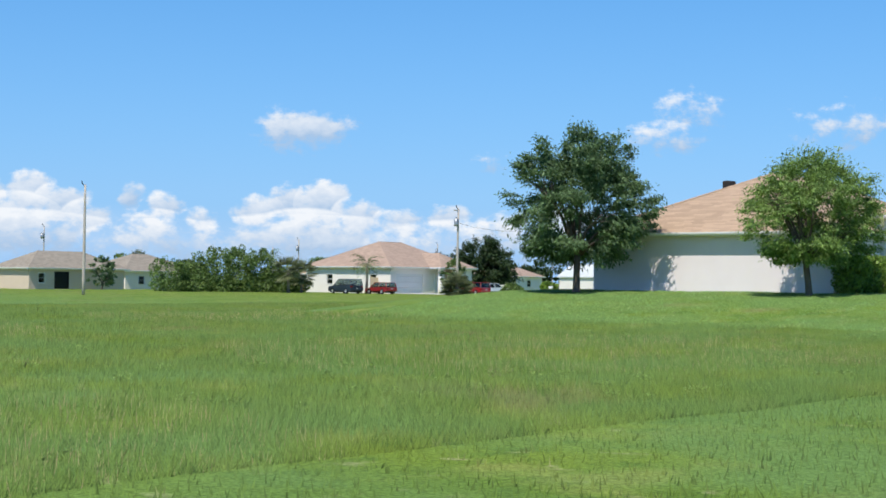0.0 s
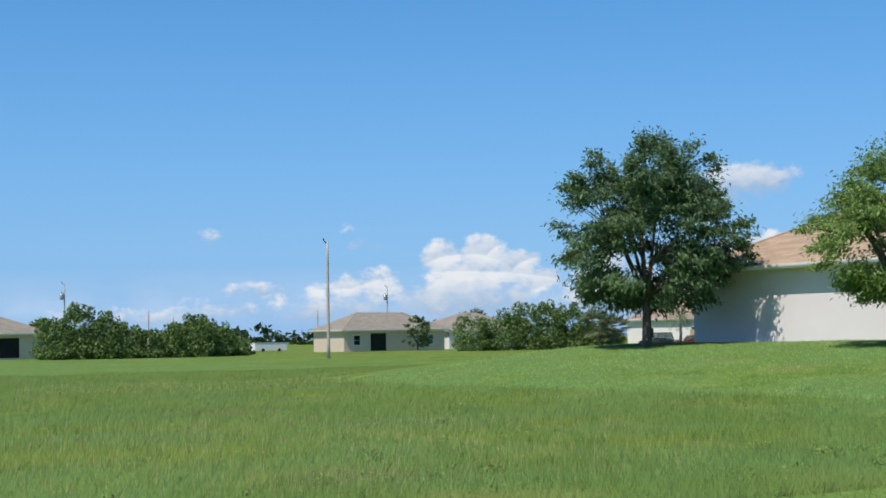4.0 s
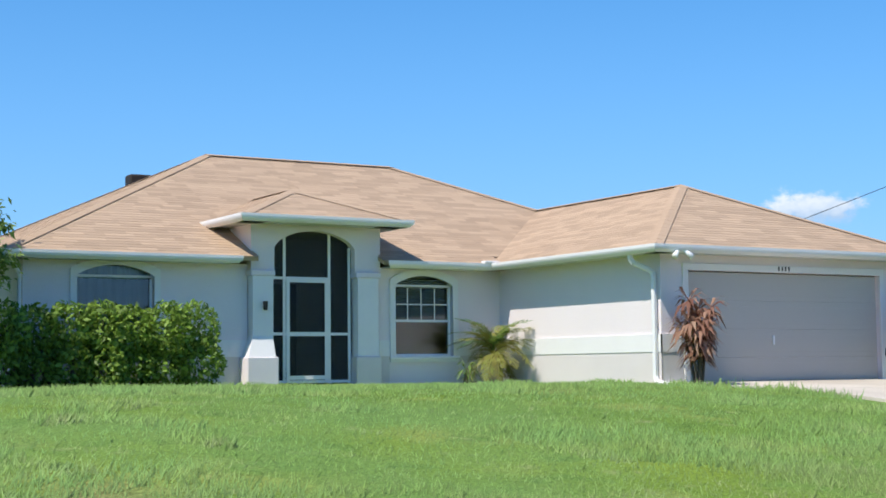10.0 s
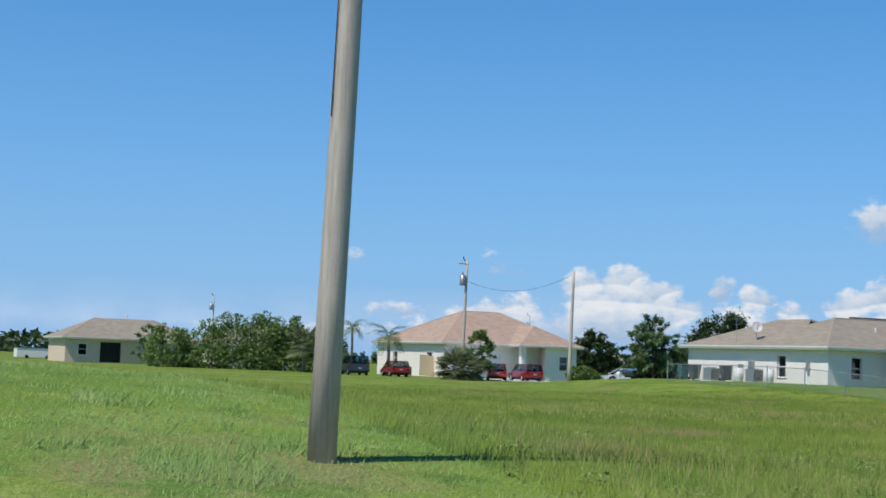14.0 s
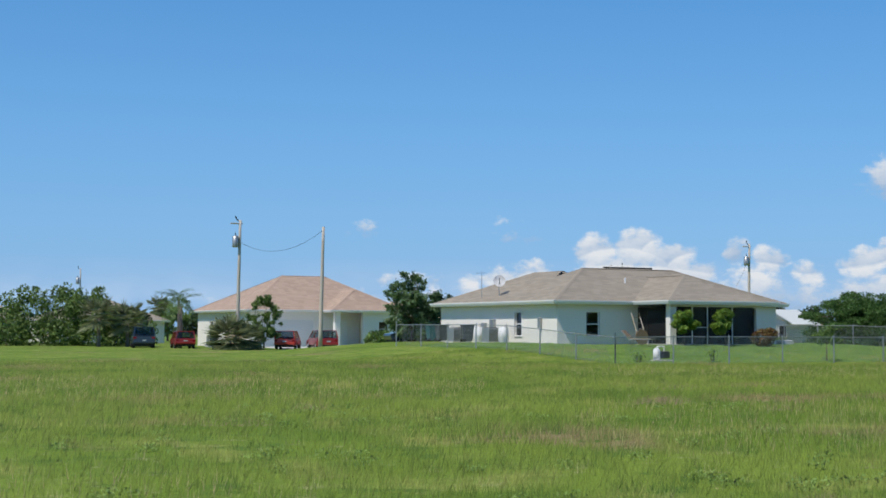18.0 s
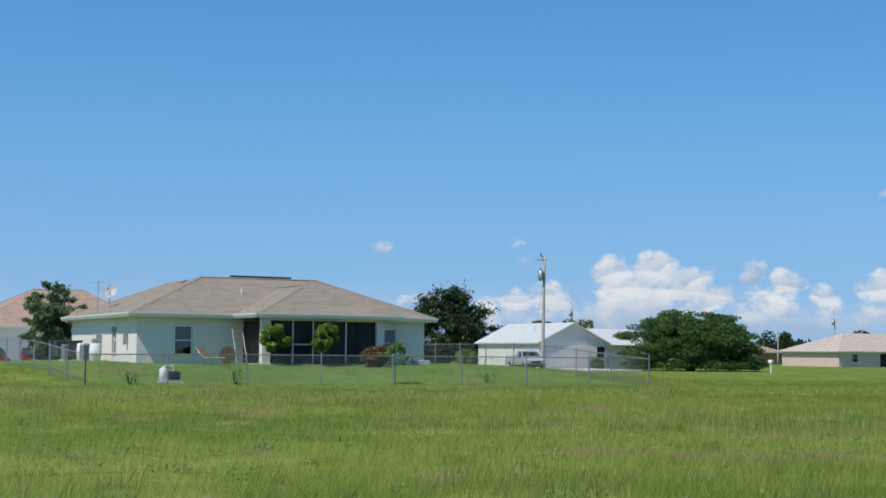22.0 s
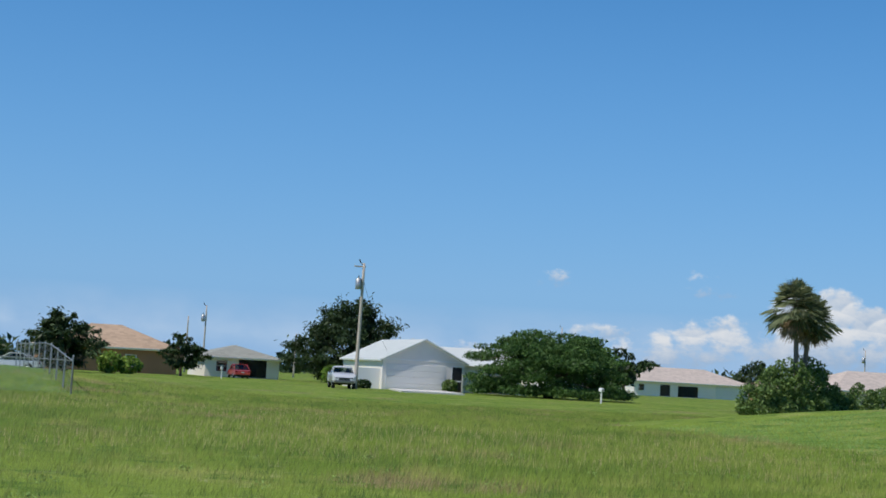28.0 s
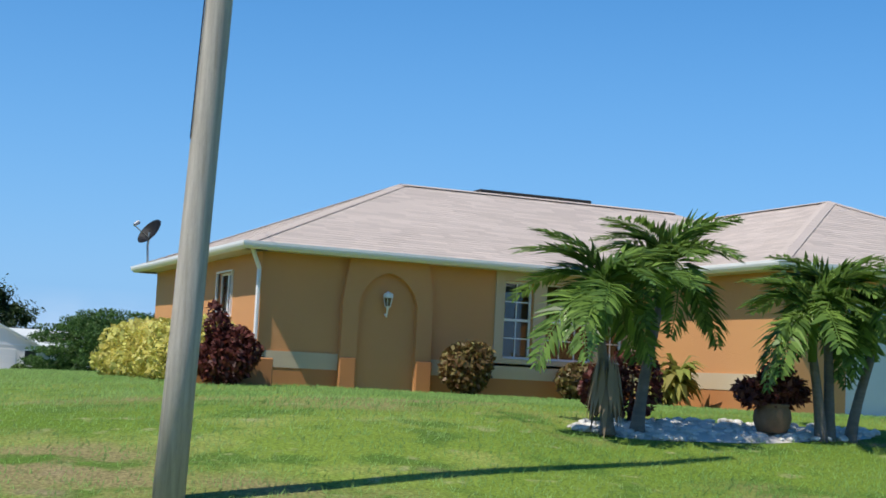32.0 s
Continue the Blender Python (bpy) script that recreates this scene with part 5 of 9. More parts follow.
    part("sliding_door", boxed(85.0, 60.66, zf, 87.4, 60.72, 3.0), GLASS, h)
    for x in (83.6, 89.3):
        part("porch_column", boxed(x - 0.2, yp, zf - 0.1, x + 0.2, yp + 0.4, zt - 0.12, 0.01), STUCCO_WHITE, h)
    part("porch_beam", boxed(83.4, yp + 0.02, zt - 0.12, 89.5, yp + 0.38, zt + 0.02), STUCCO_WHITE, h)
    for x in (84.95, 85.0 + 0.95, 87.6):
        part("screen_post", boxed(x - 0.03, yp + 0.17, zf, x + 0.03, yp + 0.22, zt - 0.12), TRIM_WHITE, h)
    part("screen_rail", boxed(83.8, yp + 0.172, zf + 0.85, 85.95, yp + 0.218, zf + 0.91), TRIM_WHITE, h)
    part("screen", boxed(83.8, yp + 0.19, zf - 0.02, 89.1, yp + 0.195, zt - 0.12), SCREEN, h)
    for xs in (83.6, 89.3):
        part("screen", boxed(xs - 0.002, yp + 0.4, zf - 0.02, xs + 0.002, YF, zt - 0.12), SCREEN, h)
    part("ridge_vent", boxed(ra[0] + 1.7, ra[1] + 0.15, ra[2] + 0.03, ra[0] + 4.9, ra[1] + 0.5, ra[2] + 0.13), VENT_DARK, h, "dark ridge vent")
    bm = bmesh.new()
    tube(bm, [(84.2, 61.6, 4.3), (84.2, 61.6, 4.75)], [0.05, 0.05], 8)
    part("vent_pipe", bm, TRIM_WHITE, h)
    # meter boxes and hose reel on the sunny side
    for y, z, w, hh2 in ((66.2, 1.5, 0.45, 0.9), (67.3, 1.7, 0.35, 0.5), (61.0, 1.9, 0.2, 0.55)):
        part("utility_box", boxed(X0 - 0.2, y, z, X0 - 0.003, y + w, z + hh2, 0.02), METAL_GREY, h)
    return h


white_house()


def gable_house():
    h = world_thing("house", "white stucco garage house with pale metal gable roof", "house", 133, 116, 0.25)
    zf, ze = 0.3, 2.85
    x0, x1, y0, y1 = 128.85, 136.1, 110.0, 122.0
    xm, za = (x0 + x1) / 2, 4.6
    o = 0.3
    sl = (za - ze) / ((x1 - x0) / 2)
    for s, xe in ((-1, x0 - o), (1, x1 + o)):
        V = [(xe, y0 - o, ze - o * sl), (xm, y0 - o, za), (xm, y1 + o, za), (xe, y1 + o, ze - o * sl)]
        V += [(a, b, c - 0.12) for a, b, c in V]
        part("roof_slope", (V, [(0, 1, 2, 3), (7, 6, 5, 4), (0, 4, 5, 1), (1, 5, 6, 2), (2, 6, 7, 3), (3, 7, 4, 0)]), ROOF_PALE, h, "pale ribbed metal roof slope")
        k = 0
        rib = boxed(-0.02, -0.02, 0, 0.02, 0.02, 0.03)
        y = y0
        while y < y1:
            bm = bmesh.new()
            tube(bm, [(xe, y, ze - o * sl + 0.012), (xm, y, za + 0.012)], [0.02, 0.02], 4)
            part("roof_rib", bm, ROOF_PALE, h)
            y += 1.2
        rib.free()
    V = [(x0, y0, zf - 0.2), (x1, y0, zf - 0.2), (x1, y0, ze), (xm, y0, za - 0.13), (x0, y0, ze)]
    V += [(a, b + 0.2, c) for a, b, c in V]
    part("wall_gable", (V, [(0, 1, 2, 3, 4), (9, 8, 7, 6, 5), (0, 5, 6, 1), (1, 6, 7, 2), (2, 7, 8, 3), (3, 8, 9, 4), (4, 9, 5, 0)]), STUCCO_WHITE, h)
    part("gable_trim", boxed(x0 - 0.02, y0 - 0.04, ze - 0.12, x1 + 0.02, y0 - 0.003, ze), TRIM_WHITE, h)
    part("wall_west", boxed(x0, y0 + 0.2, zf - 0.2, x0 + 0.2, y1, ze), STUCCO_WHITE, h)
    part("wall_east", boxed(x1 - 0.2, y0 + 0.2, zf - 0.2, x1, y1, ze), STUCCO_WHITE, h)
    part("wall_back", boxed(x0 + 0.2, y1 - 0.2, zf - 0.2, x1 - 0.2, y1, ze), STUCCO_WHITE, h)
    for r in range(4):
        part("door_section", boxed(129.15, y0 - 0.03, zf + 0.53 * r, 134.4, y0 - 0.004, zf + 0.53 * r + 0.515, 0.01), GARAGE_WHITE, h)
    part("screen_door", boxed(135.0, y0 - 0.03, zf, 135.9, y0 - 0.004, zf + 2.1), DARK, h, "dark screened side door")
    bm = bmesh.new()
    for a in ((134.92, zf, 135.02, zf + 2.17), (135.88, zf, 135.98, zf + 2.17), (135.02, zf + 2.07, 135.88, zf + 2.17), (135.02, zf + 0.85, 135.88, zf + 0.97)):
        box(bm, a[0], y0 - 0.05, a[1], a[2], y0 - 0.031, a[3])
    part("door_frame", bm, TRIM_WHITE, h)
    # wing behind with its ridge across
    V = [(136.11, 113.5, 2.6), (143.5, 113.5, 2.6), (143.5, 117.3, 4.2), (134.1, 117.3, 4.2), (143.5, 121.2, 2.6), (136.11, 121.2, 2.6)]
    part("roof_slope", (V, [(0, 1, 2, 3), (3, 2, 4, 5), (1, 4, 2)]), ROOF_PALE, h)
    part("wall_wing", boxed(136.11, 114, zf - 0.2, 143, 120.8, 2.6), STUCCO_WHITE, h)
    part("side_gate", boxed(126.9, 110.6, zf - 0.2, 128.84, 110.68, 1.95, 0.01), TRIM_WHITE, h, "white board gate beside the garage")
    return h


gable_house()


def far_house(x0, y0, x1, y1, ze, pitch, wall_mt, roof_mt, label, wins=(), doors_porches=(), zf=0.25, side_wins=(), patch=()):
    """A plain hipped house: eave rectangle, walls set in, windows as real openings with dark panes, door and porch
    openings closed by dark sheets that stand for porch shade.
    """
    h = world_thing("house", label, "house", (x0 + x1) / 2, (y0 + y1) / 2, zf)
    planes, a, b = hip_planes(x0, y0, x1, y1, ze, pitch)
    roof(h, planes, roof_mt, step=0.32, seed=int(abs(x0 * 7 + y0)), label="asphalt shingles")
    ridge_caps(h, Vector((x0, y0, ze)), Vector(a), roof_mt, 0.6)
    if (x1 - x0) >= (y1 - y0):
        ridge_caps(h, Vector((x1, y0, ze)), Vector(b), roof_mt, 0.6)
    eave(h, [(x0, y1, ze), (x0, y0, ze), (x1, y0, ze), (x1, y1, ze), (x0, y1, ze)], TRIM_WHITE, 0.2)
    o, T, zt = 0.45, 0.2, ze - 0.19
    X0, Y0, X1, Y1 = x0 + o, y0 + o, x1 - o, y1 - o
    part("wall_front", wall_x(X0, X1, Y0, zf - 0.2, zt, T, [*wins, *doors_porches]), wall_mt, h)
    part("wall_west", wall_y(Y0 + T, Y1, X0, zf - 0.2, zt, T, list(side_wins)), wall_mt, h)
    part("wall_east", wall_y(Y0 + T, Y1, X1 - T, zf - 0.2, zt, T), wall_mt, h)
    part("wall_back", wall_x(X0 + T, X1 - T, Y1 - T, zf - 0.2, zt, T - 0.003), wall_mt, h)
    part("ceiling_panel", boxed(X0 + T, Y0 + T, zt - 0.05, X1 - T, Y1 - T - 0.01, zt - 0.01), SOFFIT, h)
    for w in wins:
        sash_window(h, *w, Y0, trim=0.05, depth=0.06)
    for w in side_wins:
        sash_window(h, *w, X0, turn=1, trim=0.05, depth=0.06)
    # dark sheets close these openings; at porches they stand for the shade inside
    for d in doors_porches:
        part("door_porch_shade", boxed(d[0], Y0 + 0.1, d[2], d[1], Y0 + 0.15, d[3]), SCREEN if d[1] - d[0] > 2 else VENT_DARK, h)
    return h


def terracotta_house():
    """Deep hip-roofed block with a lower hipped entry wing that stands a little forward."""
    h = world_thing("house", "white stucco house with terracotta shingle roof by the far street", "house", 86.5, 118, 0.4)
    x0, y0, x1, y1, ze, zf = 78.9, 110.5, 94.0, 125.6, 3.45, 0.4
    a, b = (84.9, 118.0, 6.62), (89.0, 118.0, 6.62)
    planes = [[(x0, y0, ze), (x1, y0, ze), b, a], [(x1, y1, ze), (x0, y1, ze), a, b], [(x0, y1, ze), (x0, y0, ze), a], [(x1, y0, ze), (x1, y1, ze), b]]
    wx0, wx1, wy = 85.9, 92.8, 108.6
    wa, wb = ((wx0 + wx1) / 2, wy + 3.4, 5.3), ((wx0 + wx1) / 2, 116.0, 5.3)
    planes += [[(wx0, wy, ze), (wx1, wy, ze), wa], [(wx0, 116.0, ze), (wx0, wy, ze), wa, wb], [(wx1, wy, ze), (wx1, 116.0, ze), wb, wa]]
    roof(h, planes, SHINGLE_ORANGE, step=0.32, seed=77, label="terracotta asphalt shingles")
    for p, q in (((x0, y0, ze), a), ((x1, y0, ze), b), ((x0, y1, ze), a), (a, b), ((wx0, wy, ze), wa), ((wx1, wy, ze), wa)):
        ridge_caps(h, Vector(p), Vector(q), SHINGLE_ORANGE, 0.6)
    eave(h, [(x0, y1, ze), (x0, y0, ze), (wx0, y0, ze), (wx0, wy, ze), (wx1, wy, ze), (wx1, y0, ze), (x1, y0, ze), (x1, y1, ze), (x0, y1, ze)], TRIM_WHITE, 0.2)
    o, T, zt = 0.45, 0.2, ze - 0.19
    X0, Y0, X1, Y1 = x0 + o, y0 + o, x1 - o, y1 - o
    door = (80.4, 85.2, zf - 0.1, 2.6)
    part("wall_front", wall_x(X0, X1, Y0, zf - 0.3, zt, T, [door]), STUCCO_WHITE, h)
    part("wall_west", wall_y(Y0 + T, Y1, X0, zf - 0.3, zt, T, [(113.2, 114.2, 1.3, 2.5), (120.5, 121.5, 1.3, 2.5)]), STUCCO_WHITE, h)
    part("wall_east", wall_y(Y0 + T, Y1, X1 - T, zf - 0.3, zt, T), STUCCO_WHITE, h)
    part("wall_back", wall_x(X0 + T, X1 - T, Y1 - T, zf - 0.3, zt, T - 0.003), STUCCO_WHITE, h)
    part("ceiling_panel", boxed(X0 + T, Y0 + T, zt - 0.05, X1 - T, Y1 - T - 0.01, zt - 0.01), SOFFIT, h)
    for w in (113.2, 120.5):
        sash_window(h, w, w + 1.0, 1.3, 2.5, X0, turn=1, trim=0.05, depth=0.06)
    for r in range(4):
        part("door_section", boxed(door[0], Y0 + 0.06, door[2] + 0.675 * r, door[1], Y0 + 0.1, door[2] + 0.675 * r + 0.66, 0.01), GARAGE_WHITE, h)
    # entry wing: pillars before a shaded recess, and a room with a window
    for px in (86.4, 89.0):
        part("pillar", boxed(px, wy + 0.45, zf - 0.3, px + 0.5, wy + 0.95, zt, 0.02), STUCCO_WHITE, h)
    part("wall_wing", wall_x(89.5, 92.35, wy + 0.5, zf - 0.3, zt, T, [(90.5, 91.4, 1.2, 2.5)]), STUCCO_WHITE, h)
    part("wall_wing_side", wall_y(wy + 0.7, Y0, 92.15, zf - 0.3, zt, T), STUCCO_WHITE, h)
    part("wall_wing_side", wall_y(wy + 0.7, Y0, 89.5, zf - 0.3, zt, T), STUCCO_PINK, h)
    sash_window(h, 90.5, 91.4, 1.2, 2.5, wy + 0.5, trim=0.05, depth=0.06)
    part("entry_door", boxed(87.3, Y0 - 0.05, zf, 88.3, Y0 - 0.004, 2.6, 0.01), TRIM_WHITE, h, "white entry door in a shaded recess")


terracotta_house()
strip("driveway", [((80.2, 110.6), (85.4, 110.6)), ((79.2, 104), (84.8, 104)), ((77.8, 97.0), (83.6, 97.0))], CONCRETE_WHITE, "bleached concrete driveway of the far house", "driveway", 0.05)
far_house(53.1, 146, 68.2, 154.6, 2.85, 0.5, STUCCO_CREAM, SHINGLE_BROWN, "cream stucco house with grey-brown hip roof", wins=[(54.9, 55.8, 1.0, 2.2), (65.2, 66.1, 1.0, 2.2)], doors_porches=[(57.2, 59.4, 0.3, 2.4)])
far_house(70.6, 150, 84, 161, 2.7, 0.42, STUCCO_WHITE, SHINGLE_BROWN, "white stucco house with grey-brown roof beside bushes", wins=[(73.2, 74.2, 0.9, 2.0)], doors_porches=[(76.8, 77.8, 0.3, 2.3)])
far_house(2.0, 140, 16.2, 151, 2.9, 0.42, STUCCO_CREAM, SHINGLE_BROWN, "cream house with shaded porch and grey-brown roof", doors_porches=[(8.0, 13.0, 0.4, 2.4)])
far_house(204.3, 156.5, 232, 169.9, 2.5, 0.4, STUCCO_PINK, SHINGLE_PINK, "pale pink stucco house with pinkish roof", wins=[(207.2, 208.3, 0.9, 2.1)], doors_porches=[(212.4, 215.4, 0.3, 2.2)])
porch_house = far_house(192.4, 190, 212.7, 201, 2.45, 0.4, STUCCO_WHITE, SHINGLE_PINK, "pale house with arched porch and pinkish shingle roof", wins=[(193.6, 194.6, 1.0, 2.0)], doors_porches=[(197.2, 198.9, 0.3, 2.0), (200.2, 203.6, 0.3, 1.9)])
for r in range(4):
    part("door_section", boxed(206.6, 190.41, 0.2 + 0.5 * r, 212.0, 190.446, 0.69 + 0.5 * r, 0.01), GARAGE_WHITE, porch_house)
far_house(103.5, 141, 117.5, 152, 2.7, 0.42, STUCCO_BROWN, SHINGLE_TAN, "brown stucco house with tan shingle roof", wins=[(112, 113, 0.9, 2.0)])
far_house(120.4, 146, 129.2, 157, 2.35, 0.3, STUCCO_WHITE, SHINGLE_GREY, "pale stucco house with grey-green roof", wins=[(122, 123.2, 0.8, 2.0)], doors_porches=[(124.4, 127.4, 0.3, 2.2)])

far_house(222.5, 205, 234.5, 215, 2.4, 0.35, STUCCO_BROWN, SHINGLE_ORANGE, "low brown house with orange-brown shingle roof", wins=[(226, 227.2, 0.9, 2.0)])
far_house(163.5, 157, 173.0, 168, 2.9, 0.45, STUCCO_WHITE, SHINGLE_ORANGE, "white house with orange-brown shingle roof beyond the trees", wins=[(168.0, 169.1, 1.0, 2.2)])

# ---- plants ----


def leaf_cloud(blobs, count, size, rnd, aspect=0.42, droop=0.25, shell=0.5, fold=0.25):
    """Leaves scattered in blobs (x, y, z, rx, ry, rz): folded diamonds of four corners each. Verts and faces."""
    r = np.random.RandomState(rnd)
    B = np.array(blobs, float)
    w = B[:, 3] * B[:, 4] + B[:, 4] * B[:, 5]
    k = r.choice(len(B), count, p=w / w.sum())
    d = r.normal(size=(count, 3))
    d /= np.linalg.norm(d, axis=1)[:, None]
    rad = shell + (1 - shell) * r.rand(count) ** 0.6
    c = B[k, :3] + d * rad[:, None] * B[k, 3:6]
    ax = r.normal(size=(count, 3)) + d * 0.9
    ax[:, 2] -= droop
    ax /= np.linalg.norm(ax, axis=1)[:, None]
    up = r.normal(size=(count, 3)) * 0.7 + d * 0.8 + np.array([0, 0, 0.7])
    sd = np.cross(ax, up)
    sd /= np.linalg.norm(sd, axis=1)[:, None] + 1e-9
    nn = np.cross(sd, ax)
    s = size * r.uniform(0.65, 1.35, count)[:, None]
    V = np.stack([c - ax * s * 0.5, c + sd * s * aspect * 0.5 + nn * s * fold * 0.5, c + ax * s * 0.5, c - sd * s * aspect * 0.5 + nn * s * fold * 0.5], 1).reshape(-1, 3)
    F = np.arange(count * 4).reshape(-1, 4)
    return V, F


def limbs(bm, base, tips, r0, rnd, bend=0.15, sides=7):
    """Tapered limbs from a point to each tip."""
    for t in tips:
        a, b = Vector(base), Vector(t)
        m = (a + b) / 2 + Vector((rnd.uniform(-1, 1), rnd.uniform(-1, 1), rnd.uniform(0, 1))) * (b - a).length * bend
        tube(bm, [a, a.lerp(m, 0.6), m, m.lerp(b, 0.6), b], [r0, r0 * 0.75, r0 * 0.55, r0 * 0.35, r0 * 0.12], sides)


def tree(name, label, x, y, h, spread, bottom, mt, leaves, size, seed, lean=(0, 0), trunk=0.14, squash=1.0, blobs=26, group="", aspect=0.42, inner=0.35, category="tree", lump=(0.2, 0.34)):
    """A broad tree: tapered trunk, limbs and a ragged crown of many leaves."""
    rnd = random.Random(seed)
    z = ground(x, y) - 0.05
    t = thing(name, label, category, x, y, z, 0, group)
    cx, cy, cz = lean[0], lean[1], (bottom + h) / 2
    B = []
    for k in range(blobs):
        u, a = rnd.uniform(-1, 1), rnd.uniform(0, 2 * math.pi)
        s = math.sqrt(max(0.0, 1 - u * u)) * (1.0 if u < 0.3 else 0.95)
        q = rnd.uniform(0.62, 0.86)
        br = rnd.uniform(*lump) * spread
        B.append((cx + s * math.cos(a) * spread * q, cy + s * math.sin(a) * spread * q, cz + u * (h - bottom) / 2 * 0.8 * (1 if u > 0 else squash), br, br, br * rnd.uniform(0.55, 0.85)))
    for k in range(6):
        a = rnd.uniform(0, 6.28)
        B.append((cx + math.cos(a) * spread * inner, cy + math.sin(a) * spread * inner, cz + rnd.uniform(-0.25, 0.3) * (h - bottom), spread * 0.3, spread * 0.3, spread * 0.26))
    fork = (cx * 0.35, cy * 0.35, bottom + 0.12 * (h - bottom))
    bm = bmesh.new()
    tube(bm, [(0, 0, -0.1), (cx * 0.03, cy * 0.03, 0.12), (cx * 0.15, cy * 0.15, fork[2] * 0.5), fork], [trunk * 1.55, trunk * 1.1, trunk * 0.95, trunk * 0.8], 10)
    part("trunk", bm, BARK, t, smooth=True)
    tips = [b[:3] for b in B[: min(16, blobs)]] + [b[:3] for b in B[-4:]]
    for tip in tips[::4]:
        bm = bmesh.new()
        limbs(bm, fork, [tip], trunk * 0.55, rnd)
        part("limb", bm, BARK, t, smooth=True)
    V, F = leaf_cloud(B, leaves, size, seed, aspect)
    mesh_part("crown", fast_mesh("crown", V, F), mt, t, kind="stuff")
    return t


def shrub(name, label, x, y, blobs, mt, leaves, size, seed, category="bush", group="", aspect=0.5, stems=6, z=None):
    """A bush: blobs (dx, dy, dz, rx, ry, rz) over its foot, with stems."""
    rnd = random.Random(seed)
    z = ground(x, y) - 0.03 if z is None else z
    t = thing(name, label, category, x, y, z, 0, group)
    for k in range(stems):
        b = blobs[k % len(blobs)]
        bm = bmesh.new()
        tube(bm, [(b[0] * 0.5 + rnd.uniform(-0.1, 0.1), b[1] * 0.5, 0), (b[0] * 0.8, b[1] * 0.8, b[2] * 0.6), (b[0], b[1], b[2] + b[5] * 0.3)], [0.035, 0.025, 0.01], 5)
        part("stem", bm, BARK, t)
    if category == "thicket":
        sprigs = []
        for b in blobs:
            for k in range(9):
                a, e = rnd.uniform(0, 6.283), rnd.uniform(0.1, 1.45)
                q = rnd.uniform(0.14, 0.3)
                sprigs.append((b[0] + math.cos(a) * math.cos(e) * b[3], b[1] + math.sin(a) * math.cos(e) * b[4], b[2] + math.sin(e) * b[5], q * b[3], q * b[4], q * b[5] * 1.5))
        sprigs += [(b[0], b[1] - 0.3, b[2] * 0.42, b[3] * 1.08, b[4] * 1.05, b[2] * 0.5) for b in blobs]
        blobs = [(b[0], b[1], b[2], b[3] * 0.92, b[4] * 0.92, b[5] * 0.9) for b in blobs] + sprigs
    V, F = leaf_cloud(blobs, leaves, size, seed, aspect, 0.15, 0.6)
    V[:, 2] = np.maximum(V[:, 2], 0.02)
    mesh_part("leaves", fast_mesh("leaves", V, F), mt, t, kind="stuff")
    return t


def hedge_blobs(length, width, height, seed, along="x", step=0.55):
    rnd = random.Random(seed)
    B = []
    n = max(2, int(length / step))
    for i in range(n + 1):
        for lv in (0.32, 0.68):
            u = -length / 2 + length * i / n
            v = rnd.uniform(-0.12, 0.12) * width
            b = (u, v) if along == "x" else (v, u)
            B.append((b[0], b[1], height * lv + rnd.uniform(-0.04, 0.06), step * 0.85, width * 0.5 if along == "x" else step * 0.85, height * 0.36))
            if along == "y":
                B[-1] = (b[0], b[1], B[-1][2], width * 0.5, step * 0.85, height * 0.36)
    return B


def frond(length, arch, rnd, leaflets=26, width=0.32, droop=0.5, blade=0.035, hang=1.0):
    """One feather frond along +x from the origin, rising then falling: verts and quads."""
    V, F = [], []
    pts = []
    for i in range(13):
        u = i / 12
        pts.append(Vector((length * (u - 0.12 * u * u * arch), 0, length * (0.55 * arch * u - (0.55 + droop) * arch * u * u))))
    for i in range(12):
        w = 0.018 * (1 - i / 13) + 0.004
        k = len(V)
        V += [pts[i] + Vector((0, w, 0)), pts[i + 1] + Vector((0, w * 0.9, 0)), pts[i + 1] - Vector((0, w * 0.9, 0)), pts[i] - Vector((0, w, 0))]
        F.append((k, k + 1, k + 2, k + 3))
    for i in range(leaflets):
        u = 0.12 + 0.88 * (i + 0.5) / leaflets
        j = min(11, int(u * 12))
        p = pts[j].lerp(pts[j + 1], u * 12 - j)
        d = (pts[j + 1] - pts[j]).normalized()
        l = width * length * math.sin(math.pi * min(1, 0.12 + u * 0.86)) ** 0.6 * rnd.uniform(0.85, 1.15)
        for s in (1, -1):
            out = (Vector((0, s, 0)) * 0.85 + d * 0.75 + Vector((0, 0, rnd.uniform(-0.1, 0.45)))).normalized()
            tip = p + out * l - Vector((0, 0, l * droop * hang * rnd.uniform(0.3, 0.9)))
            mid = p.lerp(tip, 0.45) + Vector((0, 0, l * 0.1))
            sd = d * blade * length * 0.5 * rnd.uniform(0.8, 1.2)
            k = len(V)
            V += [p, mid + sd, tip, mid - sd]
            F.append((k, k + 1, k + 2, k + 3))
    return np.array([tuple(v) for v in V]), np.array(F)


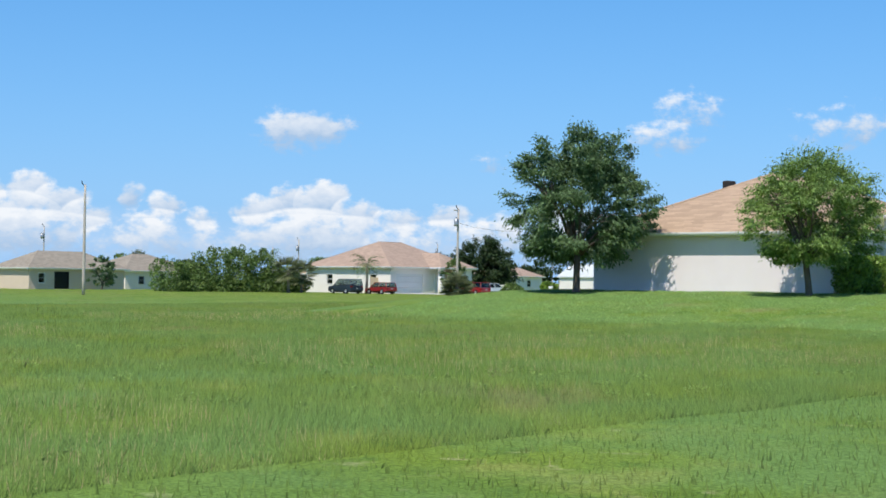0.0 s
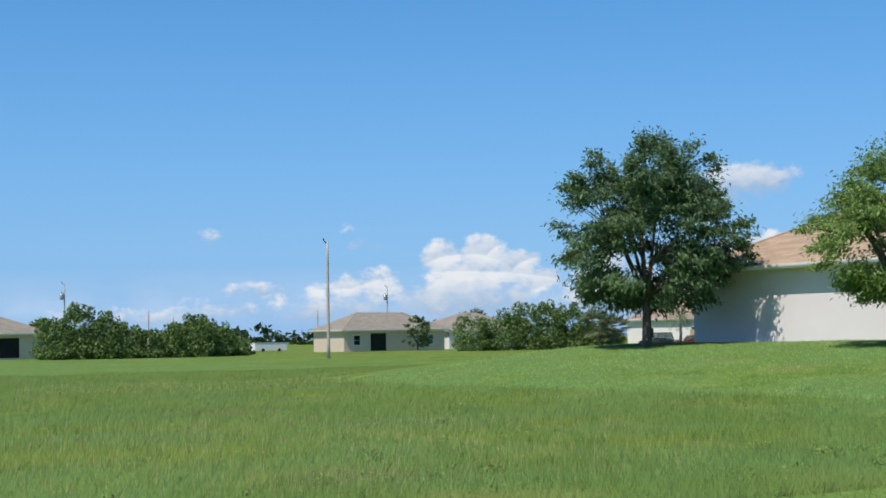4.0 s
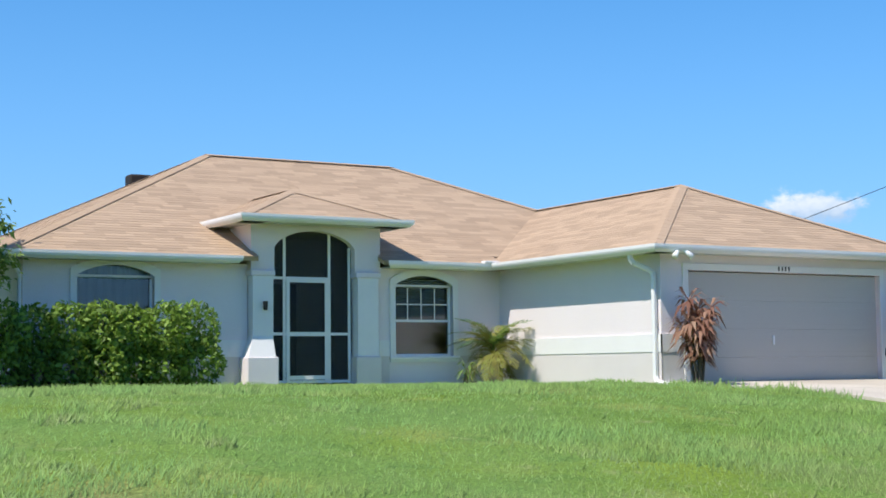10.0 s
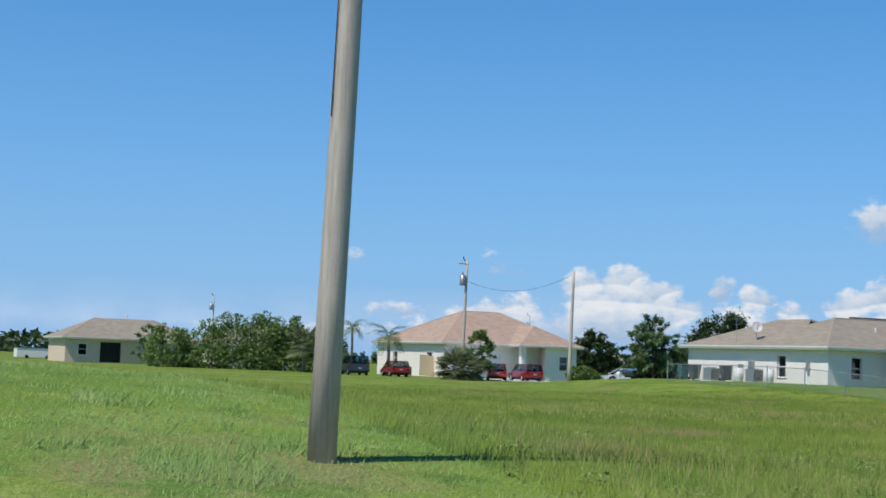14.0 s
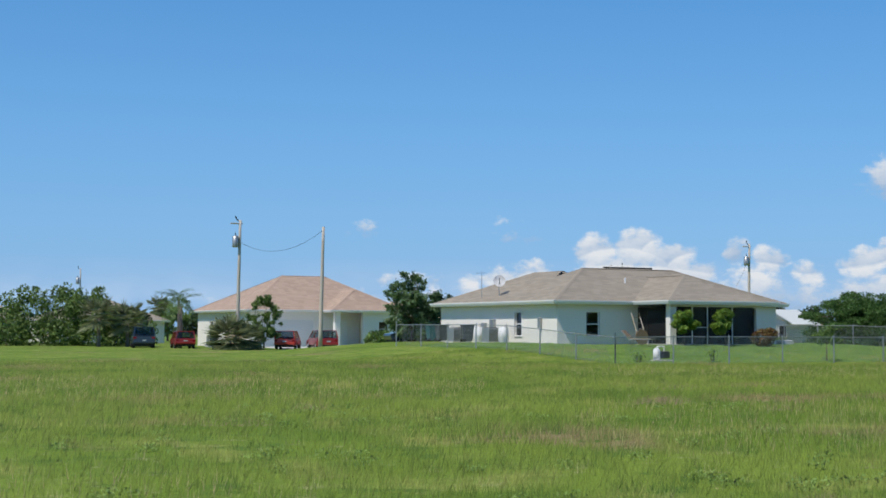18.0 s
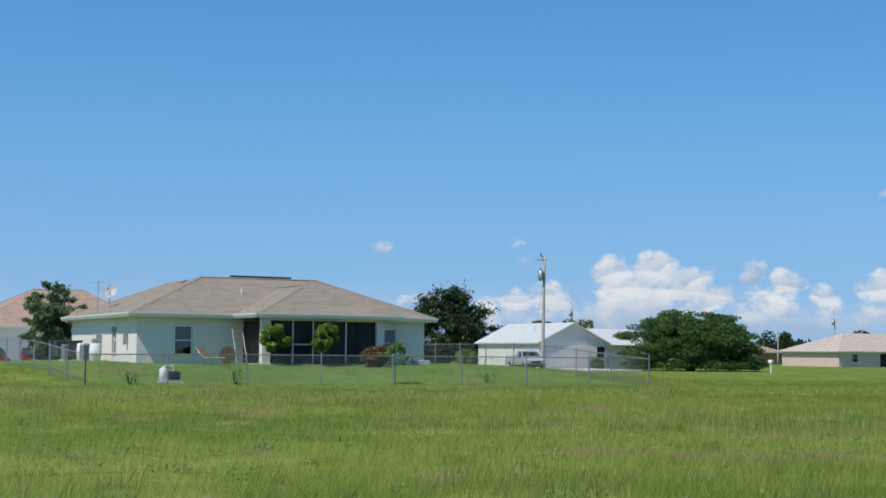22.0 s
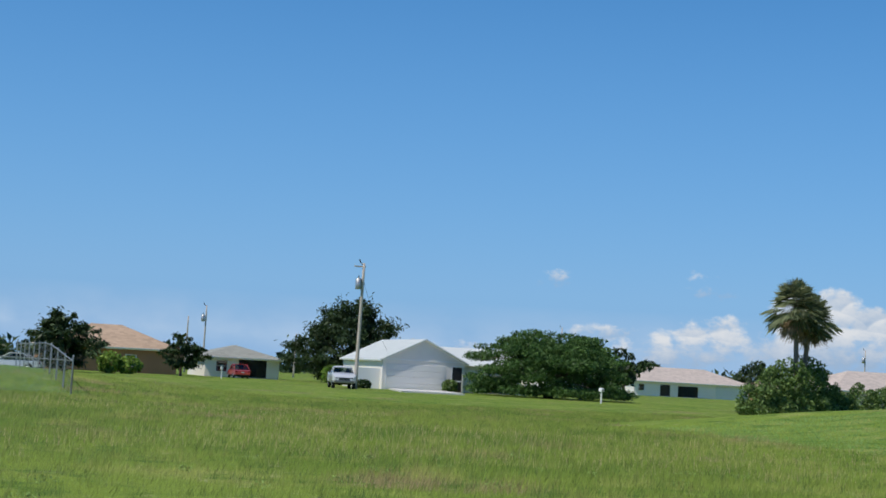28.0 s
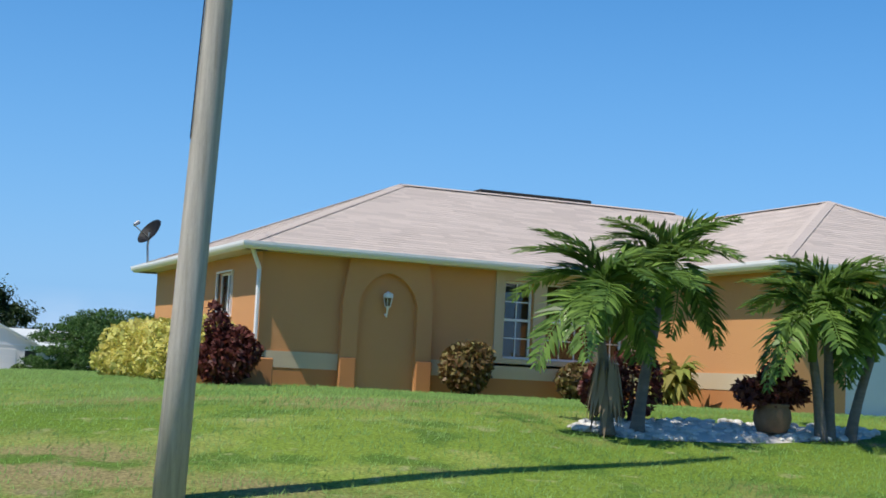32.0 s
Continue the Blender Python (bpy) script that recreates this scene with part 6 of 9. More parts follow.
def palm_head(t, head, n, length, mt, seed, low=-0.35, high=1.25, arch=0.9, leaflets=24, old=None, width=0.32, droop=0.5, blade=0.035, hang=1.0):
    """Fronds round a head, each one a part."""
    rnd = random.Random(seed)
    for k in range(n):
        V, F = frond(length * rnd.uniform(0.85, 1.1), arch * rnd.uniform(0.8, 1.15), rnd, leaflets, width, droop, blade, hang)
        el = low + (high - low) * ((k * 0.7549) % 1.0)
        m = Matrix.Translation(head) @ Matrix.Rotation(k * 2.399 + rnd.uniform(-0.2, 0.2), 4, "Z") @ Matrix.Rotation(-el, 4, "Y") @ Matrix.Rotation(rnd.uniform(-0.4, 0.4), 4, "X")
        ob = mesh_part("frond", fast_mesh("frond", V, F), old if old and el < low + 0.3 * (high - low) and k % 4 == 1 else mt, t)
        ob.matrix_basis = m


def palm_clump(label, x, y, stems, length, fronds, seed, old=None, scale=1.0, group=""):
    """A small clump of smooth-stemmed palms: stems are (dx, dy, lean x, lean y, height)."""
    z = ground(x, y) - 0.03
    t = thing("palm", label, "palm tree", x, y, z, 0, group)
    for i, (dx, dy, lx, ly, h) in enumerate(stems):
        bm = bmesh.new()
        pts = [Vector((dx + lx * u ** 1.4, dy + ly * u ** 1.4, h * u)) for u in (0, 0.08, 0.25, 0.45, 0.65, 0.85, 1.0)]
        tube(bm, pts, [0.11, 0.085, 0.07, 0.064, 0.06, 0.056, 0.05], 10)
        part("trunk", bm, PALM_BARK, t, "grey ringed palm stem", True)
        bm = bmesh.new()
        top = pts[-1]
        tube(bm, [top - Vector((0, 0, 0.1)), top + Vector((lx * 0.05, ly * 0.05, 0.25)), top + Vector((lx * 0.1, ly * 0.1, 0.5))], [0.06, 0.055, 0.03], 8)
        part("crownshaft", bm, LEAF_PALM, t, "smooth green crownshaft", True)
        palm_head(t, top + Vector((lx * 0.08, ly * 0.08, 0.42)), fronds, length, LEAF_PALM, seed + i, old=old, leaflets=30, width=0.36, droop=0.55, blade=0.07, low=-0.3, high=1.5, arch=1.1, hang=0.7)
    return t


def fan_palm(label, x, y, h, r, seed, name="palm", fans=34, trunk=0.16, lean=0.0, skirt=True, group="", mt=None, full=False):
    """A cabbage palm: bare trunk and a round head of fan leaves, with a dead skirt below."""
    rnd = random.Random(seed)
    z = ground(x, y) - 0.03
    t = thing(name, label, "palm tree", x, y, z, 0, group)
    if h > 0.6:
        bm = bmesh.new()
        tube(bm, [(0, 0, -0.1), (lean * 0.1, 0, h * 0.3), (lean * 0.5, 0, h * 0.7), (lean, 0, h)], [trunk * 1.25, trunk, trunk * 0.95, trunk * 0.85], 10)
        part("trunk", bm, PALM_BARK, t, smooth=True)
    V, F, DV, DF = [], [], [], []
    for k in range(fans):
        el = -0.7 + 2.1 * ((k * 0.7549) % 1.0) if not full else -1.35 + 2.75 * ((k * 0.7549) % 1.0)
        az = k * 2.399
        d = Vector((math.cos(az) * math.cos(el), math.sin(az) * math.cos(el), math.sin(el)))
        c = Vector((lean, 0, h)) + d * r * rnd.uniform(0.3, 0.5) * (2.0 if full and el < -0.3 else 1.0)
        sd = d.cross(Vector((0, 0, 1))).normalized()
        up = sd.cross(d)
        tgt = (DV, DF) if el < (-1.0 if full else -0.35) and skirt else (V, F)
        for b in range(13):
            a = -1.35 + 2.7 * b / 12
            dirn = (d * math.cos(a) + sd * math.sin(a) + up * 0.15).normalized()
            l = r * 0.62 * rnd.uniform(0.85, 1.1)
            tip = c + dirn * l - Vector((0, 0, l * 0.28))
            w = up * 0.02 * r + sd * 0.045 * r * math.cos(a) + d * 0.045 * r * math.sin(a)
            i = len(tgt[0])
            tgt[0].extend([tuple(c), tuple(c.lerp(tip, 0.55) + w), tuple(tip), tuple(c.lerp(tip, 0.55) - w)])
            tgt[1].append((i, i + 1, i + 2, i + 3))
    mesh_part("fan_crown", fast_mesh("fan_crown", V, F), mt or LEAF_SABAL, t, kind="stuff")
    if DV:
        mesh_part("dead_skirt", fast_mesh("dead_skirt", DV, DF), LEAF_DEAD, t, "brown hanging dead fronds", kind="stuff")
    return t


def cordyline(label, x, y, h, r, mt, seed, stems=5, leaves=16, name="ti_plant", width=0.09):
    """Upright canes with whorls of long strap leaves."""
    rnd = random.Random(seed)
    z = ground(x, y) - 0.03
    t = thing(name, label, "shrub", x, y, z)
    V, F = [], []
    for s in range(stems):
        a = s * 2.4
        q = r * rnd.uniform(0.2, 0.55)
        tip = Vector((math.cos(a) * q, math.sin(a) * q, h * rnd.uniform(0.55, 0.92)))
        bm = bmesh.new()
        tube(bm, [(tip.x * 0.25, tip.y * 0.25, 0), tip * 0.6, tip], [0.028, 0.024, 0.018], 6)
        part("cane", bm, BARK, t)
        for lv in range(3):
            c = tip * (1 - 0.24 * lv)
            for k in range(leaves):
                az, el = k * 2.399 + lv, -0.5 + 1.7 * ((k * 0.7549) % 1)
                d = Vector((math.cos(az) * math.cos(el), math.sin(az) * math.cos(el), math.sin(el)))
                l = r * rnd.uniform(0.7, 1.1) * (1 - 0.15 * lv)
                sd = d.cross(Vector((0, 0, 1))).normalized() * width * l * 1.6
                i = len(V)
                e = c + d * l - Vector((0, 0, l * 0.35))
                m = c + d * l * 0.55 + Vector((0, 0, l * 0.04))
                V += [tuple(c), tuple(m + sd), tuple(e), tuple(m - sd)]
                F.append((i, i + 1, i + 2, i + 3))
    mesh_part("leaves", fast_mesh("leaves", V, F), mt, t, kind="stuff")
    return t


def airy_tree(label, x, y, h, spread, bottom, mt, leaves, size, seed, shift=(0, 0), lean=(0, 0), trunk=0.13, fork=1.6, clumps=520, boughs=15, group=""):
    """A lawn tree with a loose crown: trunk, rising limbs with twigs, and sprays of small leaves with gaps between them."""
    rnd = random.Random(seed)
    r = np.random.RandomState(seed)
    t = thing("tree", label, "tree", x, y, ground(x, y) - 0.05, 0, group)
    prof = [(0.0, 0.5), (0.12, 0.85), (0.3, 1.0), (0.5, 0.96), (0.7, 0.8), (0.85, 0.58), (0.95, 0.36), (1.0, 0.2)]

    def width(v):
        for (a, p), (b, q) in zip(prof, prof[1:]):
            if v <= b:
                return p + (q - p) * (v - a) / (b - a)
        return prof[-1][1]

    C = []
    while len(C) < clumps:
        v = rnd.random()
        if rnd.random() > width(v):
            continue
        az, q = rnd.uniform(0, 2 * math.pi), rnd.random() ** 0.42
        lump = 0.9 + 0.42 * noise.noise(Vector((math.cos(az) * 1.7, math.sin(az) * 1.7, v * 4.2 + seed)))
        rad = spread * width(v) * min(lump, 1.1) * q
        c = Vector((shift[0] + math.cos(az) * rad, shift[1] + math.sin(az) * rad, bottom + (h - bottom) * v * (0.9 + 0.12 * lump)))
        if noise.noise(c * (2.6 / spread) + Vector((seed, 0, 0))) < -0.14:
            continue
        C.append((c, rnd.uniform(0.6, 1.25) * (0.8 if q > 0.9 else 1.0)))
    base = Vector((lean[0], lean[1], fork))
    bm = bmesh.new()
    tube(bm, [(0, 0, -0.1), (lean[0] * 0.05, lean[1] * 0.05, 0.12), (lean[0] * 0.45, lean[1] * 0.45, fork * 0.5), base], [trunk * 1.5, trunk * 1.08, trunk * 0.95, trunk * 0.85], 10)
    part("trunk", bm, BARK, t, smooth=True)
    heads = []
    for k in range(boughs):
        az, v = k * 2.399, 0.12 + 0.8 * ((k * 0.618) % 1.0)
        heads.append(Vector((shift[0] + math.cos(az) * spread * 0.62 * width(v), shift[1] + math.sin(az) * spread * 0.62 * width(v), bottom + (h - bottom) * v * 0.92)))
    for head in heads:
        bm = bmesh.new()
        low = base - Vector((0, 0, rnd.uniform(0, 0.25)))
        mid = low.lerp(head, 0.45) + Vector((0, 0, 0.12 * (head - low).length)) + Vector((rnd.uniform(-0.15, 0.15), rnd.uniform(-0.15, 0.15), 0))
        tube(bm, [low, low.lerp(mid, 0.6), mid, mid.lerp(head, 0.6), head], [trunk * 0.55, trunk * 0.42, trunk * 0.32, trunk * 0.2, trunk * 0.07], 6)
        for c, _ in sorted(C, key=lambda cc: (cc[0] - head).length)[:9]:
            tube(bm, [mid.lerp(head, rnd.uniform(0.1, 0.9)), (mid.lerp(head, 0.7) + c) / 2 + Vector((0, 0, 0.06)), c], [trunk * 0.14, trunk * 0.09, trunk * 0.03], 4)
        part("limb", bm, BARK, t, smooth=True)
    P = np.array([tuple(c) for c, _ in C])
    S = np.array([q for _, q in C])
    out = P - np.array([shift[0], shift[1], bottom + (h - bottom) * 0.35])
    out[:, 2] *= 0.6
    out /= np.linalg.norm(out, axis=1)[:, None]
    k = r.randint(0, len(C), leaves)
    g = r.normal(size=(leaves, 3)) * np.array([0.065, 0.065, 0.037]) * spread * S[k][:, None]
    g += out[k] * (r.normal(size=leaves) * 0.055 * spread * S[k])[:, None]
    c = P[k] + g
    ax = out[k] * 0.8 + r.normal(size=(leaves, 3)) * 0.65 + np.array([0, 0, -0.35])
    ax /= np.linalg.norm(ax, axis=1)[:, None]
    sd = np.cross(ax, r.normal(size=(leaves, 3)) * 0.45 + np.array([0, 0, 1.0]))
    sd /= np.linalg.norm(sd, axis=1)[:, None] + 1e-9
    nn = np.cross(sd, ax)
    w = (size * r.uniform(0.65, 1.4, leaves))[:, None]
    V = np.stack([c - ax * w * 0.5, c + sd * w * 0.19 + nn * w * 0.07, c + ax * w * 0.5 - np.array([0, 0, 0.1]) * w, c - sd * w * 0.19 + nn * w * 0.07], 1).reshape(-1, 3)
    mesh_part("crown", fast_mesh("crown", V, np.arange(leaves * 4).reshape(-1, 4)), mt, t, kind="stuff")
    return t


# trees beside the grey house
airy_tree("dark green feathery-leaved tree with slender trunk on the lawn", -0.72, 27.75, 6.78, 3.1, 1.3, LEAF_LAWN_DARK, 44000, 0.17, 31, shift=(0.25, 0.0), lean=(0.05, 0), trunk=0.15, fork=1.7, clumps=400)
airy_tree("fresh green feathery-leaved tree with leaning trunk on the lawn", -0.6, 17.3, 5.4, 2.75, 1.3, LEAF, 34000, 0.14, 32, shift=(0.08, 0.0), lean=(-0.28, 0.05), trunk=0.12, fork=1.55, clumps=430)
shrub("hedge", "clipped glossy green hedge under the window", 3.45, 16.75, hedge_blobs(4.05, 1.2, 1.5, 5), LEAF_HEDGE, 14000, 0.12, 21, "hedge", stems=10)
cordyline("copper-red strap-leaved plant beside the garage door", 13.0, 11.85, 1.72, 0.47, LEAF_TI, 31, 9, 22, width=0.055)
cordyline("dark red strap-leaved plant at the garage corner", 18.62, 11.95, 1.85, 0.42, LEAF_RED, 32)


def pygmy_palm(x, y):
    t = thing("palm", "small yellowing feather palm against the wall", "palm tree", x, y, ground(x, y) - 0.03)
    bm = bmesh.new()
    tube(bm, [(0, 0, -0.05), (0, 0, 0.3), (0, 0, 0.6)], [0.12, 0.11, 0.09], 9)
    part("trunk", bm, PALM_BARK, t)
    palm_head(t, Vector((0, 0, 0.62)), 32, 0.95, LEAF_STRAW, 7, low=-0.5, high=1.4, arch=0.9, leaflets=24, width=0.24)
    palm_head(t, Vector((0, 0, 0.68)), 12, 0.95, LEAF_PALM, 8, low=0.5, high=1.4, arch=0.8, leaflets=22, width=0.24)


pygmy_palm(12.02, 17.1)
cordyline("small spiky green plant beside the yellowing palm", 11.3, 17.15, 0.45, 0.4, LEAF_BUSH, 35, 1, 9, "agave", 0.05)

# plants round the ochre house
shrub("hedge", "bright yellow variegated hedge along the ochre wall", 125.4, 20.8, hedge_blobs(7.0, 1.5, 1.18, 6, "y"), LEAF_YELLOW, 12000, 0.15, 22, "hedge", stems=12)
shrub("bush", "dark red leafy shrub at the house corner", 125.3, 15.75, [(0, 0, 0.45, 0.55, 0.5, 0.42), (0.1, 0, 0.75, 0.42, 0.38, 0.32), (-0.15, 0, 1.0, 0.22, 0.22, 0.28), (-0.22, 0, 1.25, 0.12, 0.12, 0.2), (0.38, 0.1, 0.6, 0.3, 0.3, 0.25)], LEAF_RED, 2300, 0.13, 33)
shrub("bush", "round copper and green croton bush by the wall", 130.15, 16.6, [(0, 0, 0.55, 0.5, 0.5, 0.5), (0.2, 0, 0.75, 0.35, 0.35, 0.3)], LEAF_COPPER, 1800, 0.13, 23)
shrub("bush", "low copper croton bush beneath the windows", 132.6, 16.7, [(0, 0, 0.4, 0.45, 0.4, 0.38)], LEAF_COPPER, 1300, 0.13, 24)
palm_clump("clump of dark feather palms in a stone bed", 127.5, 6.4, [(-0.2, -0.12, -0.14, 0.0, 1.16), (0.34, 0.12, 0.3, 0.08, 1.54)], 1.06, 20, 51, LEAF_STRAW, group="front garden palms")
palm_clump("clump of feather palms with yellowing fronds", 130.5, 6.25, [(-0.2, 0, -0.16, 0, 1.1), (0.0, 0.1, 0.02, 0.1, 1.35), (0.28, 0.05, 0.36, 0.05, 1.15)], 1.02, 15, 57, LEAF_STRAW, group="front garden palms")
shrub("bush", "dark red shrub behind the palms", 128.25, 7.35, [(0, 0, 0.5, 0.4, 0.34, 0.45), (-0.35, 0.1, 0.4, 0.3, 0.3, 0.35)], LEAF_RED, 1500, 0.1, 25)
cordyline("yellow-green strap-leaved clump near the entry", 133.3, 14.6, 0.75, 0.6, LEAF_STRAW, 34, 6, 20, "bush")


def dead_fronds():
    V, F = [], []
    rnd = random.Random(4)
    for k in range(26):
        a = k * 0.6
        p = Vector((0.11 * math.cos(a), 0.11 * math.sin(a), rnd.uniform(0.75, 0.98)))
        q = p + Vector((0.12 * math.cos(a), 0.12 * math.sin(a), -rnd.uniform(0.55, 0.9)))
        sd = Vector((-math.sin(a), math.cos(a), 0)) * 0.04
        i = len(V)
        V += [tuple(p), tuple(p.lerp(q, 0.5) + sd), tuple(q), tuple(p.lerp(q, 0.5) - sd)]
        F.append((i, i + 1, i + 2, i + 3))
    t = thing("dead_fronds", "dry brown fronds hanging from a palm stem", "frond", 127.25, 6.26, ground(127.25, 6.26) - 0.02)
    for k in range(26):
        mesh_part("frond", fast_mesh("frond", V[4 * k:4 * k + 4], [(0, 1, 2, 3)]), LEAF_DEAD, t)


dead_fronds()


def stone_mesh(seed, r, flat=0.55):
    bm = bmesh.new()
    bmesh.ops.create_icosphere(bm, subdivisions=1, radius=r)
    for v in bm.verts:
        v.co *= 1 + 0.35 * noise.noise(v.co * 2.3 / r + Vector((seed * 7.1, 0, 0)))
        v.co.z *= flat
    me = bpy.data.meshes.new("stone")
    bm.to_mesh(me)
    bm.free()
    me.materials.append(ROCK_WHITE)
    return me


def stone_bed():
    """Gravel that follows the bank, with loose stones on it."""
    rnd = random.Random(9)
    lie = lambda x, y: float(land_at(np.array([x]), np.array([y]))[0])
    bed = thing("stone_bed", "bed of white landscape stones round the palms", "stone bed", 129.3, 6.75, lie(129.3, 6.75))
    WORLD.add(bed.name)
    at = lambda u, v: (129.4 + 2.35 * u, 6.85 + 0.22 * u + 0.8 * v)
    kinds = [stone_mesh(k, 0.11) for k in range(6)]
    for k in range(330):
        u, v = rnd.uniform(-1, 1), rnd.uniform(-1, 1)
        if u * u + v * v > 1:
            continue
        x, y = at(u, v)
        place("stone", kinds[k % 6], bed, Matrix.Translation((x, y, lie(x, y) + 0.03)) @ Matrix.Rotation(rnd.uniform(0, 6), 4, "Z") @ Matrix.Scale(rnd.uniform(0.3, 0.9), 4))
    bm = bmesh.new()
    rings = []
    for q in (0.02, 0.25, 0.5, 0.75, 1.0):
        ring = []
        for a in np.linspace(0, 2 * math.pi, 33)[:-1]:
            w = q * (1 + 0.07 * math.sin(3 * a + 1) + 0.05 * math.sin(7 * a))
            x, y = at(w * math.cos(a), w * math.sin(a))
            ring.append(bm.verts.new((x, y, lie(x, y) + (0.03 if q < 0.9 else 0.005))))
        rings.append(ring)
    for a, b in zip(rings, rings[1:]):
        for i in range(32):
            bm.faces.new((a[i], b[i], b[(i + 1) % 32], a[(i + 1) % 32]))
    bm.faces.new(rings[0])
    bmesh.ops.recalc_face_normals(bm, faces=bm.faces)
    part("gravel", bm, ROCK_WHITE, bed, smooth=True)


stone_bed()


def clay_pot(x, y):
    t = thing("planter", "broad brown clay pot with dark red foliage on the stone bed", "planter", x, y, ground(x, y) + 0.05)
    bm = bmesh.new()
    prof = [(0.22, 0), (0.27, 0.1), (0.3, 0.22), (0.28, 0.34), (0.24, 0.39), (0.26, 0.41), (0.26, 0.44), (0.21, 0.44), (0.2, 0.38)]
    rings = [[bm.verts.new((r * math.cos(a), r * math.sin(a), z)) for a in np.linspace(0, 2 * math.pi, 17)[:-1]] for r, z in prof]
    for a, b in zip(rings, rings[1:]):
        for i in range(16):
            bm.faces.new((a[i], a[(i + 1) % 16], b[(i + 1) % 16], b[i]))
    bm.faces.new(rings[0][::-1])
    bm.faces.new(rings[-1])
    bm.transform(Matrix.Scale(0.8, 4))
    part("pot", bm, STONE_BROWN, t, smooth=True)
    V, F = leaf_cloud([(0, 0, 0.52, 0.32, 0.3, 0.2), (-0.28, 0, 0.48, 0.26, 0.25, 0.2), (0.28, 0.05, 0.5, 0.28, 0.25, 0.2), (0.05, 0, 0.7, 0.24, 0.2, 0.18)], 1300, 0.13, 26, 0.45, 0.1, 0.3)
    mesh_part("foliage", fast_mesh("foliage", V, F), LEAF_RED, t, kind="stuff")


clay_pot(129.75, 6.5)

# plants round the white house
for px, py, sd in ((83.75, 55.35, 61), (86.2, 55.1, 62)):
    tree("shrub_tree", "light green potted-size shrub tree before the screened porch", px, py, 2.05, 0.78, 0.65, LEAF_HEDGE, 2200, 0.22, sd, trunk=0.04, blobs=12, category="shrub", group="porch shrubs")
shrub("bush", "reddish-brown bush in front of the porch", 88.3, 54.6, [(0, 0, 0.5, 0.7, 0.5, 0.5), (0.5, 0, 0.7, 0.4, 0.4, 0.35)], LEAF_COPPER, 1500, 0.16, 63)
tree("sapling", "thin half-bare sapling inside the fence", 85.9, 46.9, 1.75, 0.75, 0.7, LEAF_BUSH, 420, 0.16, 64, trunk=0.025, blobs=14, category="sapling")
airy_tree("dark green young oak beside the white house", 78.3, 77.0, 4.5, 2.15, 0.3, LEAF_LAWN_DARK, 9000, 0.26, 65, trunk=0.1, fork=0.9, clumps=190, boughs=9)
shrub("bush", "green bush beside the far driveway", 85.7, 97.5, [(-0.6, 0, 0.7, 1.0, 0.8, 0.75), (0.7, 0, 0.6, 0.9, 0.8, 0.6), (0, 0, 1.0, 0.7, 0.6, 0.5)], LEAF_BUSH, 1500, 0.32, 66)
for k, (px, py, hgt) in enumerate(((74.9, 46.6, 0.6), (79.1, 46.8, 0.75), (90.5, 47.5, 0.55))):
    cordyline("young broad-leaved plant along the fence", px, py, hgt, 0.35, LEAF_HEDGE, 70 + k, 2, 8, "seedling")

# the overgrown thicket and the palms near the terracotta-roofed house
shrub("thicket", "overgrown thicket of vines and low palms", 66.5, 123, [(-8.5, 3, 1.8, 2.2, 2, 1.7), (-5, 2, 2.2, 2.4, 2, 2.0), (-2.5, 1, 2.5, 2.4, 2, 2.1), (0, 0, 2.7, 2.4, 2, 2.3), (2.5, -1, 2.5, 2.2, 2, 2.1), (4.5, -2, 1.7, 2.0, 2, 1.7), (6.0, -3, 1.2, 1.4, 1.6, 1.2), (1, 2, 3.6, 1.7, 1.6, 1.2), (-6.3, 2.5, 0.9, 1.3, 1.4, 0.9)], LEAF_BUSH, 20000, 0.3, 81, "thicket", stems=16)
fan_palm("low bushy palm within the thicket", 70.6, 117.0, 2.2, 2.2, 82, skirt=False)
fan_palm("low bushy palm within the thicket", 68.0, 116.5, 2.6, 2.2, 83, skirt=False)
fan_palm("low spreading saw palmetto by the pole", 72.2, 94.7, 0.9, 2.1, 84, "palmetto", fans=60, skirt=False)
fan_palm("low spreading saw palmetto by the pole", 73.9, 95.7, 0.75, 1.7, 85, "palmetto", fans=44, skirt=False)
airy_tree("small airy tree beside the parked red cars", 76.1, 98.3, 4.3, 1.5, 0.5, LEAF_BUSH, 3800, 0.26, 86, trunk=0.06, fork=0.8, clumps=110, boughs=8)


def feather_palm(label, x, y, h, length, seed, n=16):
    t = thing("palm", label, "palm tree", x, y, ground(x, y) - 0.03)
    bm = bmesh.new()
    tube(bm, [(0, 0, -0.1), (0.1, 0, h * 0.5), (0.05, 0, h)], [0.2, 0.14, 0.12], 9)
    part("trunk", bm, PALM_BARK, t, smooth=True)
    palm_head(t, Vector((0.05, 0, h)), n, length, LEAF_DARK, seed, leaflets=16, width=0.3)


feather_palm("dark feather palm beside the thicket", 72.6, 108.5, 3.4, 2.2, 87)
feather_palm("distant slender feather palm", 79.5, 132, 4.6, 1.9, 88)
fan_palm("distant cabbage palm over the roofs", 88.5, 170, 4.2, 1.9, 89, skirt=False)
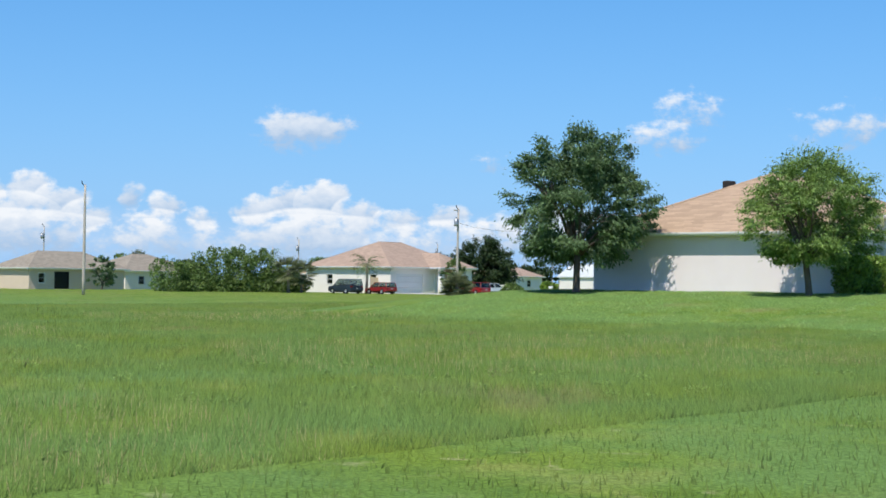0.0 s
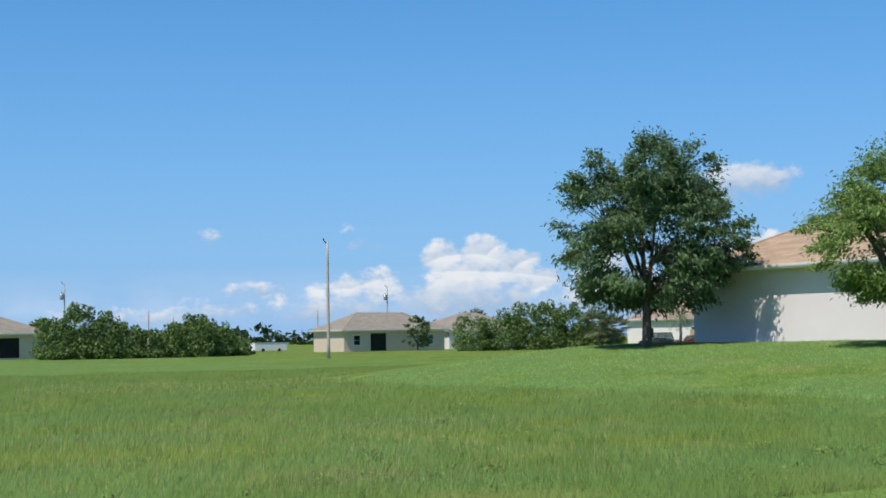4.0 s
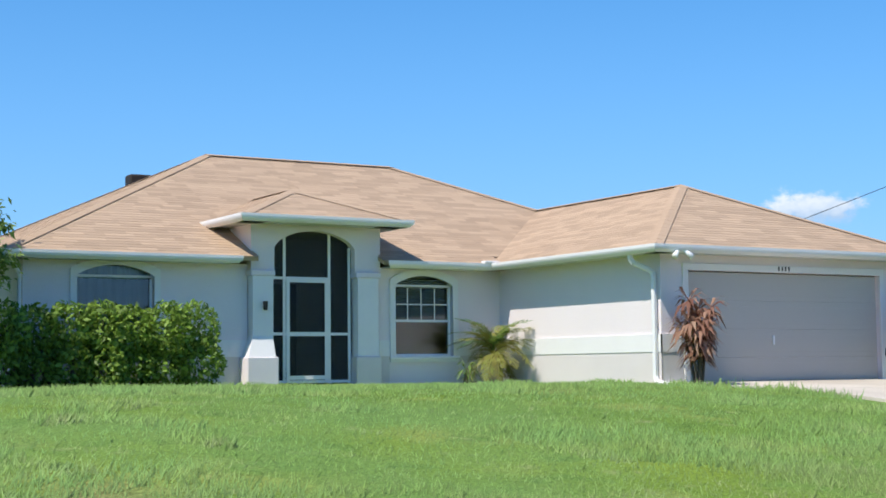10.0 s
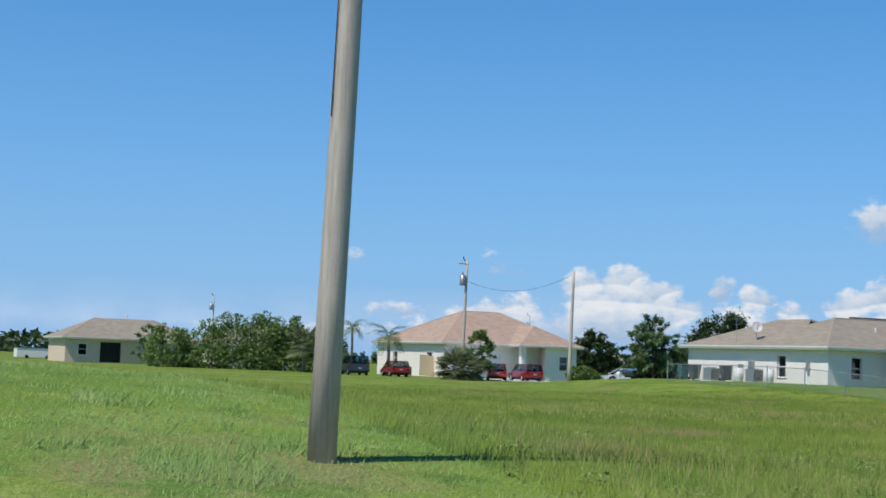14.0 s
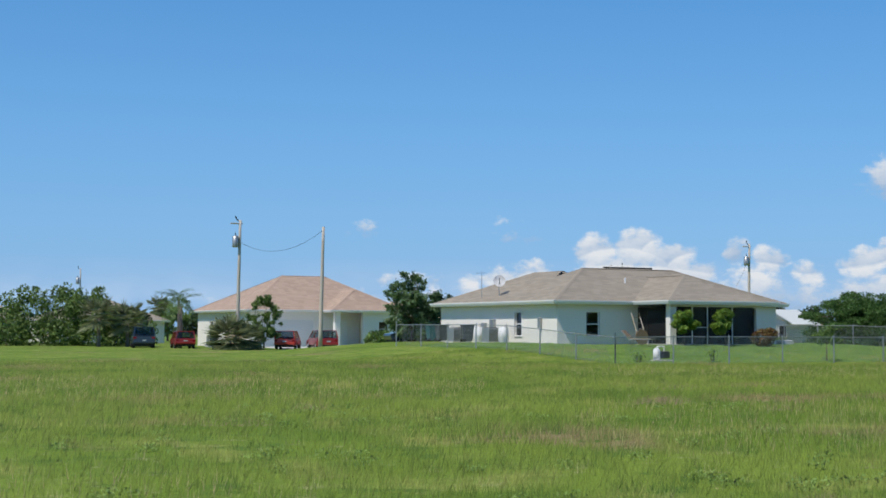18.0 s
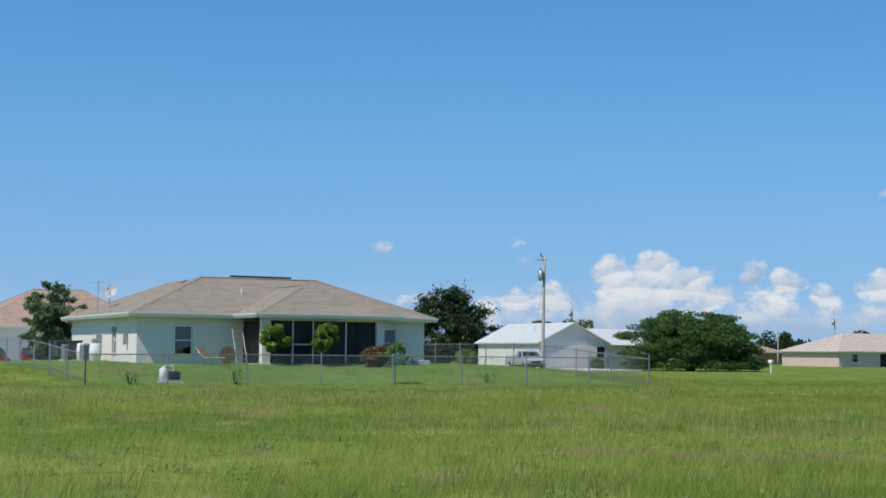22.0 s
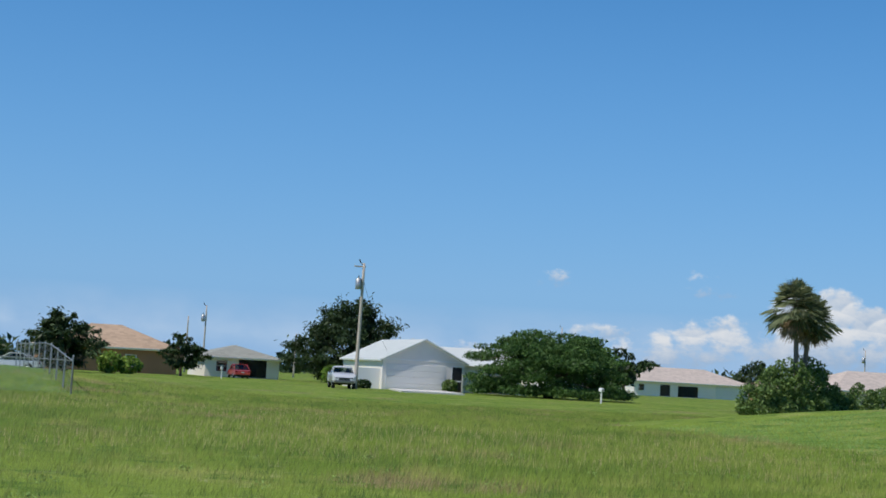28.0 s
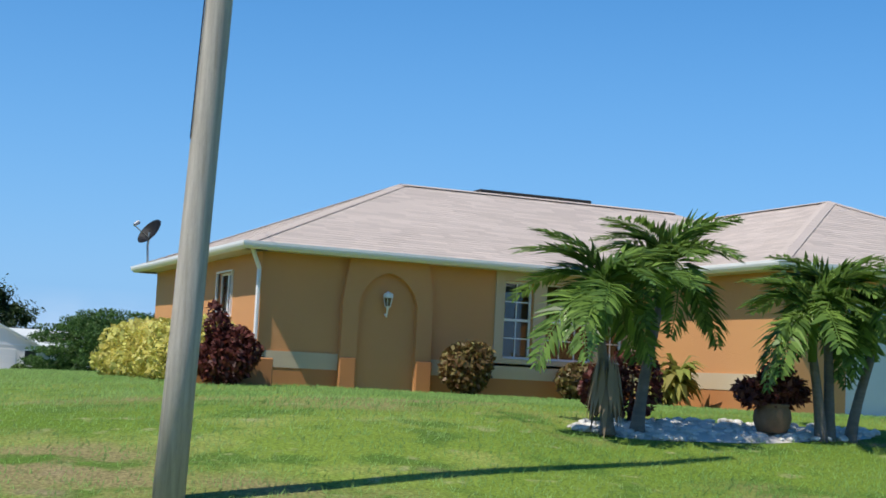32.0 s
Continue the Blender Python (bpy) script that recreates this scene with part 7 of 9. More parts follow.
# hedgerow and trees along the far side of the first field
shrub("thicket", "long overgrown hedgerow at the field's far edge", 22, 127, [(-9.5, 1, 1.6, 2.2, 2, 1.9), (-7.2, 1, 2.6, 2.2, 2, 2.1), (-5, 0, 2.2, 2.0, 2, 1.9), (-2.8, 0, 1.5, 1.8, 2, 1.5), (-0.5, 0, 1.2, 1.8, 2, 1.3), (1.8, 0, 1.4, 1.8, 2, 1.5), (4.2, 0, 2.2, 2.0, 2, 1.6), (6.4, 1, 1.9, 2.0, 2, 1.5), (8.8, 3, 1.1, 1.8, 2, 1.2), (11, 5, 0.8, 1.6, 2, 0.9)], LEAF_BUSH, 26000, 0.3, 91, "thicket", stems=18)
tree("tree", "dark shaggy tree at the field's edge", -26.9, 45.5, 5.6, 2.7, 0.5, LEAF_DARK, 6500, 0.36, 92, trunk=0.16)
airy_tree("small dark oak before the cream house", 61.4, 142.5, 4.1, 1.9, 0.5, LEAF_LAWN_DARK, 2000, 0.4, 93, trunk=0.1, fork=0.9, clumps=70, boughs=6)
tree("tree", "dark oak beside the white far house", 78.5, 146, 4.2, 2.2, 0.8, LEAF_OLIVE, 2600, 0.45, 94, trunk=0.12)
for k, (px, py, hgt, sp) in enumerate(((44, 175, 4.0, 2.4), (50, 182, 4.6, 2.6), (36, 178, 4.4, 2.2), (92, 178, 5.2, 3.0), (98, 182, 4.4, 3.0), (30, 186, 5.0, 2.6), (20, 180, 4.2, 2.6))):
    tree("tree", "distant rounded green tree", px, py, hgt, sp, 0.6, LEAF_BUSH if k % 2 else LEAF_OLIVE, 900, 0.7, 100 + k, trunk=0.14, blobs=14, group="distant trees")
# trees round the gable-roofed garage
airy_tree("large dark feathery oak behind the garage house", 134.9, 141, 8.4, 6.3, 0.5, LEAF_OLIVE, 23000, 0.42, 111, trunk=0.3, fork=1.6, clumps=330, boughs=14)


def poinciana():
    """A wide umbrella of feathery layers on spreading limbs."""
    rnd = random.Random(112)
    x, y = 141.2, 103.8
    t = thing("tree", "wide umbrella-shaped poinciana tree with feathery layers", "tree", x, y, 0.2)
    B = []
    for k in range(300):
        a, q = rnd.uniform(0, 6.283), math.sqrt(rnd.random())
        dx, dy = math.cos(a) * q * 6.6, math.sin(a) * q * 5.8
        top = 5.5 * math.sqrt(max(0.05, 1 - 0.72 * q * q))
        z = top - rnd.random() ** 1.1 * (1.3 + 4.2 * q)
        B.append((dx, dy, max(z, 0.6), rnd.uniform(0.7, 1.4), rnd.uniform(0.7, 1.4), rnd.uniform(0.25, 0.48)))
    bm = bmesh.new()
    for a in (0.3, 1.9, 3.4, 5.0):
        f = (math.cos(a) * 1.4, math.sin(a) * 1.4, 1.7)
        tube(bm, [(math.cos(a) * 0.15, math.sin(a) * 0.15, -0.1), (math.cos(a) * 0.6, math.sin(a) * 0.6, 0.9), f], [0.24, 0.17, 0.13], 8)
        limbs(bm, f, [b[:3] for b in B if math.cos(math.atan2(b[1], b[0]) - a) > 0.6][:9], 0.1, rnd)
    part("trunk", bm, BARK, t, smooth=True)
    V, F = leaf_cloud(B, 58000, 0.28, 112, 0.32, 0.35, 0.35)
    mesh_part("crown", fast_mesh("crown", V, F), LEAF_POIN, t, kind="stuff")


poinciana()
fan_palm("tall cabbage palm with shaggy skirt", 144.7, 73.0, 7.35, 1.65, 113, fans=120, full=True, lean=-0.25)
fan_palm("second cabbage palm crowded beside the tall one", 145.35, 73.3, 6.6, 1.5, 114, fans=110, lean=0.45, full=True)
shrub("thicket", "dense thicket at the foot of the cabbage palms", 143.6, 72.6, [(-3.0, -1.5, 0.8, 1.3, 1.3, 0.9), (-1.6, -1, 1.3, 1.4, 1.4, 1.3), (0.2, 0, 1.8, 1.6, 1.5, 1.5), (2.0, 1, 1.9, 1.6, 1.5, 1.5), (3.6, 2, 1.4, 1.4, 1.4, 1.3), (5.2, 2.5, 0.9, 1.2, 1.3, 1.0)], LEAF_BUSH, 17000, 0.22, 115, "thicket", stems=14)
shrub("thicket", "low spreading thicket beside the cabbage palms", 154.5, 77.5, [(-4.2, -1.5, 0.7, 1.4, 1.3, 0.8), (-2.2, -0.6, 1.1, 1.6, 1.3, 1.0), (0, 0, 1.0, 1.5, 1.3, 0.9), (2.2, 0.8, 1.3, 1.5, 1.3, 1.1), (4.6, 1.6, 0.9, 1.5, 1.3, 0.8), (6.6, 2.2, 0.6, 1.0, 1.2, 0.6)], LEAF_BUSH, 13000, 0.22, 116, "thicket", stems=12)
tree("tree", "distant round-headed tree beyond the thicket", 219.6, 262, 7.6, 4.2, 2.2, LEAF_BUSH, 2600, 0.6, 117, trunk=0.2, blobs=20, group="distant trees")
airy_tree("dark oak beside the brown house", 104.4, 124, 5.0, 3.7, 0.4, LEAF_OLIVE, 7000, 0.45, 116, trunk=0.18, fork=1.0, clumps=150, boughs=9)
airy_tree("small dark oak on the far lawn", 116.0, 132.7, 4.1, 2.4, 0.9, LEAF_OLIVE, 2800, 0.42, 117, trunk=0.14, fork=1.2, clumps=100, boughs=8)
shrub("bush", "green bush beside the white pickup", 128.6, 124, [(0, 0, 0.9, 1.2, 1, 0.9), (1.2, 0, 0.7, 0.9, 0.9, 0.7)], LEAF_HEDGE, 1100, 0.4, 118)
shrub("bush", "bushes before the brown house", 109.8, 128, [(-1, 0, 1.0, 1.2, 1, 1.0), (0.8, 0, 0.8, 1.2, 1, 0.8)], LEAF_HEDGE, 1100, 0.4, 119)
shrub("bush", "low bush before the garage house", 126.8, 108.5, [(0, 0, 0.35, 0.7, 0.6, 0.4)], LEAF_OLIVE, 600, 0.25, 120)
shrub("bush", "small bush beside the screen door", 134.6, 109.2, [(0, 0, 0.5, 0.7, 0.6, 0.6)], LEAF_BUSH, 600, 0.25, 121)
for k, (px, py, hgt, sp, bt) in enumerate(((176, 160, 6.0, 3.4, 1.5), (184, 205, 7.0, 3.6, 1.6), (200.8, 222, 8.2, 4.2, 2.5), (226, 210, 6.5, 4.0, 1.2), (240, 214, 6.0, 4.5, 1.0), (252, 205, 6.6, 3.8, 1.0), (150, 150, 4.2, 2.2, 1.0), (214, 230, 6.0, 4.0, 1.0), (164, 190, 4.5, 3.0, 0.8))):
    tree("tree", "distant pine-like tree beyond the houses" if k == 2 else "distant rounded dark tree", px, py, hgt, sp, bt, LEAF_OLIVE if k != 2 else LEAF_BUSH, 1200, 0.75, 130 + k, trunk=0.18, blobs=16, group="distant trees")


def far_woods():
    """A low broken belt of tree crowns along the horizon."""
    rnd = random.Random(5)
    B = []
    for k in range(420):
        a = rnd.uniform(-1.0, 1.75)
        d = rnd.uniform(330, 520)
        s = rnd.uniform(2.5, 5.0)
        B.append((30 + d * math.sin(a), d * math.cos(a), rnd.uniform(0.5, 2.8), s * 1.6, s, s * 0.8))
    V, F = leaf_cloud(B, 26000, 2.2, 6, 0.6, 0.1, 0.6)
    V[:, 2] = np.maximum(V[:, 2], 0.3)
    me = fast_mesh("far_woods", V, F)
    me.materials.append(LEAF_OLIVE)
    tagged(new("far_woods", me), "low distant belt of trees along the horizon", "woods", kind="stuff")


far_woods()

# ---- poles, wires, fence ----


def pole(label, x, y, h, r=0.12, lean=(0, 0), arms="", group="utility poles", z=None):
    """A tapered wooden utility pole with its fittings: t transformer, c crossarm, i pin insulators, w ground wire."""
    z = ground(x, y) - 0.1 if z is None else z
    t = thing("utility_pole", label, "utility pole", x, y, z, 0, group)
    bm = bmesh.new()
    n = 8
    pts = [Vector((lean[0] * u, lean[1] * u, h * u)) for u in np.linspace(0, 1, n)]
    tube(bm, pts, [r * (1.08 - 0.42 * u) for u in np.linspace(0, 1, n)], 14)
    part("pole_shaft", bm, POLE_WOOD, t, smooth=True)
    top = pts[-1]
    if "t" in arms:
        bm = bmesh.new()
        tube(bm, [top + Vector((-0.36, 0, -2.0)), top + Vector((-0.36, 0, -1.95)), top + Vector((-0.36, 0, -1.2)), top + Vector((-0.36, 0, -1.14))], [0.2, 0.23, 0.23, 0.1], 12)
        can = part("transformer", bm, METAL_GREY, t, "grey steel transformer can", True)
        bm = bmesh.new()
        tube(bm, [top + Vector((-0.36, 0, -1.14)), top + Vector((-0.36, 0, -0.92))], [0.05, 0.03], 8)
        part("bushing", bm, DARK, can)
    if "c" in arms:
        part("crossarm", boxed(top.x - 0.75, top.y - 0.06, top.z - 0.3, top.x + 0.15, top.y + 0.06, top.z - 0.2, 0.01), POLE_WOOD, t)
    if "i" in arms:
        bm = bmesh.new()
        tube(bm, [top + Vector((-0.1, 0, -0.1)), top + Vector((-0.32, 0, 0.12)), top + Vector((-0.36, 0, 0.3))], [0.025, 0.05, 0.05], 8)
        part("insulator", bm, DARK, t)
    if "w" in arms:
        bm = bmesh.new()
        tube(bm, [p + Vector((-r * 1.02, -0.02, 0)) for p in pts[2:]], [0.006] * (n - 2), 5)
        part("ground_wire", bm, WIRE, t)
    return t, Vector((x, y, z)) + top


def cable(label, a, b, sag, r=0.012):
    bm = bmesh.new()
    a, b = Vector(a), Vector(b)
    pts = [a.lerp(b, u) - Vector((0, 0, 4 * sag * u * (1 - u))) for u in np.linspace(0, 1, 20)]
    tube(bm, pts, [r] * 20, 5)
    me = bpy.data.meshes.new("cable")
    bm.to_mesh(me)
    bm.free()
    me.materials.append(WIRE)
    return tagged(new("cable", me), label, "cable")


_, top_b = pole("weathered grey wooden pole beside the driveway", 22.33, 3.25, 11.2, 0.122, (0.25, 0.0), "w")
_, top_i = pole("weathered grey wooden pole before the ochre house", 121.5, 3.2, 10.75, 0.126, (0.4, 0.0), "w")
_, top_a = pole("tall thin wooden pole at the field's far side", 23.7, 94.8, 9.3, 0.13, (0, 0), "i")
_, top_c = pole("wooden pole with transformer by the far street", 72.95, 95.4, 9.6, 0.14, (0.15, 0), "tci")
_, top_d = pole("wooden service pole at the field's edge", 73.2, 79.9, 7.8, 0.13, (0.15, 0), "")
_, top_e = pole("wooden pole with transformer by the garage house", 123.9, 100.8, 9.7, 0.15, (0.15, 0), "tci")
far_poles = [(125.7, 174.2, 8.5), (124.4, 179.2, 7.2), (28.7, 173.8, 9.1), (82.3, 185, 9.4), (70.4, 185, 6.2), (180.6, 190, 9.3), (220.5, 190, 6.8), (232.6, 190, 8.9), (141.1, 190, 6.0), (46.2, 190, 6.1), (49.9, 190, 5.4), (161.2, 200, 6.7), (166.5, 90.5, 9.4)]
for k, (px, py, ph) in enumerate(far_poles):
    pole("distant thin wooden utility pole", px, py, ph, 0.12, (0.05, 0), "ti" if ph > 8.4 else "")
mast_h1 = Vector((19.3, 16.0, 4.9))
cable("thin black service cable from pole to house roof", Vector((22.75, 3.25, 8.55)), mast_h1, 0.04, 0.008)
cable("thin black service cable from pole to roof mast", Vector((121.9, 3.2, 8.4)), (126.42, 22.35, 5.55), 0.22, 0.009)
cable("slack cable between the two far poles", top_c - Vector((0, 0, 1.6)), top_d - Vector((0, 0, 0.2)), 1.0, 0.012)
cable("thin service cable from pole to white house", top_e - Vector((0, 0, 1.2)), (130.5, 114, 3.4), 0.5, 0.01)


def fence():
    """Chain-link fence round the white house's yard: posts, top rail and woven wire."""
    f = world_thing("fence", "galvanised chain-link fence round the yard", "fence", 85, 45.6, ground(85, 45.6))
    runs = [((73.0, 68.0), (73.0, 45.6)), ((73.0, 45.6), (97.4, 45.6)), ((97.4, 45.6), (97.4, 76.0))]
    post = bmesh.new()
    tube(post, [(0, 0, -0.2), (0, 0, 1.2), (0, 0, 1.26)], [0.03, 0.03, 0.01], 8)
    me = bpy.data.meshes.new("post")
    post.to_mesh(me)
    post.free()
    me.materials.append(METAL_GREY)
    V, F = [], []
    for (xa, ya), (xb, yb) in runs:
        L = math.hypot(xb - xa, yb - ya)
        n = round(L / 3.0)
        ux, uy = (xb - xa) / L, (yb - ya) / L
        for k in range(n + 1):
            x, y = xa + (xb - xa) * k / n, ya + (yb - ya) * k / n
            place("post", me, f, Matrix.Translation((x, y, ground(x, y))) @ Matrix.Scale(1.03 if 0 < k < n else 1.12, 4))
        for k in range(n):
            u0, u1 = k / n, (k + 1) / n
            a = Vector((xa + (xb - xa) * u0, ya + (yb - ya) * u0, 0))
            b = Vector((xa + (xb - xa) * u1, ya + (yb - ya) * u1, 0))
            bm = bmesh.new()
            za, zb = ground(a.x, a.y) + 1.2, ground(b.x, b.y) + 1.2
            tube(bm, [(a.x, a.y, za), (b.x, b.y, zb)], [0.022, 0.022], 6)
            part("top_rail", bm, METAL_GREY, f)
        s = 0.0
        while s < L:
            for d in (1, -1):
                a0 = s if d == 1 else s + 1.1
                b0 = s + 1.1 if d == 1 else s
                if max(a0, b0) > L:
                    continue
                pa = Vector((xa + ux * a0, ya + uy * a0, 0))
                pb = Vector((xa + ux * b0, ya + uy * b0, 0))
                pa.z, pb.z = ground(pa.x, pa.y) + 0.04, ground(pb.x, pb.y) + 1.17
                w = Vector((ux, uy, 0)) * 0.0035
                k = len(V)
                V += [tuple(pa - w), tuple(pa + w), tuple(pb + w), tuple(pb - w)]
                F.append((k, k + 1, k + 2, k + 3))
            s += 0.09
    mesh_part("wire_mesh", fast_mesh("wire_mesh", V, F), METAL_GREY, f, "woven wire mesh", "stuff")


fence()


# ---- vehicles ----
def paint(name, colour):
    return material(name, colour, tuple(c * 0.8 for c in colour), rough=0.3, scale=1.5, fine=12, amount=0.4, bump=0.0, metal=0.25, spec=0.5, clear=0.7)


PAINT_GREY = paint("paint_dark_grey", (0.030, 0.029, 0.034))
PAINT_RED = paint("paint_red", (0.55, 0.05, 0.03))
PAINT_DARKRED = paint("paint_dark_red", (0.33, 0.025, 0.025))
PAINT_WHITE = paint("paint_white", (0.74, 0.74, 0.73))
PAINT_BLUE = paint("paint_dark_blue_grey", (0.03, 0.045, 0.065))
TYRE = material("tyre_rubber", (0.022, 0.022, 0.023), (0.035, 0.033, 0.03), rough=0.9, scale=6, fine=50, amount=0.6, bump=0.3)
RIM = material("wheel_silver", (0.55, 0.56, 0.56), (0.4, 0.4, 0.4), rough=0.35, bump=0, metal=0.6)
CHROME = material("bumper_chrome", (0.30, 0.28, 0.25), (0.16, 0.145, 0.125), rough=0.3, scale=5, bump=0, metal=0.9)
LAMP_RED = material("tail_lamp_red", (0.24, 0.012, 0.011), rough=0.2, bump=0, spec=0.6)
LAMP_CLEAR = material("lamp_clear", (0.26, 0.26, 0.25), (0.03, 0.03, 0.03), rough=0.2, scale=14, amount=1.0, bump=0, spec=0.6)
MOULDING = material("dusty_moulding", (0.115, 0.105, 0.095), (0.05, 0.047, 0.045), rough=0.6, scale=4, fine=30, amount=0.8, bump=0.05)
BUMPER = material("bumper_dark_metal", (0.15, 0.15, 0.15), (0.07, 0.07, 0.07), rough=0.24, scale=5, bump=0, metal=0.7)
MIRROR = material("mirror_silver", (0.75, 0.77, 0.78), rough=0.06, bump=0, metal=1.0)
PLATE = material("number_plate", (0.46, 0.49, 0.47), (0.38, 0.41, 0.38), rough=0.5, bump=0)
PLATE_INK = material("plate_bars", (0.03, 0.14, 0.09), rough=0.5, bump=0)
BEDLINER = material("bed_floor", (0.03, 0.03, 0.032), rough=0.8, bump=0.2)
SEAT = material("seat_cloth", (0.045, 0.045, 0.048), rough=0.9, bump=0.1)


def wheel(parent, x, y, r, w, out, holes=9):
    """A wheel with tyre and slotted rim; out is +1 or -1, the side that shows."""
    e = thing("wheel", "", "", 0, 0, 0)
    e.parent = parent
    e.matrix_basis = Matrix.Translation((x, y, r)) @ (Matrix.Rotation(math.pi, 4, "Z") if out < 0 else Matrix.Identity(4))
    bm = bmesh.new()
    prof = [(0.62, -0.5), (0.9, -0.5), (0.985, -0.36), (1.0, -0.15), (1.0, 0.15), (0.985, 0.36), (0.9, 0.5), (0.62, 0.5), (0.6, 0.3)]
    n = 28
    rings = [[bm.verts.new((px * w, r * pr * math.cos(a), r * pr * math.sin(a))) for a in np.linspace(0, 2 * math.pi, n + 1)[:-1]] for pr, px in prof]
    for a, b in zip(rings, rings[1:]):
        for i in range(n):
            bm.faces.new((a[i], a[(i + 1) % n], b[(i + 1) % n], b[i]))
    bm.faces.new(rings[0])
    bmesh.ops.recalc_face_normals(bm, faces=bm.faces)
    part("tyre", bm, TYRE, e, smooth=True)
    bm = bmesh.new()
    prof = [(0.64, 0.46), (0.6, 0.42), (0.56, 0.2), (0.5, 0.22), (0.34, 0.3), (0.2, 0.36), (0.17, 0.46), (0.0, 0.47)]
    rings = [[bm.verts.new((px * w, r * max(pr, 0.001) * math.cos(a), r * max(pr, 0.001) * math.sin(a))) for a in np.linspace(0, 2 * math.pi, n + 1)[:-1]] for pr, px in prof]
    for a, b in zip(rings, rings[1:]):
        for i in range(n):
            bm.faces.new((a[i], a[(i + 1) % n], b[(i + 1) % n], b[i]))
    bmesh.ops.recalc_face_normals(bm, faces=bm.faces)
    part("rim", bm, RIM, e, "silver slotted rim", True)
    for k in range(holes):
        a = 2 * math.pi * k / holes
        c = Vector((w * 0.285, r * 0.43 * math.cos(a), r * 0.43 * math.sin(a)))
        bm = bmesh.new()
        tube(bm, [c - Vector((0.02, 0, 0)), c + Vector((w * 0.012, 0, 0))], [r * 0.075, r * 0.07], 8)
        part("rim_slot", bm, DARK, e)
    return e


def side_shell(outline, hw, bulge=0.0, arches=()):
    """A body shell: the side outline (y, z) run across the width, with its sides slightly rounded in at the top."""
    bm = bmesh.new()
    L, R = [], []
    for y, z, inset in outline:
        L.append(bm.verts.new((-hw + inset, y, z)))
        R.append(bm.verts.new((hw - inset, y, z)))
    bm.faces.new(L)
    bm.faces.new(R[::-1])
    n = len(outline)
    for i in range(n):
        bm.faces.new((L[i], R[i], R[(i + 1) % n], L[(i + 1) % n]))
    bmesh.ops.triangulate(bm, faces=[f for f in bm.faces if len(f.verts) > 4])
    bmesh.ops.recalc_face_normals(bm, faces=bm.faces)
    return bm


def arc(cy, cz, r, a0=0.0, a1=math.pi, n=9):
    return [(cy + r * math.cos(a0 + (a1 - a0) * i / n), cz + r * math.sin(a0 + (a1 - a0) * i / n), 0.0) for i in range(n + 1)]


def quad_part(name, pts, mt, parent, thick=0.012, label="", shadow=True):
    """A thin flat panel through four or more corners."""
    p = [Vector(q) for q in pts]
    nrm = (p[1] - p[0]).cross(p[2] - p[0]).normalized() * thick
    n = len(p)
    V = p + [q + nrm for q in p]
    F = [tuple(range(n)), tuple(range(2 * n - 1, n - 1, -1))] + [(i, i + n, (i + 1) % n + n, (i + 1) % n) for i in range(n)]
    ob = part(name, (V, F), mt, parent, label)
    ob.visible_shadow = shadow
    return ob


def flank(hw, s, ys, low, high, inset, levels=(0.0, 0.06, 0.2, 0.45, 0.7, 0.86, 0.95, 1.0)):
    """One curved side of a body: columns along ys from low(y) to high(y), drawn in by inset(z, y). A shell with thickness."""
    bm = bmesh.new()
    outer = [[bm.verts.new((s * (hw - inset(low(y) + (high(y) - low(y)) * v, y)), y, low(y) + (high(y) - low(y)) * v)) for v in levels] for y in ys]
    inner = [[bm.verts.new((s * (abs(v.co.x) - 0.035), v.co.y, v.co.z)) for v in col] for col in outer]
    for g in (outer, inner):
        for a, b in zip(g, g[1:]):
            for i in range(len(levels) - 1):
                bm.faces.new((a[i], b[i], b[i + 1], a[i + 1]))
    n = len(levels) - 1
    for a, b, c, d in zip(outer, outer[1:], inner, inner[1:]):
        bm.faces.new((a[0], b[0], d[0], c[0]))
        bm.faces.new((a[n], b[n], d[n], c[n]))
    for a, c in ((outer[0], inner[0]), (outer[-1], inner[-1])):
        for i in range(n):
            bm.faces.new((a[i], a[i + 1], c[i + 1], c[i]))
    bmesh.ops.recalc_face_normals(bm, faces=bm.faces)
    return bm


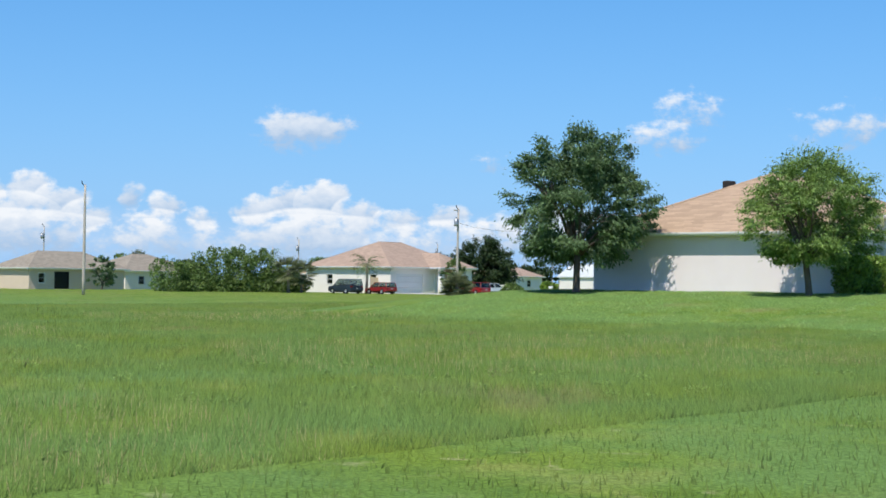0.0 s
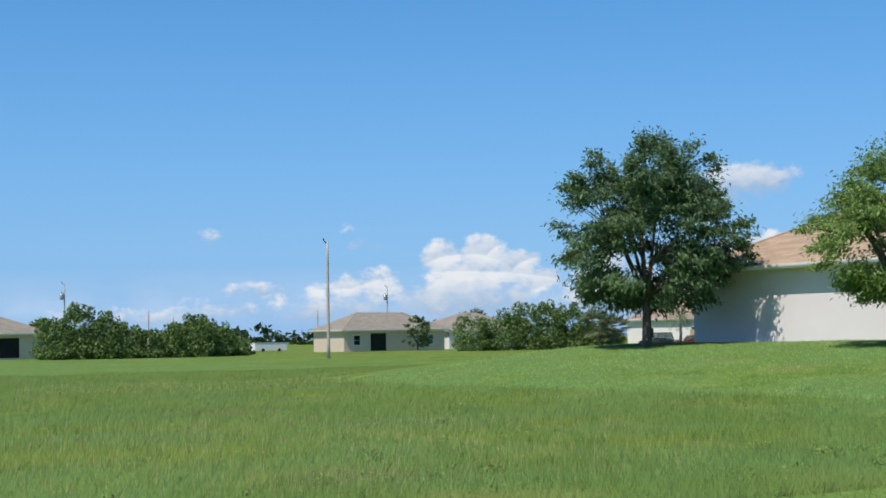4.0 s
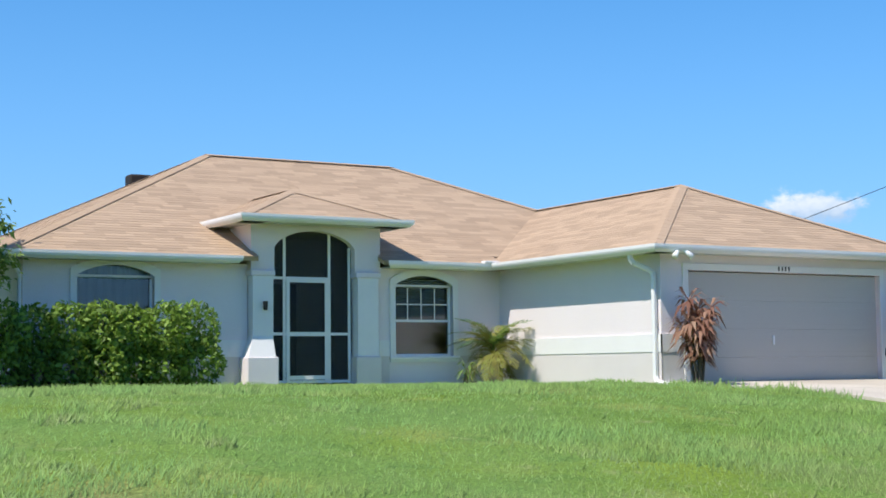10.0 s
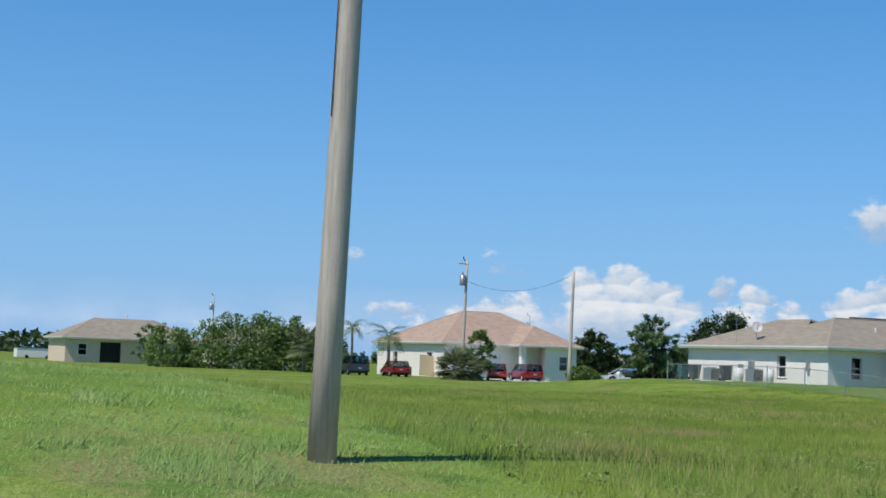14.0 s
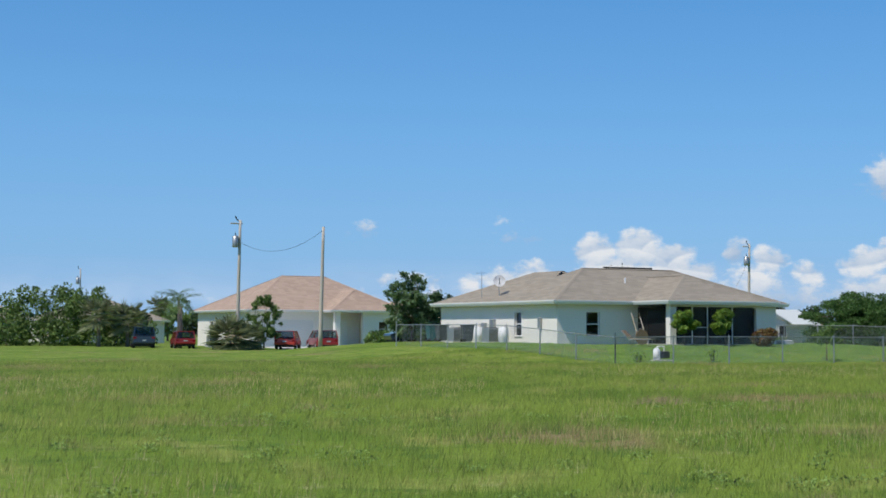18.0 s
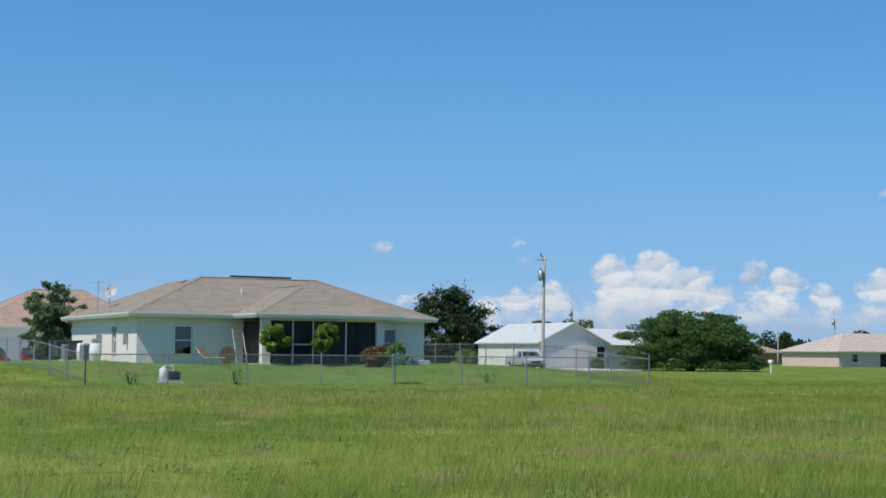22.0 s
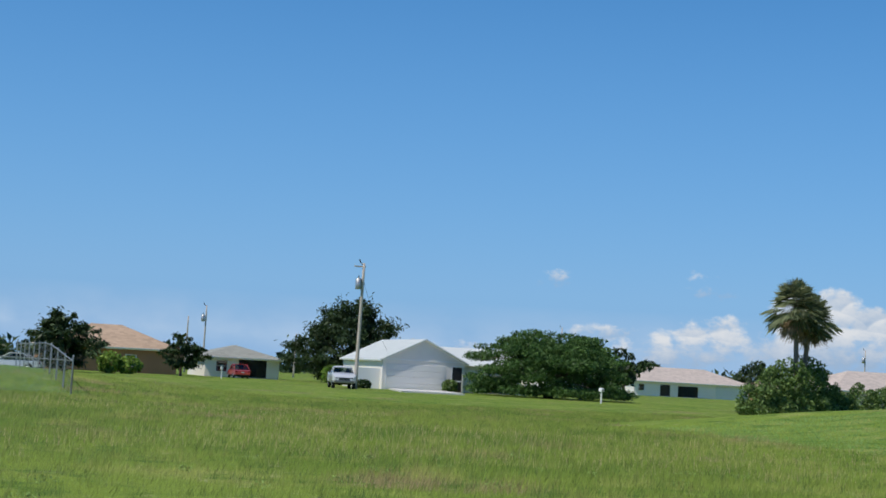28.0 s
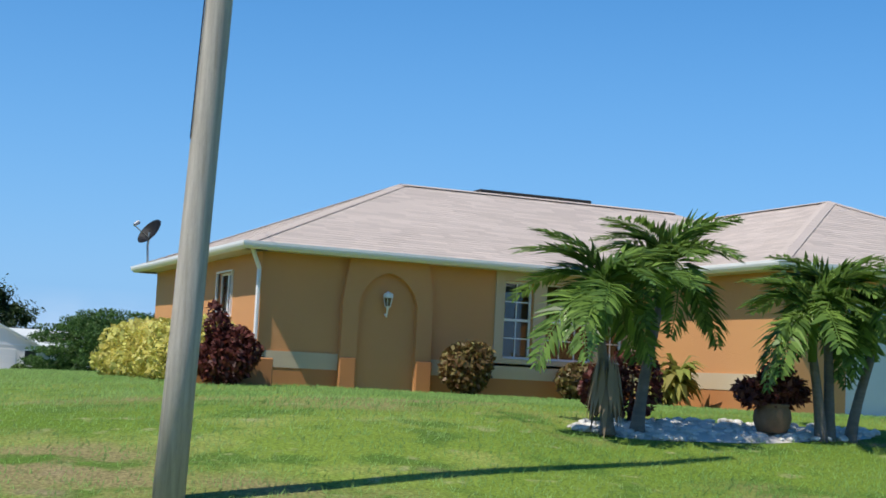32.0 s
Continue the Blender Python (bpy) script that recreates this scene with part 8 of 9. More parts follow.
def pickup(label, x, y, z, rx, rz, scale, body_mt, near=True, group=""):
    """An extended-cab pickup, front towards +y, origin on the ground between the rear wheels."""
    t = thing("pickup_truck", label, "pickup truck", x, y, z, 0, group)
    t.matrix_basis = pose(x, y, z, rx, 0, rz) @ Matrix.Scale(scale, 4)
    hw, wb, R = 0.975, 4.1, 0.375
    lo, rail, belt, zr = 0.5, 1.33, 1.26, 1.79
    yn = wb + 0.7

    def arch(y, base):
        for cy in (0.0, wb):
            d = abs(y - cy)
            if d < 0.44:
                return max(base, 0.385 + math.sqrt(0.44 ** 2 - d * d) * 0.98)
        return base

    def inset(zz, yy):
        low = max(0.0, (0.72 - zz) / 0.25) ** 2 * 0.035
        high = max(0.0, (zz - 1.0) / 0.3) ** 2.4 * 0.085
        nose = max(0.0, (yy - (yn - 0.5)) / 0.5) ** 2 * 0.25
        tail = max(0.0, (-1.08 - yy) / 0.14) ** 2 * 0.04
        return low + high + nose + tail

    def hood(y):
        u = max(0.0, (y - 3.45) / (yn - 3.45))
        return belt - 0.06 * u - 0.2 * u ** 2.6 - 0.1 * u ** 9

    cols = lambda a, b: sorted(set([a, b] + [a + (b - a) * i / 14 for i in range(15)] + [cy + 0.44 * math.cos(q) for cy in (0.0, wb) for q in np.linspace(0, math.pi, 15) if a < cy + 0.44 * math.cos(q) < b]))
    for s in (-1, 1):
        part("cab_side", flank(hw, s, cols(1.6, yn), lambda y: arch(y, lo), hood, inset), body_mt, t, smooth=True)
        part("bed_side", flank(hw, s, cols(-1.2, 1.58), lambda y: arch(y, lo + 0.04 + 0.06 * max(0.0, -y - 0.5)), lambda y: rail, inset), body_mt, t, smooth=True)
        for cy in (0.0, wb):
            bm = bmesh.new()
            pts = [(s * (hw + 0.004), q[0], q[1]) for q in arc(cy, 0.385, 0.445, 0.12, math.pi - 0.12, 14)]
            tube(bm, pts, [0.015] * len(pts), 6)
            part("wheel_arch", bm, body_mt, t, smooth=True)
            part("wheel_well", boxed(min(s * 0.62, s * 0.7), cy - 0.47, 0.45, max(s * 0.62, s * 0.7), cy + 0.47, 0.95), DARK, t)
        for y0, z0, z1 in ((2.2, 0.58, 1.22), (3.4, 0.6, 1.2)):
            bm = bmesh.new()
            zz = np.linspace(z0, z1, 7)
            tube(bm, [(s * (hw - inset(q, y0) + 0.001), y0, q) for q in zz], [0.007] * 7, 4)
            part("door_seam", bm, DARK, t)
        if near:
            part("side_moulding", boxed(s * hw - 0.012, 1.64, 0.75, s * hw + 0.01, 3.52, 0.782, 0.006), MOULDING, t, "dusty pale side moulding")
            part("side_moulding", boxed(s * hw - 0.012, 0.5, 0.75, s * hw + 0.01, 1.56, 0.782, 0.006), MOULDING, t, "dusty pale side moulding")
        part("sill", boxed(min(s * (hw - 0.14), s * (hw - 0.035)), 1.61, lo - 0.08, max(s * (hw - 0.14), s * (hw - 0.035)), wb - 0.5, lo + 0.012, 0.015), MOULDING if near else DARK, t, "worn pale sill")
        part("door_handle", boxed(s * (hw - 0.015) - 0.02, 2.36, 1.02, s * (hw - 0.015) + 0.02, 2.51, 1.08, 0.012), DARK, t)
        m = thing("door_mirror", "", "", 0, 0, 0)
        m.parent = t
        bm = bmesh.new()
        tube(bm, [(s * (hw - 0.1), 3.27, 1.25), (s * (hw + 0.1), 3.27, 1.3)], [0.025, 0.03], 6)
        box(bm, min(s * (hw + 0.03), s * (hw + 0.21)), 3.22, 1.24, max(s * (hw + 0.03), s * (hw + 0.21)), 3.34, 1.43, 0.045)
        part("mirror_housing", bm, DARK, m, smooth=True)
        part("mirror_glass", boxed(min(s * (hw + 0.055), s * (hw + 0.185)), 3.212, 1.265, max(s * (hw + 0.055), s * (hw + 0.185)), 3.219, 1.405), MIRROR, m)
    # bonnet and cowl
    bm = bmesh.new()
    rows = []
    for y in np.linspace(3.46, yn, 12):
        e = hw - inset(hood(y), y) - 0.004
        rows.append([bm.verts.new((u * e, y, hood(y) + 0.055 * (1 - u ** 4) * min(1.0, (yn - y) * 3 + 0.2))) for u in (-1, -0.93, -0.75, -0.4, 0, 0.4, 0.75, 0.93, 1)])
    for a, b in zip(rows, rows[1:]):
        for i in range(8):
            bm.faces.new((a[i], a[i + 1], b[i + 1], b[i]))
    part("bonnet", bm, body_mt, t, smooth=True)
    part("cab_floor", boxed(-hw + 0.1, 1.63, lo, hw - 0.1, yn - 0.3, lo + 0.06), DARK, t)
    part("nose", boxed(-hw + 0.27, yn - 0.12, 0.6, hw - 0.27, yn + 0.005, 0.86, 0.04), body_mt, t)
    # greenhouse: corners of the belt and of the roof
    A = {"rl": (-0.915, 1.62, belt), "fl": (-0.90, 3.58, belt - 0.02), "Rl": (-0.745, 1.76, zr - 0.04), "Fl": (-0.72, 2.84, zr - 0.04)}
    for k in ("rl", "fl", "Rl", "Fl"):
        A[k[0] + "r"] = (-A[k][0], A[k][1], A[k][2])
    bm = bmesh.new()
    xs = [(-0.785, -0.085), (-0.765, -0.03), (-0.67, 0.012), (-0.3, 0.04), (0.3, 0.04), (0.67, 0.012), (0.765, -0.03), (0.785, -0.085)]
    rows = [[bm.verts.new((px, yy, zr + pz * q + dz)) for px, pz in xs] for yy, dz, q in ((1.71, -0.085, 0.3), (1.725, -0.035, 0.7), (1.79, 0.0, 1.0), (2.25, 0.015, 1.0), (2.71, 0.005, 1.0), (2.89, -0.035, 0.8), (2.94, -0.075, 0.4))]
    low = [[bm.verts.new((v.co.x * 0.96, v.co.y, v.co.z - 0.03)) for v in r] for r in rows]
    for g in (rows, low):
        for a, b in zip(g, g[1:]):
            for i in range(7):
                bm.faces.new((a[i], b[i], b[i + 1], a[i + 1]))
    for r, q in ((rows[0], low[0]), (rows[-1], low[-1]), ([r[0] for r in rows], [r[0] for r in low]), ([r[-1] for r in rows], [r[-1] for r in low])):
        for i in range(len(r) - 1):
            bm.faces.new((r[i], r[i + 1], q[i + 1], q[i]))
    bmesh.ops.recalc_face_normals(bm, faces=bm.faces)
    part("cab_roof", bm, body_mt, t, smooth=True)
    lerp = lambda p, q, u: Vector(A[p]).lerp(Vector(A[q]), u)
    for sd in ("l", "r"):
        a, b, c, d = "r" + sd, "f" + sd, "F" + sd, "R" + sd
        at = lambda u, v: lerp(a, b, u).lerp(lerp(d, c, u * 1.0), v)
        for u0, u1 in ((0.0, 0.075), (0.27, 0.345)):
            quad_part("window_post", [at(u0, 0), at(u1, 0), at(u1, 1), at(u0, 1)], body_mt, t, 0.03)
        quad_part("window_head", [at(0, 0.9), at(1, 0.9), at(1, 1.02), at(0, 1.02)], body_mt, t, 0.028)
        bm = bmesh.new()
        tube(bm, [lerp(b, c, 0), lerp(b, c, 1)], [0.04, 0.032], 6)
        part("window_post", bm, body_mt, t, smooth=True)
        quad_part("side_glass", [at(0.075, 0.02), at(0.27, 0.02), at(0.27, 0.9), at(0.075, 0.9)], GLASS_CAR, t, 0.006, shadow=False)
        quad_part("side_glass", [at(0.345, 0.02), at(0.985, 0.02), at(0.985, 0.9), at(0.345, 0.9)], GLASS_CAR, t, 0.006, shadow=False)
        # rear corner of the cab, rounded
        bm = bmesh.new()
        sx = -1 if sd == "l" else 1
        tube(bm, [(sx * 0.895, 1.65, belt - 0.1), (sx * 0.88, 1.655, belt), (sx * 0.725, 1.76, zr - 0.07)], [0.065, 0.065, 0.055], 8)
        part("rear_corner", bm, body_mt, t, smooth=True)
    quad_part("windscreen", [A["fl"], A["fr"], A["Fr"], A["Fl"]], GLASS_CAR, t, 0.006, shadow=False)
    rear = lambda u, v: Vector((-0.915 + 1.83 * u, 1.62, belt)).lerp(Vector((-0.745 + 1.49 * u, 1.75, zr - 0.04)), v)
    quad_part("rear_glass", [rear(0.04, 0.09), rear(0.96, 0.09), rear(0.96, 0.9), rear(0.04, 0.9)], GLASS_CAR, t, 0.006, shadow=False)
    quad_part("rear_frame", [rear(0, 0.88), rear(1, 0.88), rear(1, 1.05), rear(0, 1.05)], body_mt, t, 0.03)
    quad_part("rear_frame", [rear(0, 0), rear(1, 0), rear(1, 0.1), rear(0, 0.1)], body_mt, t, 0.03)
    for u0, u1 in ((0.0, 0.055), (0.945, 1.0)):
        quad_part("rear_frame", [rear(u0, 0.1), rear(u1, 0.1), rear(u1, 0.9), rear(u0, 0.9)], body_mt, t, 0.03)
    part("cab_back", boxed(-hw + 0.1, 1.6, lo, hw - 0.1, 1.64, belt + 0.01), body_mt, t)
    part("brake_light", boxed(-0.14, 1.692, zr - 0.03, 0.14, 1.725, zr - 0.008, 0.008), LAMP_RED, t, "red high brake light")
    for sx in (-0.4, 0.4):
        bm = bmesh.new()
        box(bm, sx - 0.24, 2.34, 0.9, sx + 0.24, 2.49, 1.45, 0.05)
        part("seat", bm, SEAT, t, smooth=True)
        bm = bmesh.new()
        box(bm, sx - 0.13, 2.36, 1.47, sx + 0.13, 2.46, 1.63, 0.04)
        part("headrest", bm, SEAT, t, smooth=True)
    part("dashboard", boxed(-0.8, 3.18, 0.95, 0.8, 3.55, 1.2, 0.05), DARK, t)
    bm = bmesh.new()
    pts = [(-0.4 + 0.18 * math.cos(a), 3.08 + 0.05 * math.sin(a), 1.27 + 0.17 * math.sin(a)) for a in np.linspace(0, 2 * math.pi, 17)]
    tube(bm, pts, [0.015] * 17, 5)
    part("steering_wheel", bm, DARK, t)
    # bed
    for s in (-1, 1):
        part("bed_rail", boxed(min(s * (hw - 0.17), s * (hw - 0.07)), -1.17, rail - 0.02, max(s * (hw - 0.17), s * (hw - 0.07)), 1.56, rail + 0.022, 0.01), DARK if near else body_mt, t)
        part("bed_wall", boxed(min(s * (hw - 0.17), s * (hw - 0.13)), -1.16, 0.74, max(s * (hw - 0.17), s * (hw - 0.13)), 1.56, rail - 0.022), BEDLINER, t)
        part("tail_lamp", boxed(min(s * (hw - 0.085), s * (hw - 0.01)), -1.252, 0.9, max(s * (hw - 0.085), s * (hw - 0.01)), -1.07, 1.22, 0.025), LAMP_RED if s > 0 or not near else LAMP_CLEAR, t, "red tail lamp" if s > 0 else "broken pale tail lamp")
        part("tail_post", boxed(min(s * (hw - 0.16), s * (hw - 0.05)), -1.235, 0.6, max(s * (hw - 0.16), s * (hw - 0.05)), -1.14, 0.902, 0.02), body_mt, t)
        part("tail_post", boxed(min(s * (hw - 0.16), s * (hw - 0.075)), -1.235, 1.218, max(s * (hw - 0.16), s * (hw - 0.075)), -1.14, rail, 0.02), body_mt, t)
    part("bed_floor", boxed(-hw + 0.13, -1.18, 0.7, hw - 0.13, 1.56, 0.76), BEDLINER, t)
    part("bed_front", boxed(-hw + 0.13, 1.51, 0.76, hw - 0.13, 1.565, rail + 0.02, 0.01), body_mt, t)
    bm = bmesh.new()
    prof = [(-1.17, 0.76), (-1.225, 0.76), (-1.245, 0.8), (-1.25, 0.99), (-1.238, 1.05), (-1.238, 1.22), (-1.25, 1.26), (-1.245, 1.315), (-1.22, 1.345), (-1.17, 1.345)]
    xe = hw - 0.088
    g = [[bm.verts.new((u * xe, yy - 0.012 * (1 - u * u), zz)) for yy, zz in prof] for u in (-1, -0.5, 0, 0.5, 1)]
    for a, b in zip(g, g[1:]):
        for i in range(len(prof)):
            bm.faces.new((a[i], a[(i + 1) % len(prof)], b[(i + 1) % len(prof)], b[i]))
    bm.faces.new(g[0][::-1])
    bm.faces.new(g[-1])
    bmesh.ops.recalc_face_normals(bm, faces=bm.faces)
    gate = part("tailgate", bm, body_mt, t)
    part("gate_handle", boxed(-0.13, -1.262, 1.19, 0.13, -1.24, 1.26, 0.01), DARK, gate)
    if near:
        part("badge_bar", boxed(-0.68, -1.262, 0.93, -0.62, -1.252, 0.965), LAMP_CLEAR, gate)
        part("badge_bar", boxed(-0.6, -1.262, 0.93, -0.46, -1.252, 0.965), LAMP_CLEAR, gate)
        bm = bmesh.new()
        bmesh.ops.create_circle(bm, cap_ends=True, segments=16, radius=1.0)
        for v in bm.verts:
            v.co = Vector((0.56 + v.co.x * 0.085, -1.2625, 0.93 + v.co.y * 0.032))
        part("badge_oval", bm, LAMP_CLEAR, gate)
    bm = bmesh.new()
    n = 16
    prof = [(0.0, 0.5), (-0.05, 0.49), (-0.085, 0.53), (-0.1, 0.62), (-0.085, 0.71), (-0.05, 0.74), (0.03, 0.74)]
    rings = []
    for i in range(n + 1):
        u = -1 + 2 * i / n
        rings.append([bm.verts.new((u * (hw + 0.005), -1.23 + py * (1 - 0.55 * abs(u) ** 8) - 0.05 * (1 - u * u), pz)) for py, pz in prof])
    for a, b in zip(rings, rings[1:]):
        for i in range(len(prof) - 1):
            bm.faces.new((a[i], a[i + 1], b[i + 1], b[i]))
    bm.faces.new(rings[0][::-1])
    bm.faces.new(rings[-1])
    bmesh.ops.recalc_face_normals(bm, faces=bm.faces)
    bumper = part("rear_bumper", bm, BUMPER if near else CHROME, t, "dull dark step bumper" if near else "chrome step bumper", True)
    part("bumper_step", boxed(-0.36, -1.4, 0.7, 0.36, -1.28, 0.735, 0.01), DARK, bumper)
    pl = part("number_plate", boxed(-0.155, -1.412, 0.53, 0.155, -1.4, 0.685, 0.004), PLATE, bumper, "pale green and white number plate")
    for k in range(6):
        part("plate_bar", boxed(-0.125 + k * 0.043, -1.416, 0.57, -0.095 + k * 0.043, -1.413, 0.645), PLATE_INK, pl)
    bm = bmesh.new()
    tube(bm, [(0, -1.1, 0.4), (0, -1.46, 0.4)], [0.045, 0.045], 6)
    tube(bm, [(0, -1.44, 0.4), (0, -1.44, 0.46), (0, -1.44, 0.5)], [0.02, 0.035, 0.02], 8)
    part("tow_hitch", bm, METAL_GREY, t)
    # front: bumper, grille, lamps
    part("front_bumper", boxed(-hw + 0.14, yn - 0.08, 0.45, hw - 0.14, yn + 0.09, 0.68, 0.05), DARK if near else CHROME, t)
    part("grille", boxed(-0.46, yn - 0.02, 0.68, 0.46, yn + 0.03, 0.88, 0.015), CHROME, t)
    for k in range(3):
        part("grille_slot", boxed(-0.43, yn + 0.031, 0.7 + 0.055 * k, 0.43, yn + 0.036, 0.735 + 0.055 * k), DARK, t)
    for s in (-1, 1):
        part("head_lamp", boxed(min(s * 0.48, s * 0.74), yn - 0.14, 0.72, max(s * 0.48, s * 0.74), yn + 0.0, 0.9, 0.03), LAMP_CLEAR, t)
    # underside and axles
    part("underside", boxed(-0.5, -1.1, 0.4, 0.5, wb + 0.5, 0.52), DARK, t)
    for cy in (0, wb):
        bm = bmesh.new()
        tube(bm, [(-0.8, cy, R), (0.8, cy, R)], [0.05, 0.05], 8)
        part("axle", bm, DARK, t)
    bm = bmesh.new()
    tube(bm, [(0, -0.12, R), (0, 0.12, R)], [0.16, 0.16], 10)
    part("differential", bm, DARK, t)
    for s in (-1, 1):
        for cy in (0, wb):
            wheel(t, s * 0.83, cy, R, 0.24, s)
    return t


zt0, zt1 = ground(16.4, 5.84) + 0.05, ground(16.5, 9.1) + 0.03
pickup("dark grey extended-cab pickup truck parked on the driveway", 16.45, 5.82, zt0, math.degrees(math.atan2(zt1 - zt0, 3.28)), -5.6, 0.95, PAINT_GREY)
pickup("white pickup truck parked on the grass", 123.6, 104.2, ground(123.6, 104.2), 0, 169, 0.93, PAINT_WHITE, near=False)


def car(label, x, y, rz, length, hw, hh, body_mt, van=False, group=""):
    """A parked car seen from afar, front towards +y: body, glasshouse, wheels and lamps."""
    t = thing("car", label, "car", x, y, ground(x, y), rz, group)
    L, wb = length / 2, length * 0.29
    R = 0.31
    lo, belt = 0.28, hh * 0.58
    o = [(-L, lo + 0.1, 0.06), (-wb - 0.38, lo, 0)] + list(reversed(arc(-wb, R, 0.37, 0.1, math.pi - 0.1))) + list(reversed(arc(wb, R, 0.37, 0.1, math.pi - 0.1))) + [(L - 0.1, lo, 0.04), (L, lo + 0.25, 0.08), (L - 0.06, belt - 0.18, 0.1), (wb * 0.75, belt, 0.06), (-L + 0.3, belt + 0.04, 0.05), (-L + 0.02, belt - 0.05, 0.07)]
    part("body", side_shell(o, hw), body_mt, t)
    r0, r1 = (-L + 0.12, wb * 0.25) if van else (-L * 0.45, wb * 0.15)
    g = [(-L + (0.06 if van else 0.35), belt), (r0 + 0.1, hh), (r1, hh), (wb * 0.85, belt)]
    bm = bmesh.new()
    lo_, hi_ = hw - 0.07, hw - 0.2
    pts = [[(-lo_, g[0][0], belt), (-hi_, g[1][0], hh), (-hi_, g[2][0], hh), (-lo_, g[3][0], belt)], [(lo_, g[0][0], belt), (hi_, g[1][0], hh), (hi_, g[2][0], hh), (lo_, g[3][0], belt)]]
    part("roof_panel", boxed(-hi_ - 0.02, g[1][0] - 0.03, hh - 0.03, hi_ + 0.02, g[2][0] + 0.03, hh + 0.02, 0.02), body_mt, t)
    for s in (0, 1):
        quad_part("side_glass", pts[s], GLASS_CAR, t, 0.008, shadow=False)
        for i, j in ((0, 1), (3, 2)):
            bm2 = bmesh.new()
            tube(bm2, [pts[s][i], pts[s][j]], [0.045, 0.04], 5)
            part("pillar", bm2, body_mt, t)
        a, b = Vector(pts[s][0]).lerp(Vector(pts[s][3]), 0.5), Vector(pts[s][1]).lerp(Vector(pts[s][2]), 0.5)
        bm2 = bmesh.new()
        tube(bm2, [a, b], [0.04, 0.035], 5)
        part("pillar", bm2, body_mt, t)
    bm.free()
    quad_part("rear_glass", [pts[0][0], pts[1][0], pts[1][1], pts[0][1]], GLASS_CAR, t, 0.008, shadow=False)
    quad_part("windscreen", [pts[1][3], pts[0][3], pts[0][2], pts[1][2]], GLASS_CAR, t, 0.008, shadow=False)
    part("seats", boxed(-hw + 0.2, -L * 0.4, lo + 0.2, hw - 0.2, wb * 0.3, belt + 0.12, 0.05), SEAT, t)
    for s in (-1, 1):
        part("tail_lamp", boxed(min(s * (hw - 0.3), s * (hw - 0.06)), -L - 0.01, belt - 0.22, max(s * (hw - 0.3), s * (hw - 0.06)), -L + 0.1, belt - 0.06, 0.01), LAMP_RED, t)
        part("head_lamp", boxed(min(s * (hw - 0.35), s * (hw - 0.1)), L - 0.14, belt - 0.32, max(s * (hw - 0.35), s * (hw - 0.1)), L - 0.02, belt - 0.2, 0.01), LAMP_CLEAR, t)
        for cy in (-wb, wb):
            wheel(t, s * (hw - 0.12), cy, R, 0.2, s, 5)
    part("rear_bumper", boxed(-hw + 0.05, -L - 0.05, lo + 0.08, hw - 0.05, -L + 0.08, lo + 0.26, 0.03), body_mt, t)
    part("number_plate", boxed(-0.15, -L - 0.058, lo + 0.28, 0.15, -L - 0.045, lo + 0.38), PLATE, t)
    part("underside", boxed(-hw + 0.15, -L + 0.2, 0.16, hw - 0.15, L - 0.2, lo + 0.05), DARK, t)
    return t


car("dark blue-grey minivan parked beside the thicket", 69.7, 109, -12, 4.6, 0.9, 1.65, PAINT_BLUE, True)
car("dark red hatchback parked on the grass", 72.0, 105.7, -10, 4.0, 0.82, 1.32, PAINT_DARKRED, True)
car("bright red car on the far driveway", 78.6, 99.8, -28, 4.2, 0.84, 1.4, PAINT_RED, True, "red cars on the driveway")
car("red car on the far driveway", 81.5, 100.0, -8, 4.2, 0.84, 1.45, PAINT_DARKRED, True, "red cars on the driveway")
car("red car beside the pale far house", 123.6, 142.5, 0, 4.2, 0.84, 1.4, PAINT_RED)
car("silver-white car before the brown house", 99.5, 112, 75, 4.3, 0.85, 1.35, PAINT_WHITE)
car("dark car beside the white house", 79.8, 78.8, 82, 4.6, 0.88, 1.45, PAINT_BLUE)

# ---- small things ----
strip("driveway", [((129.4, 109.8), (134.2, 109.8)), ((128.0, 104), (133.0, 104)), ((126.4, 97), (131.4, 97))], CONCRETE_WHITE, "bleached white concrete driveway of the garage house", "driveway", 0.12)


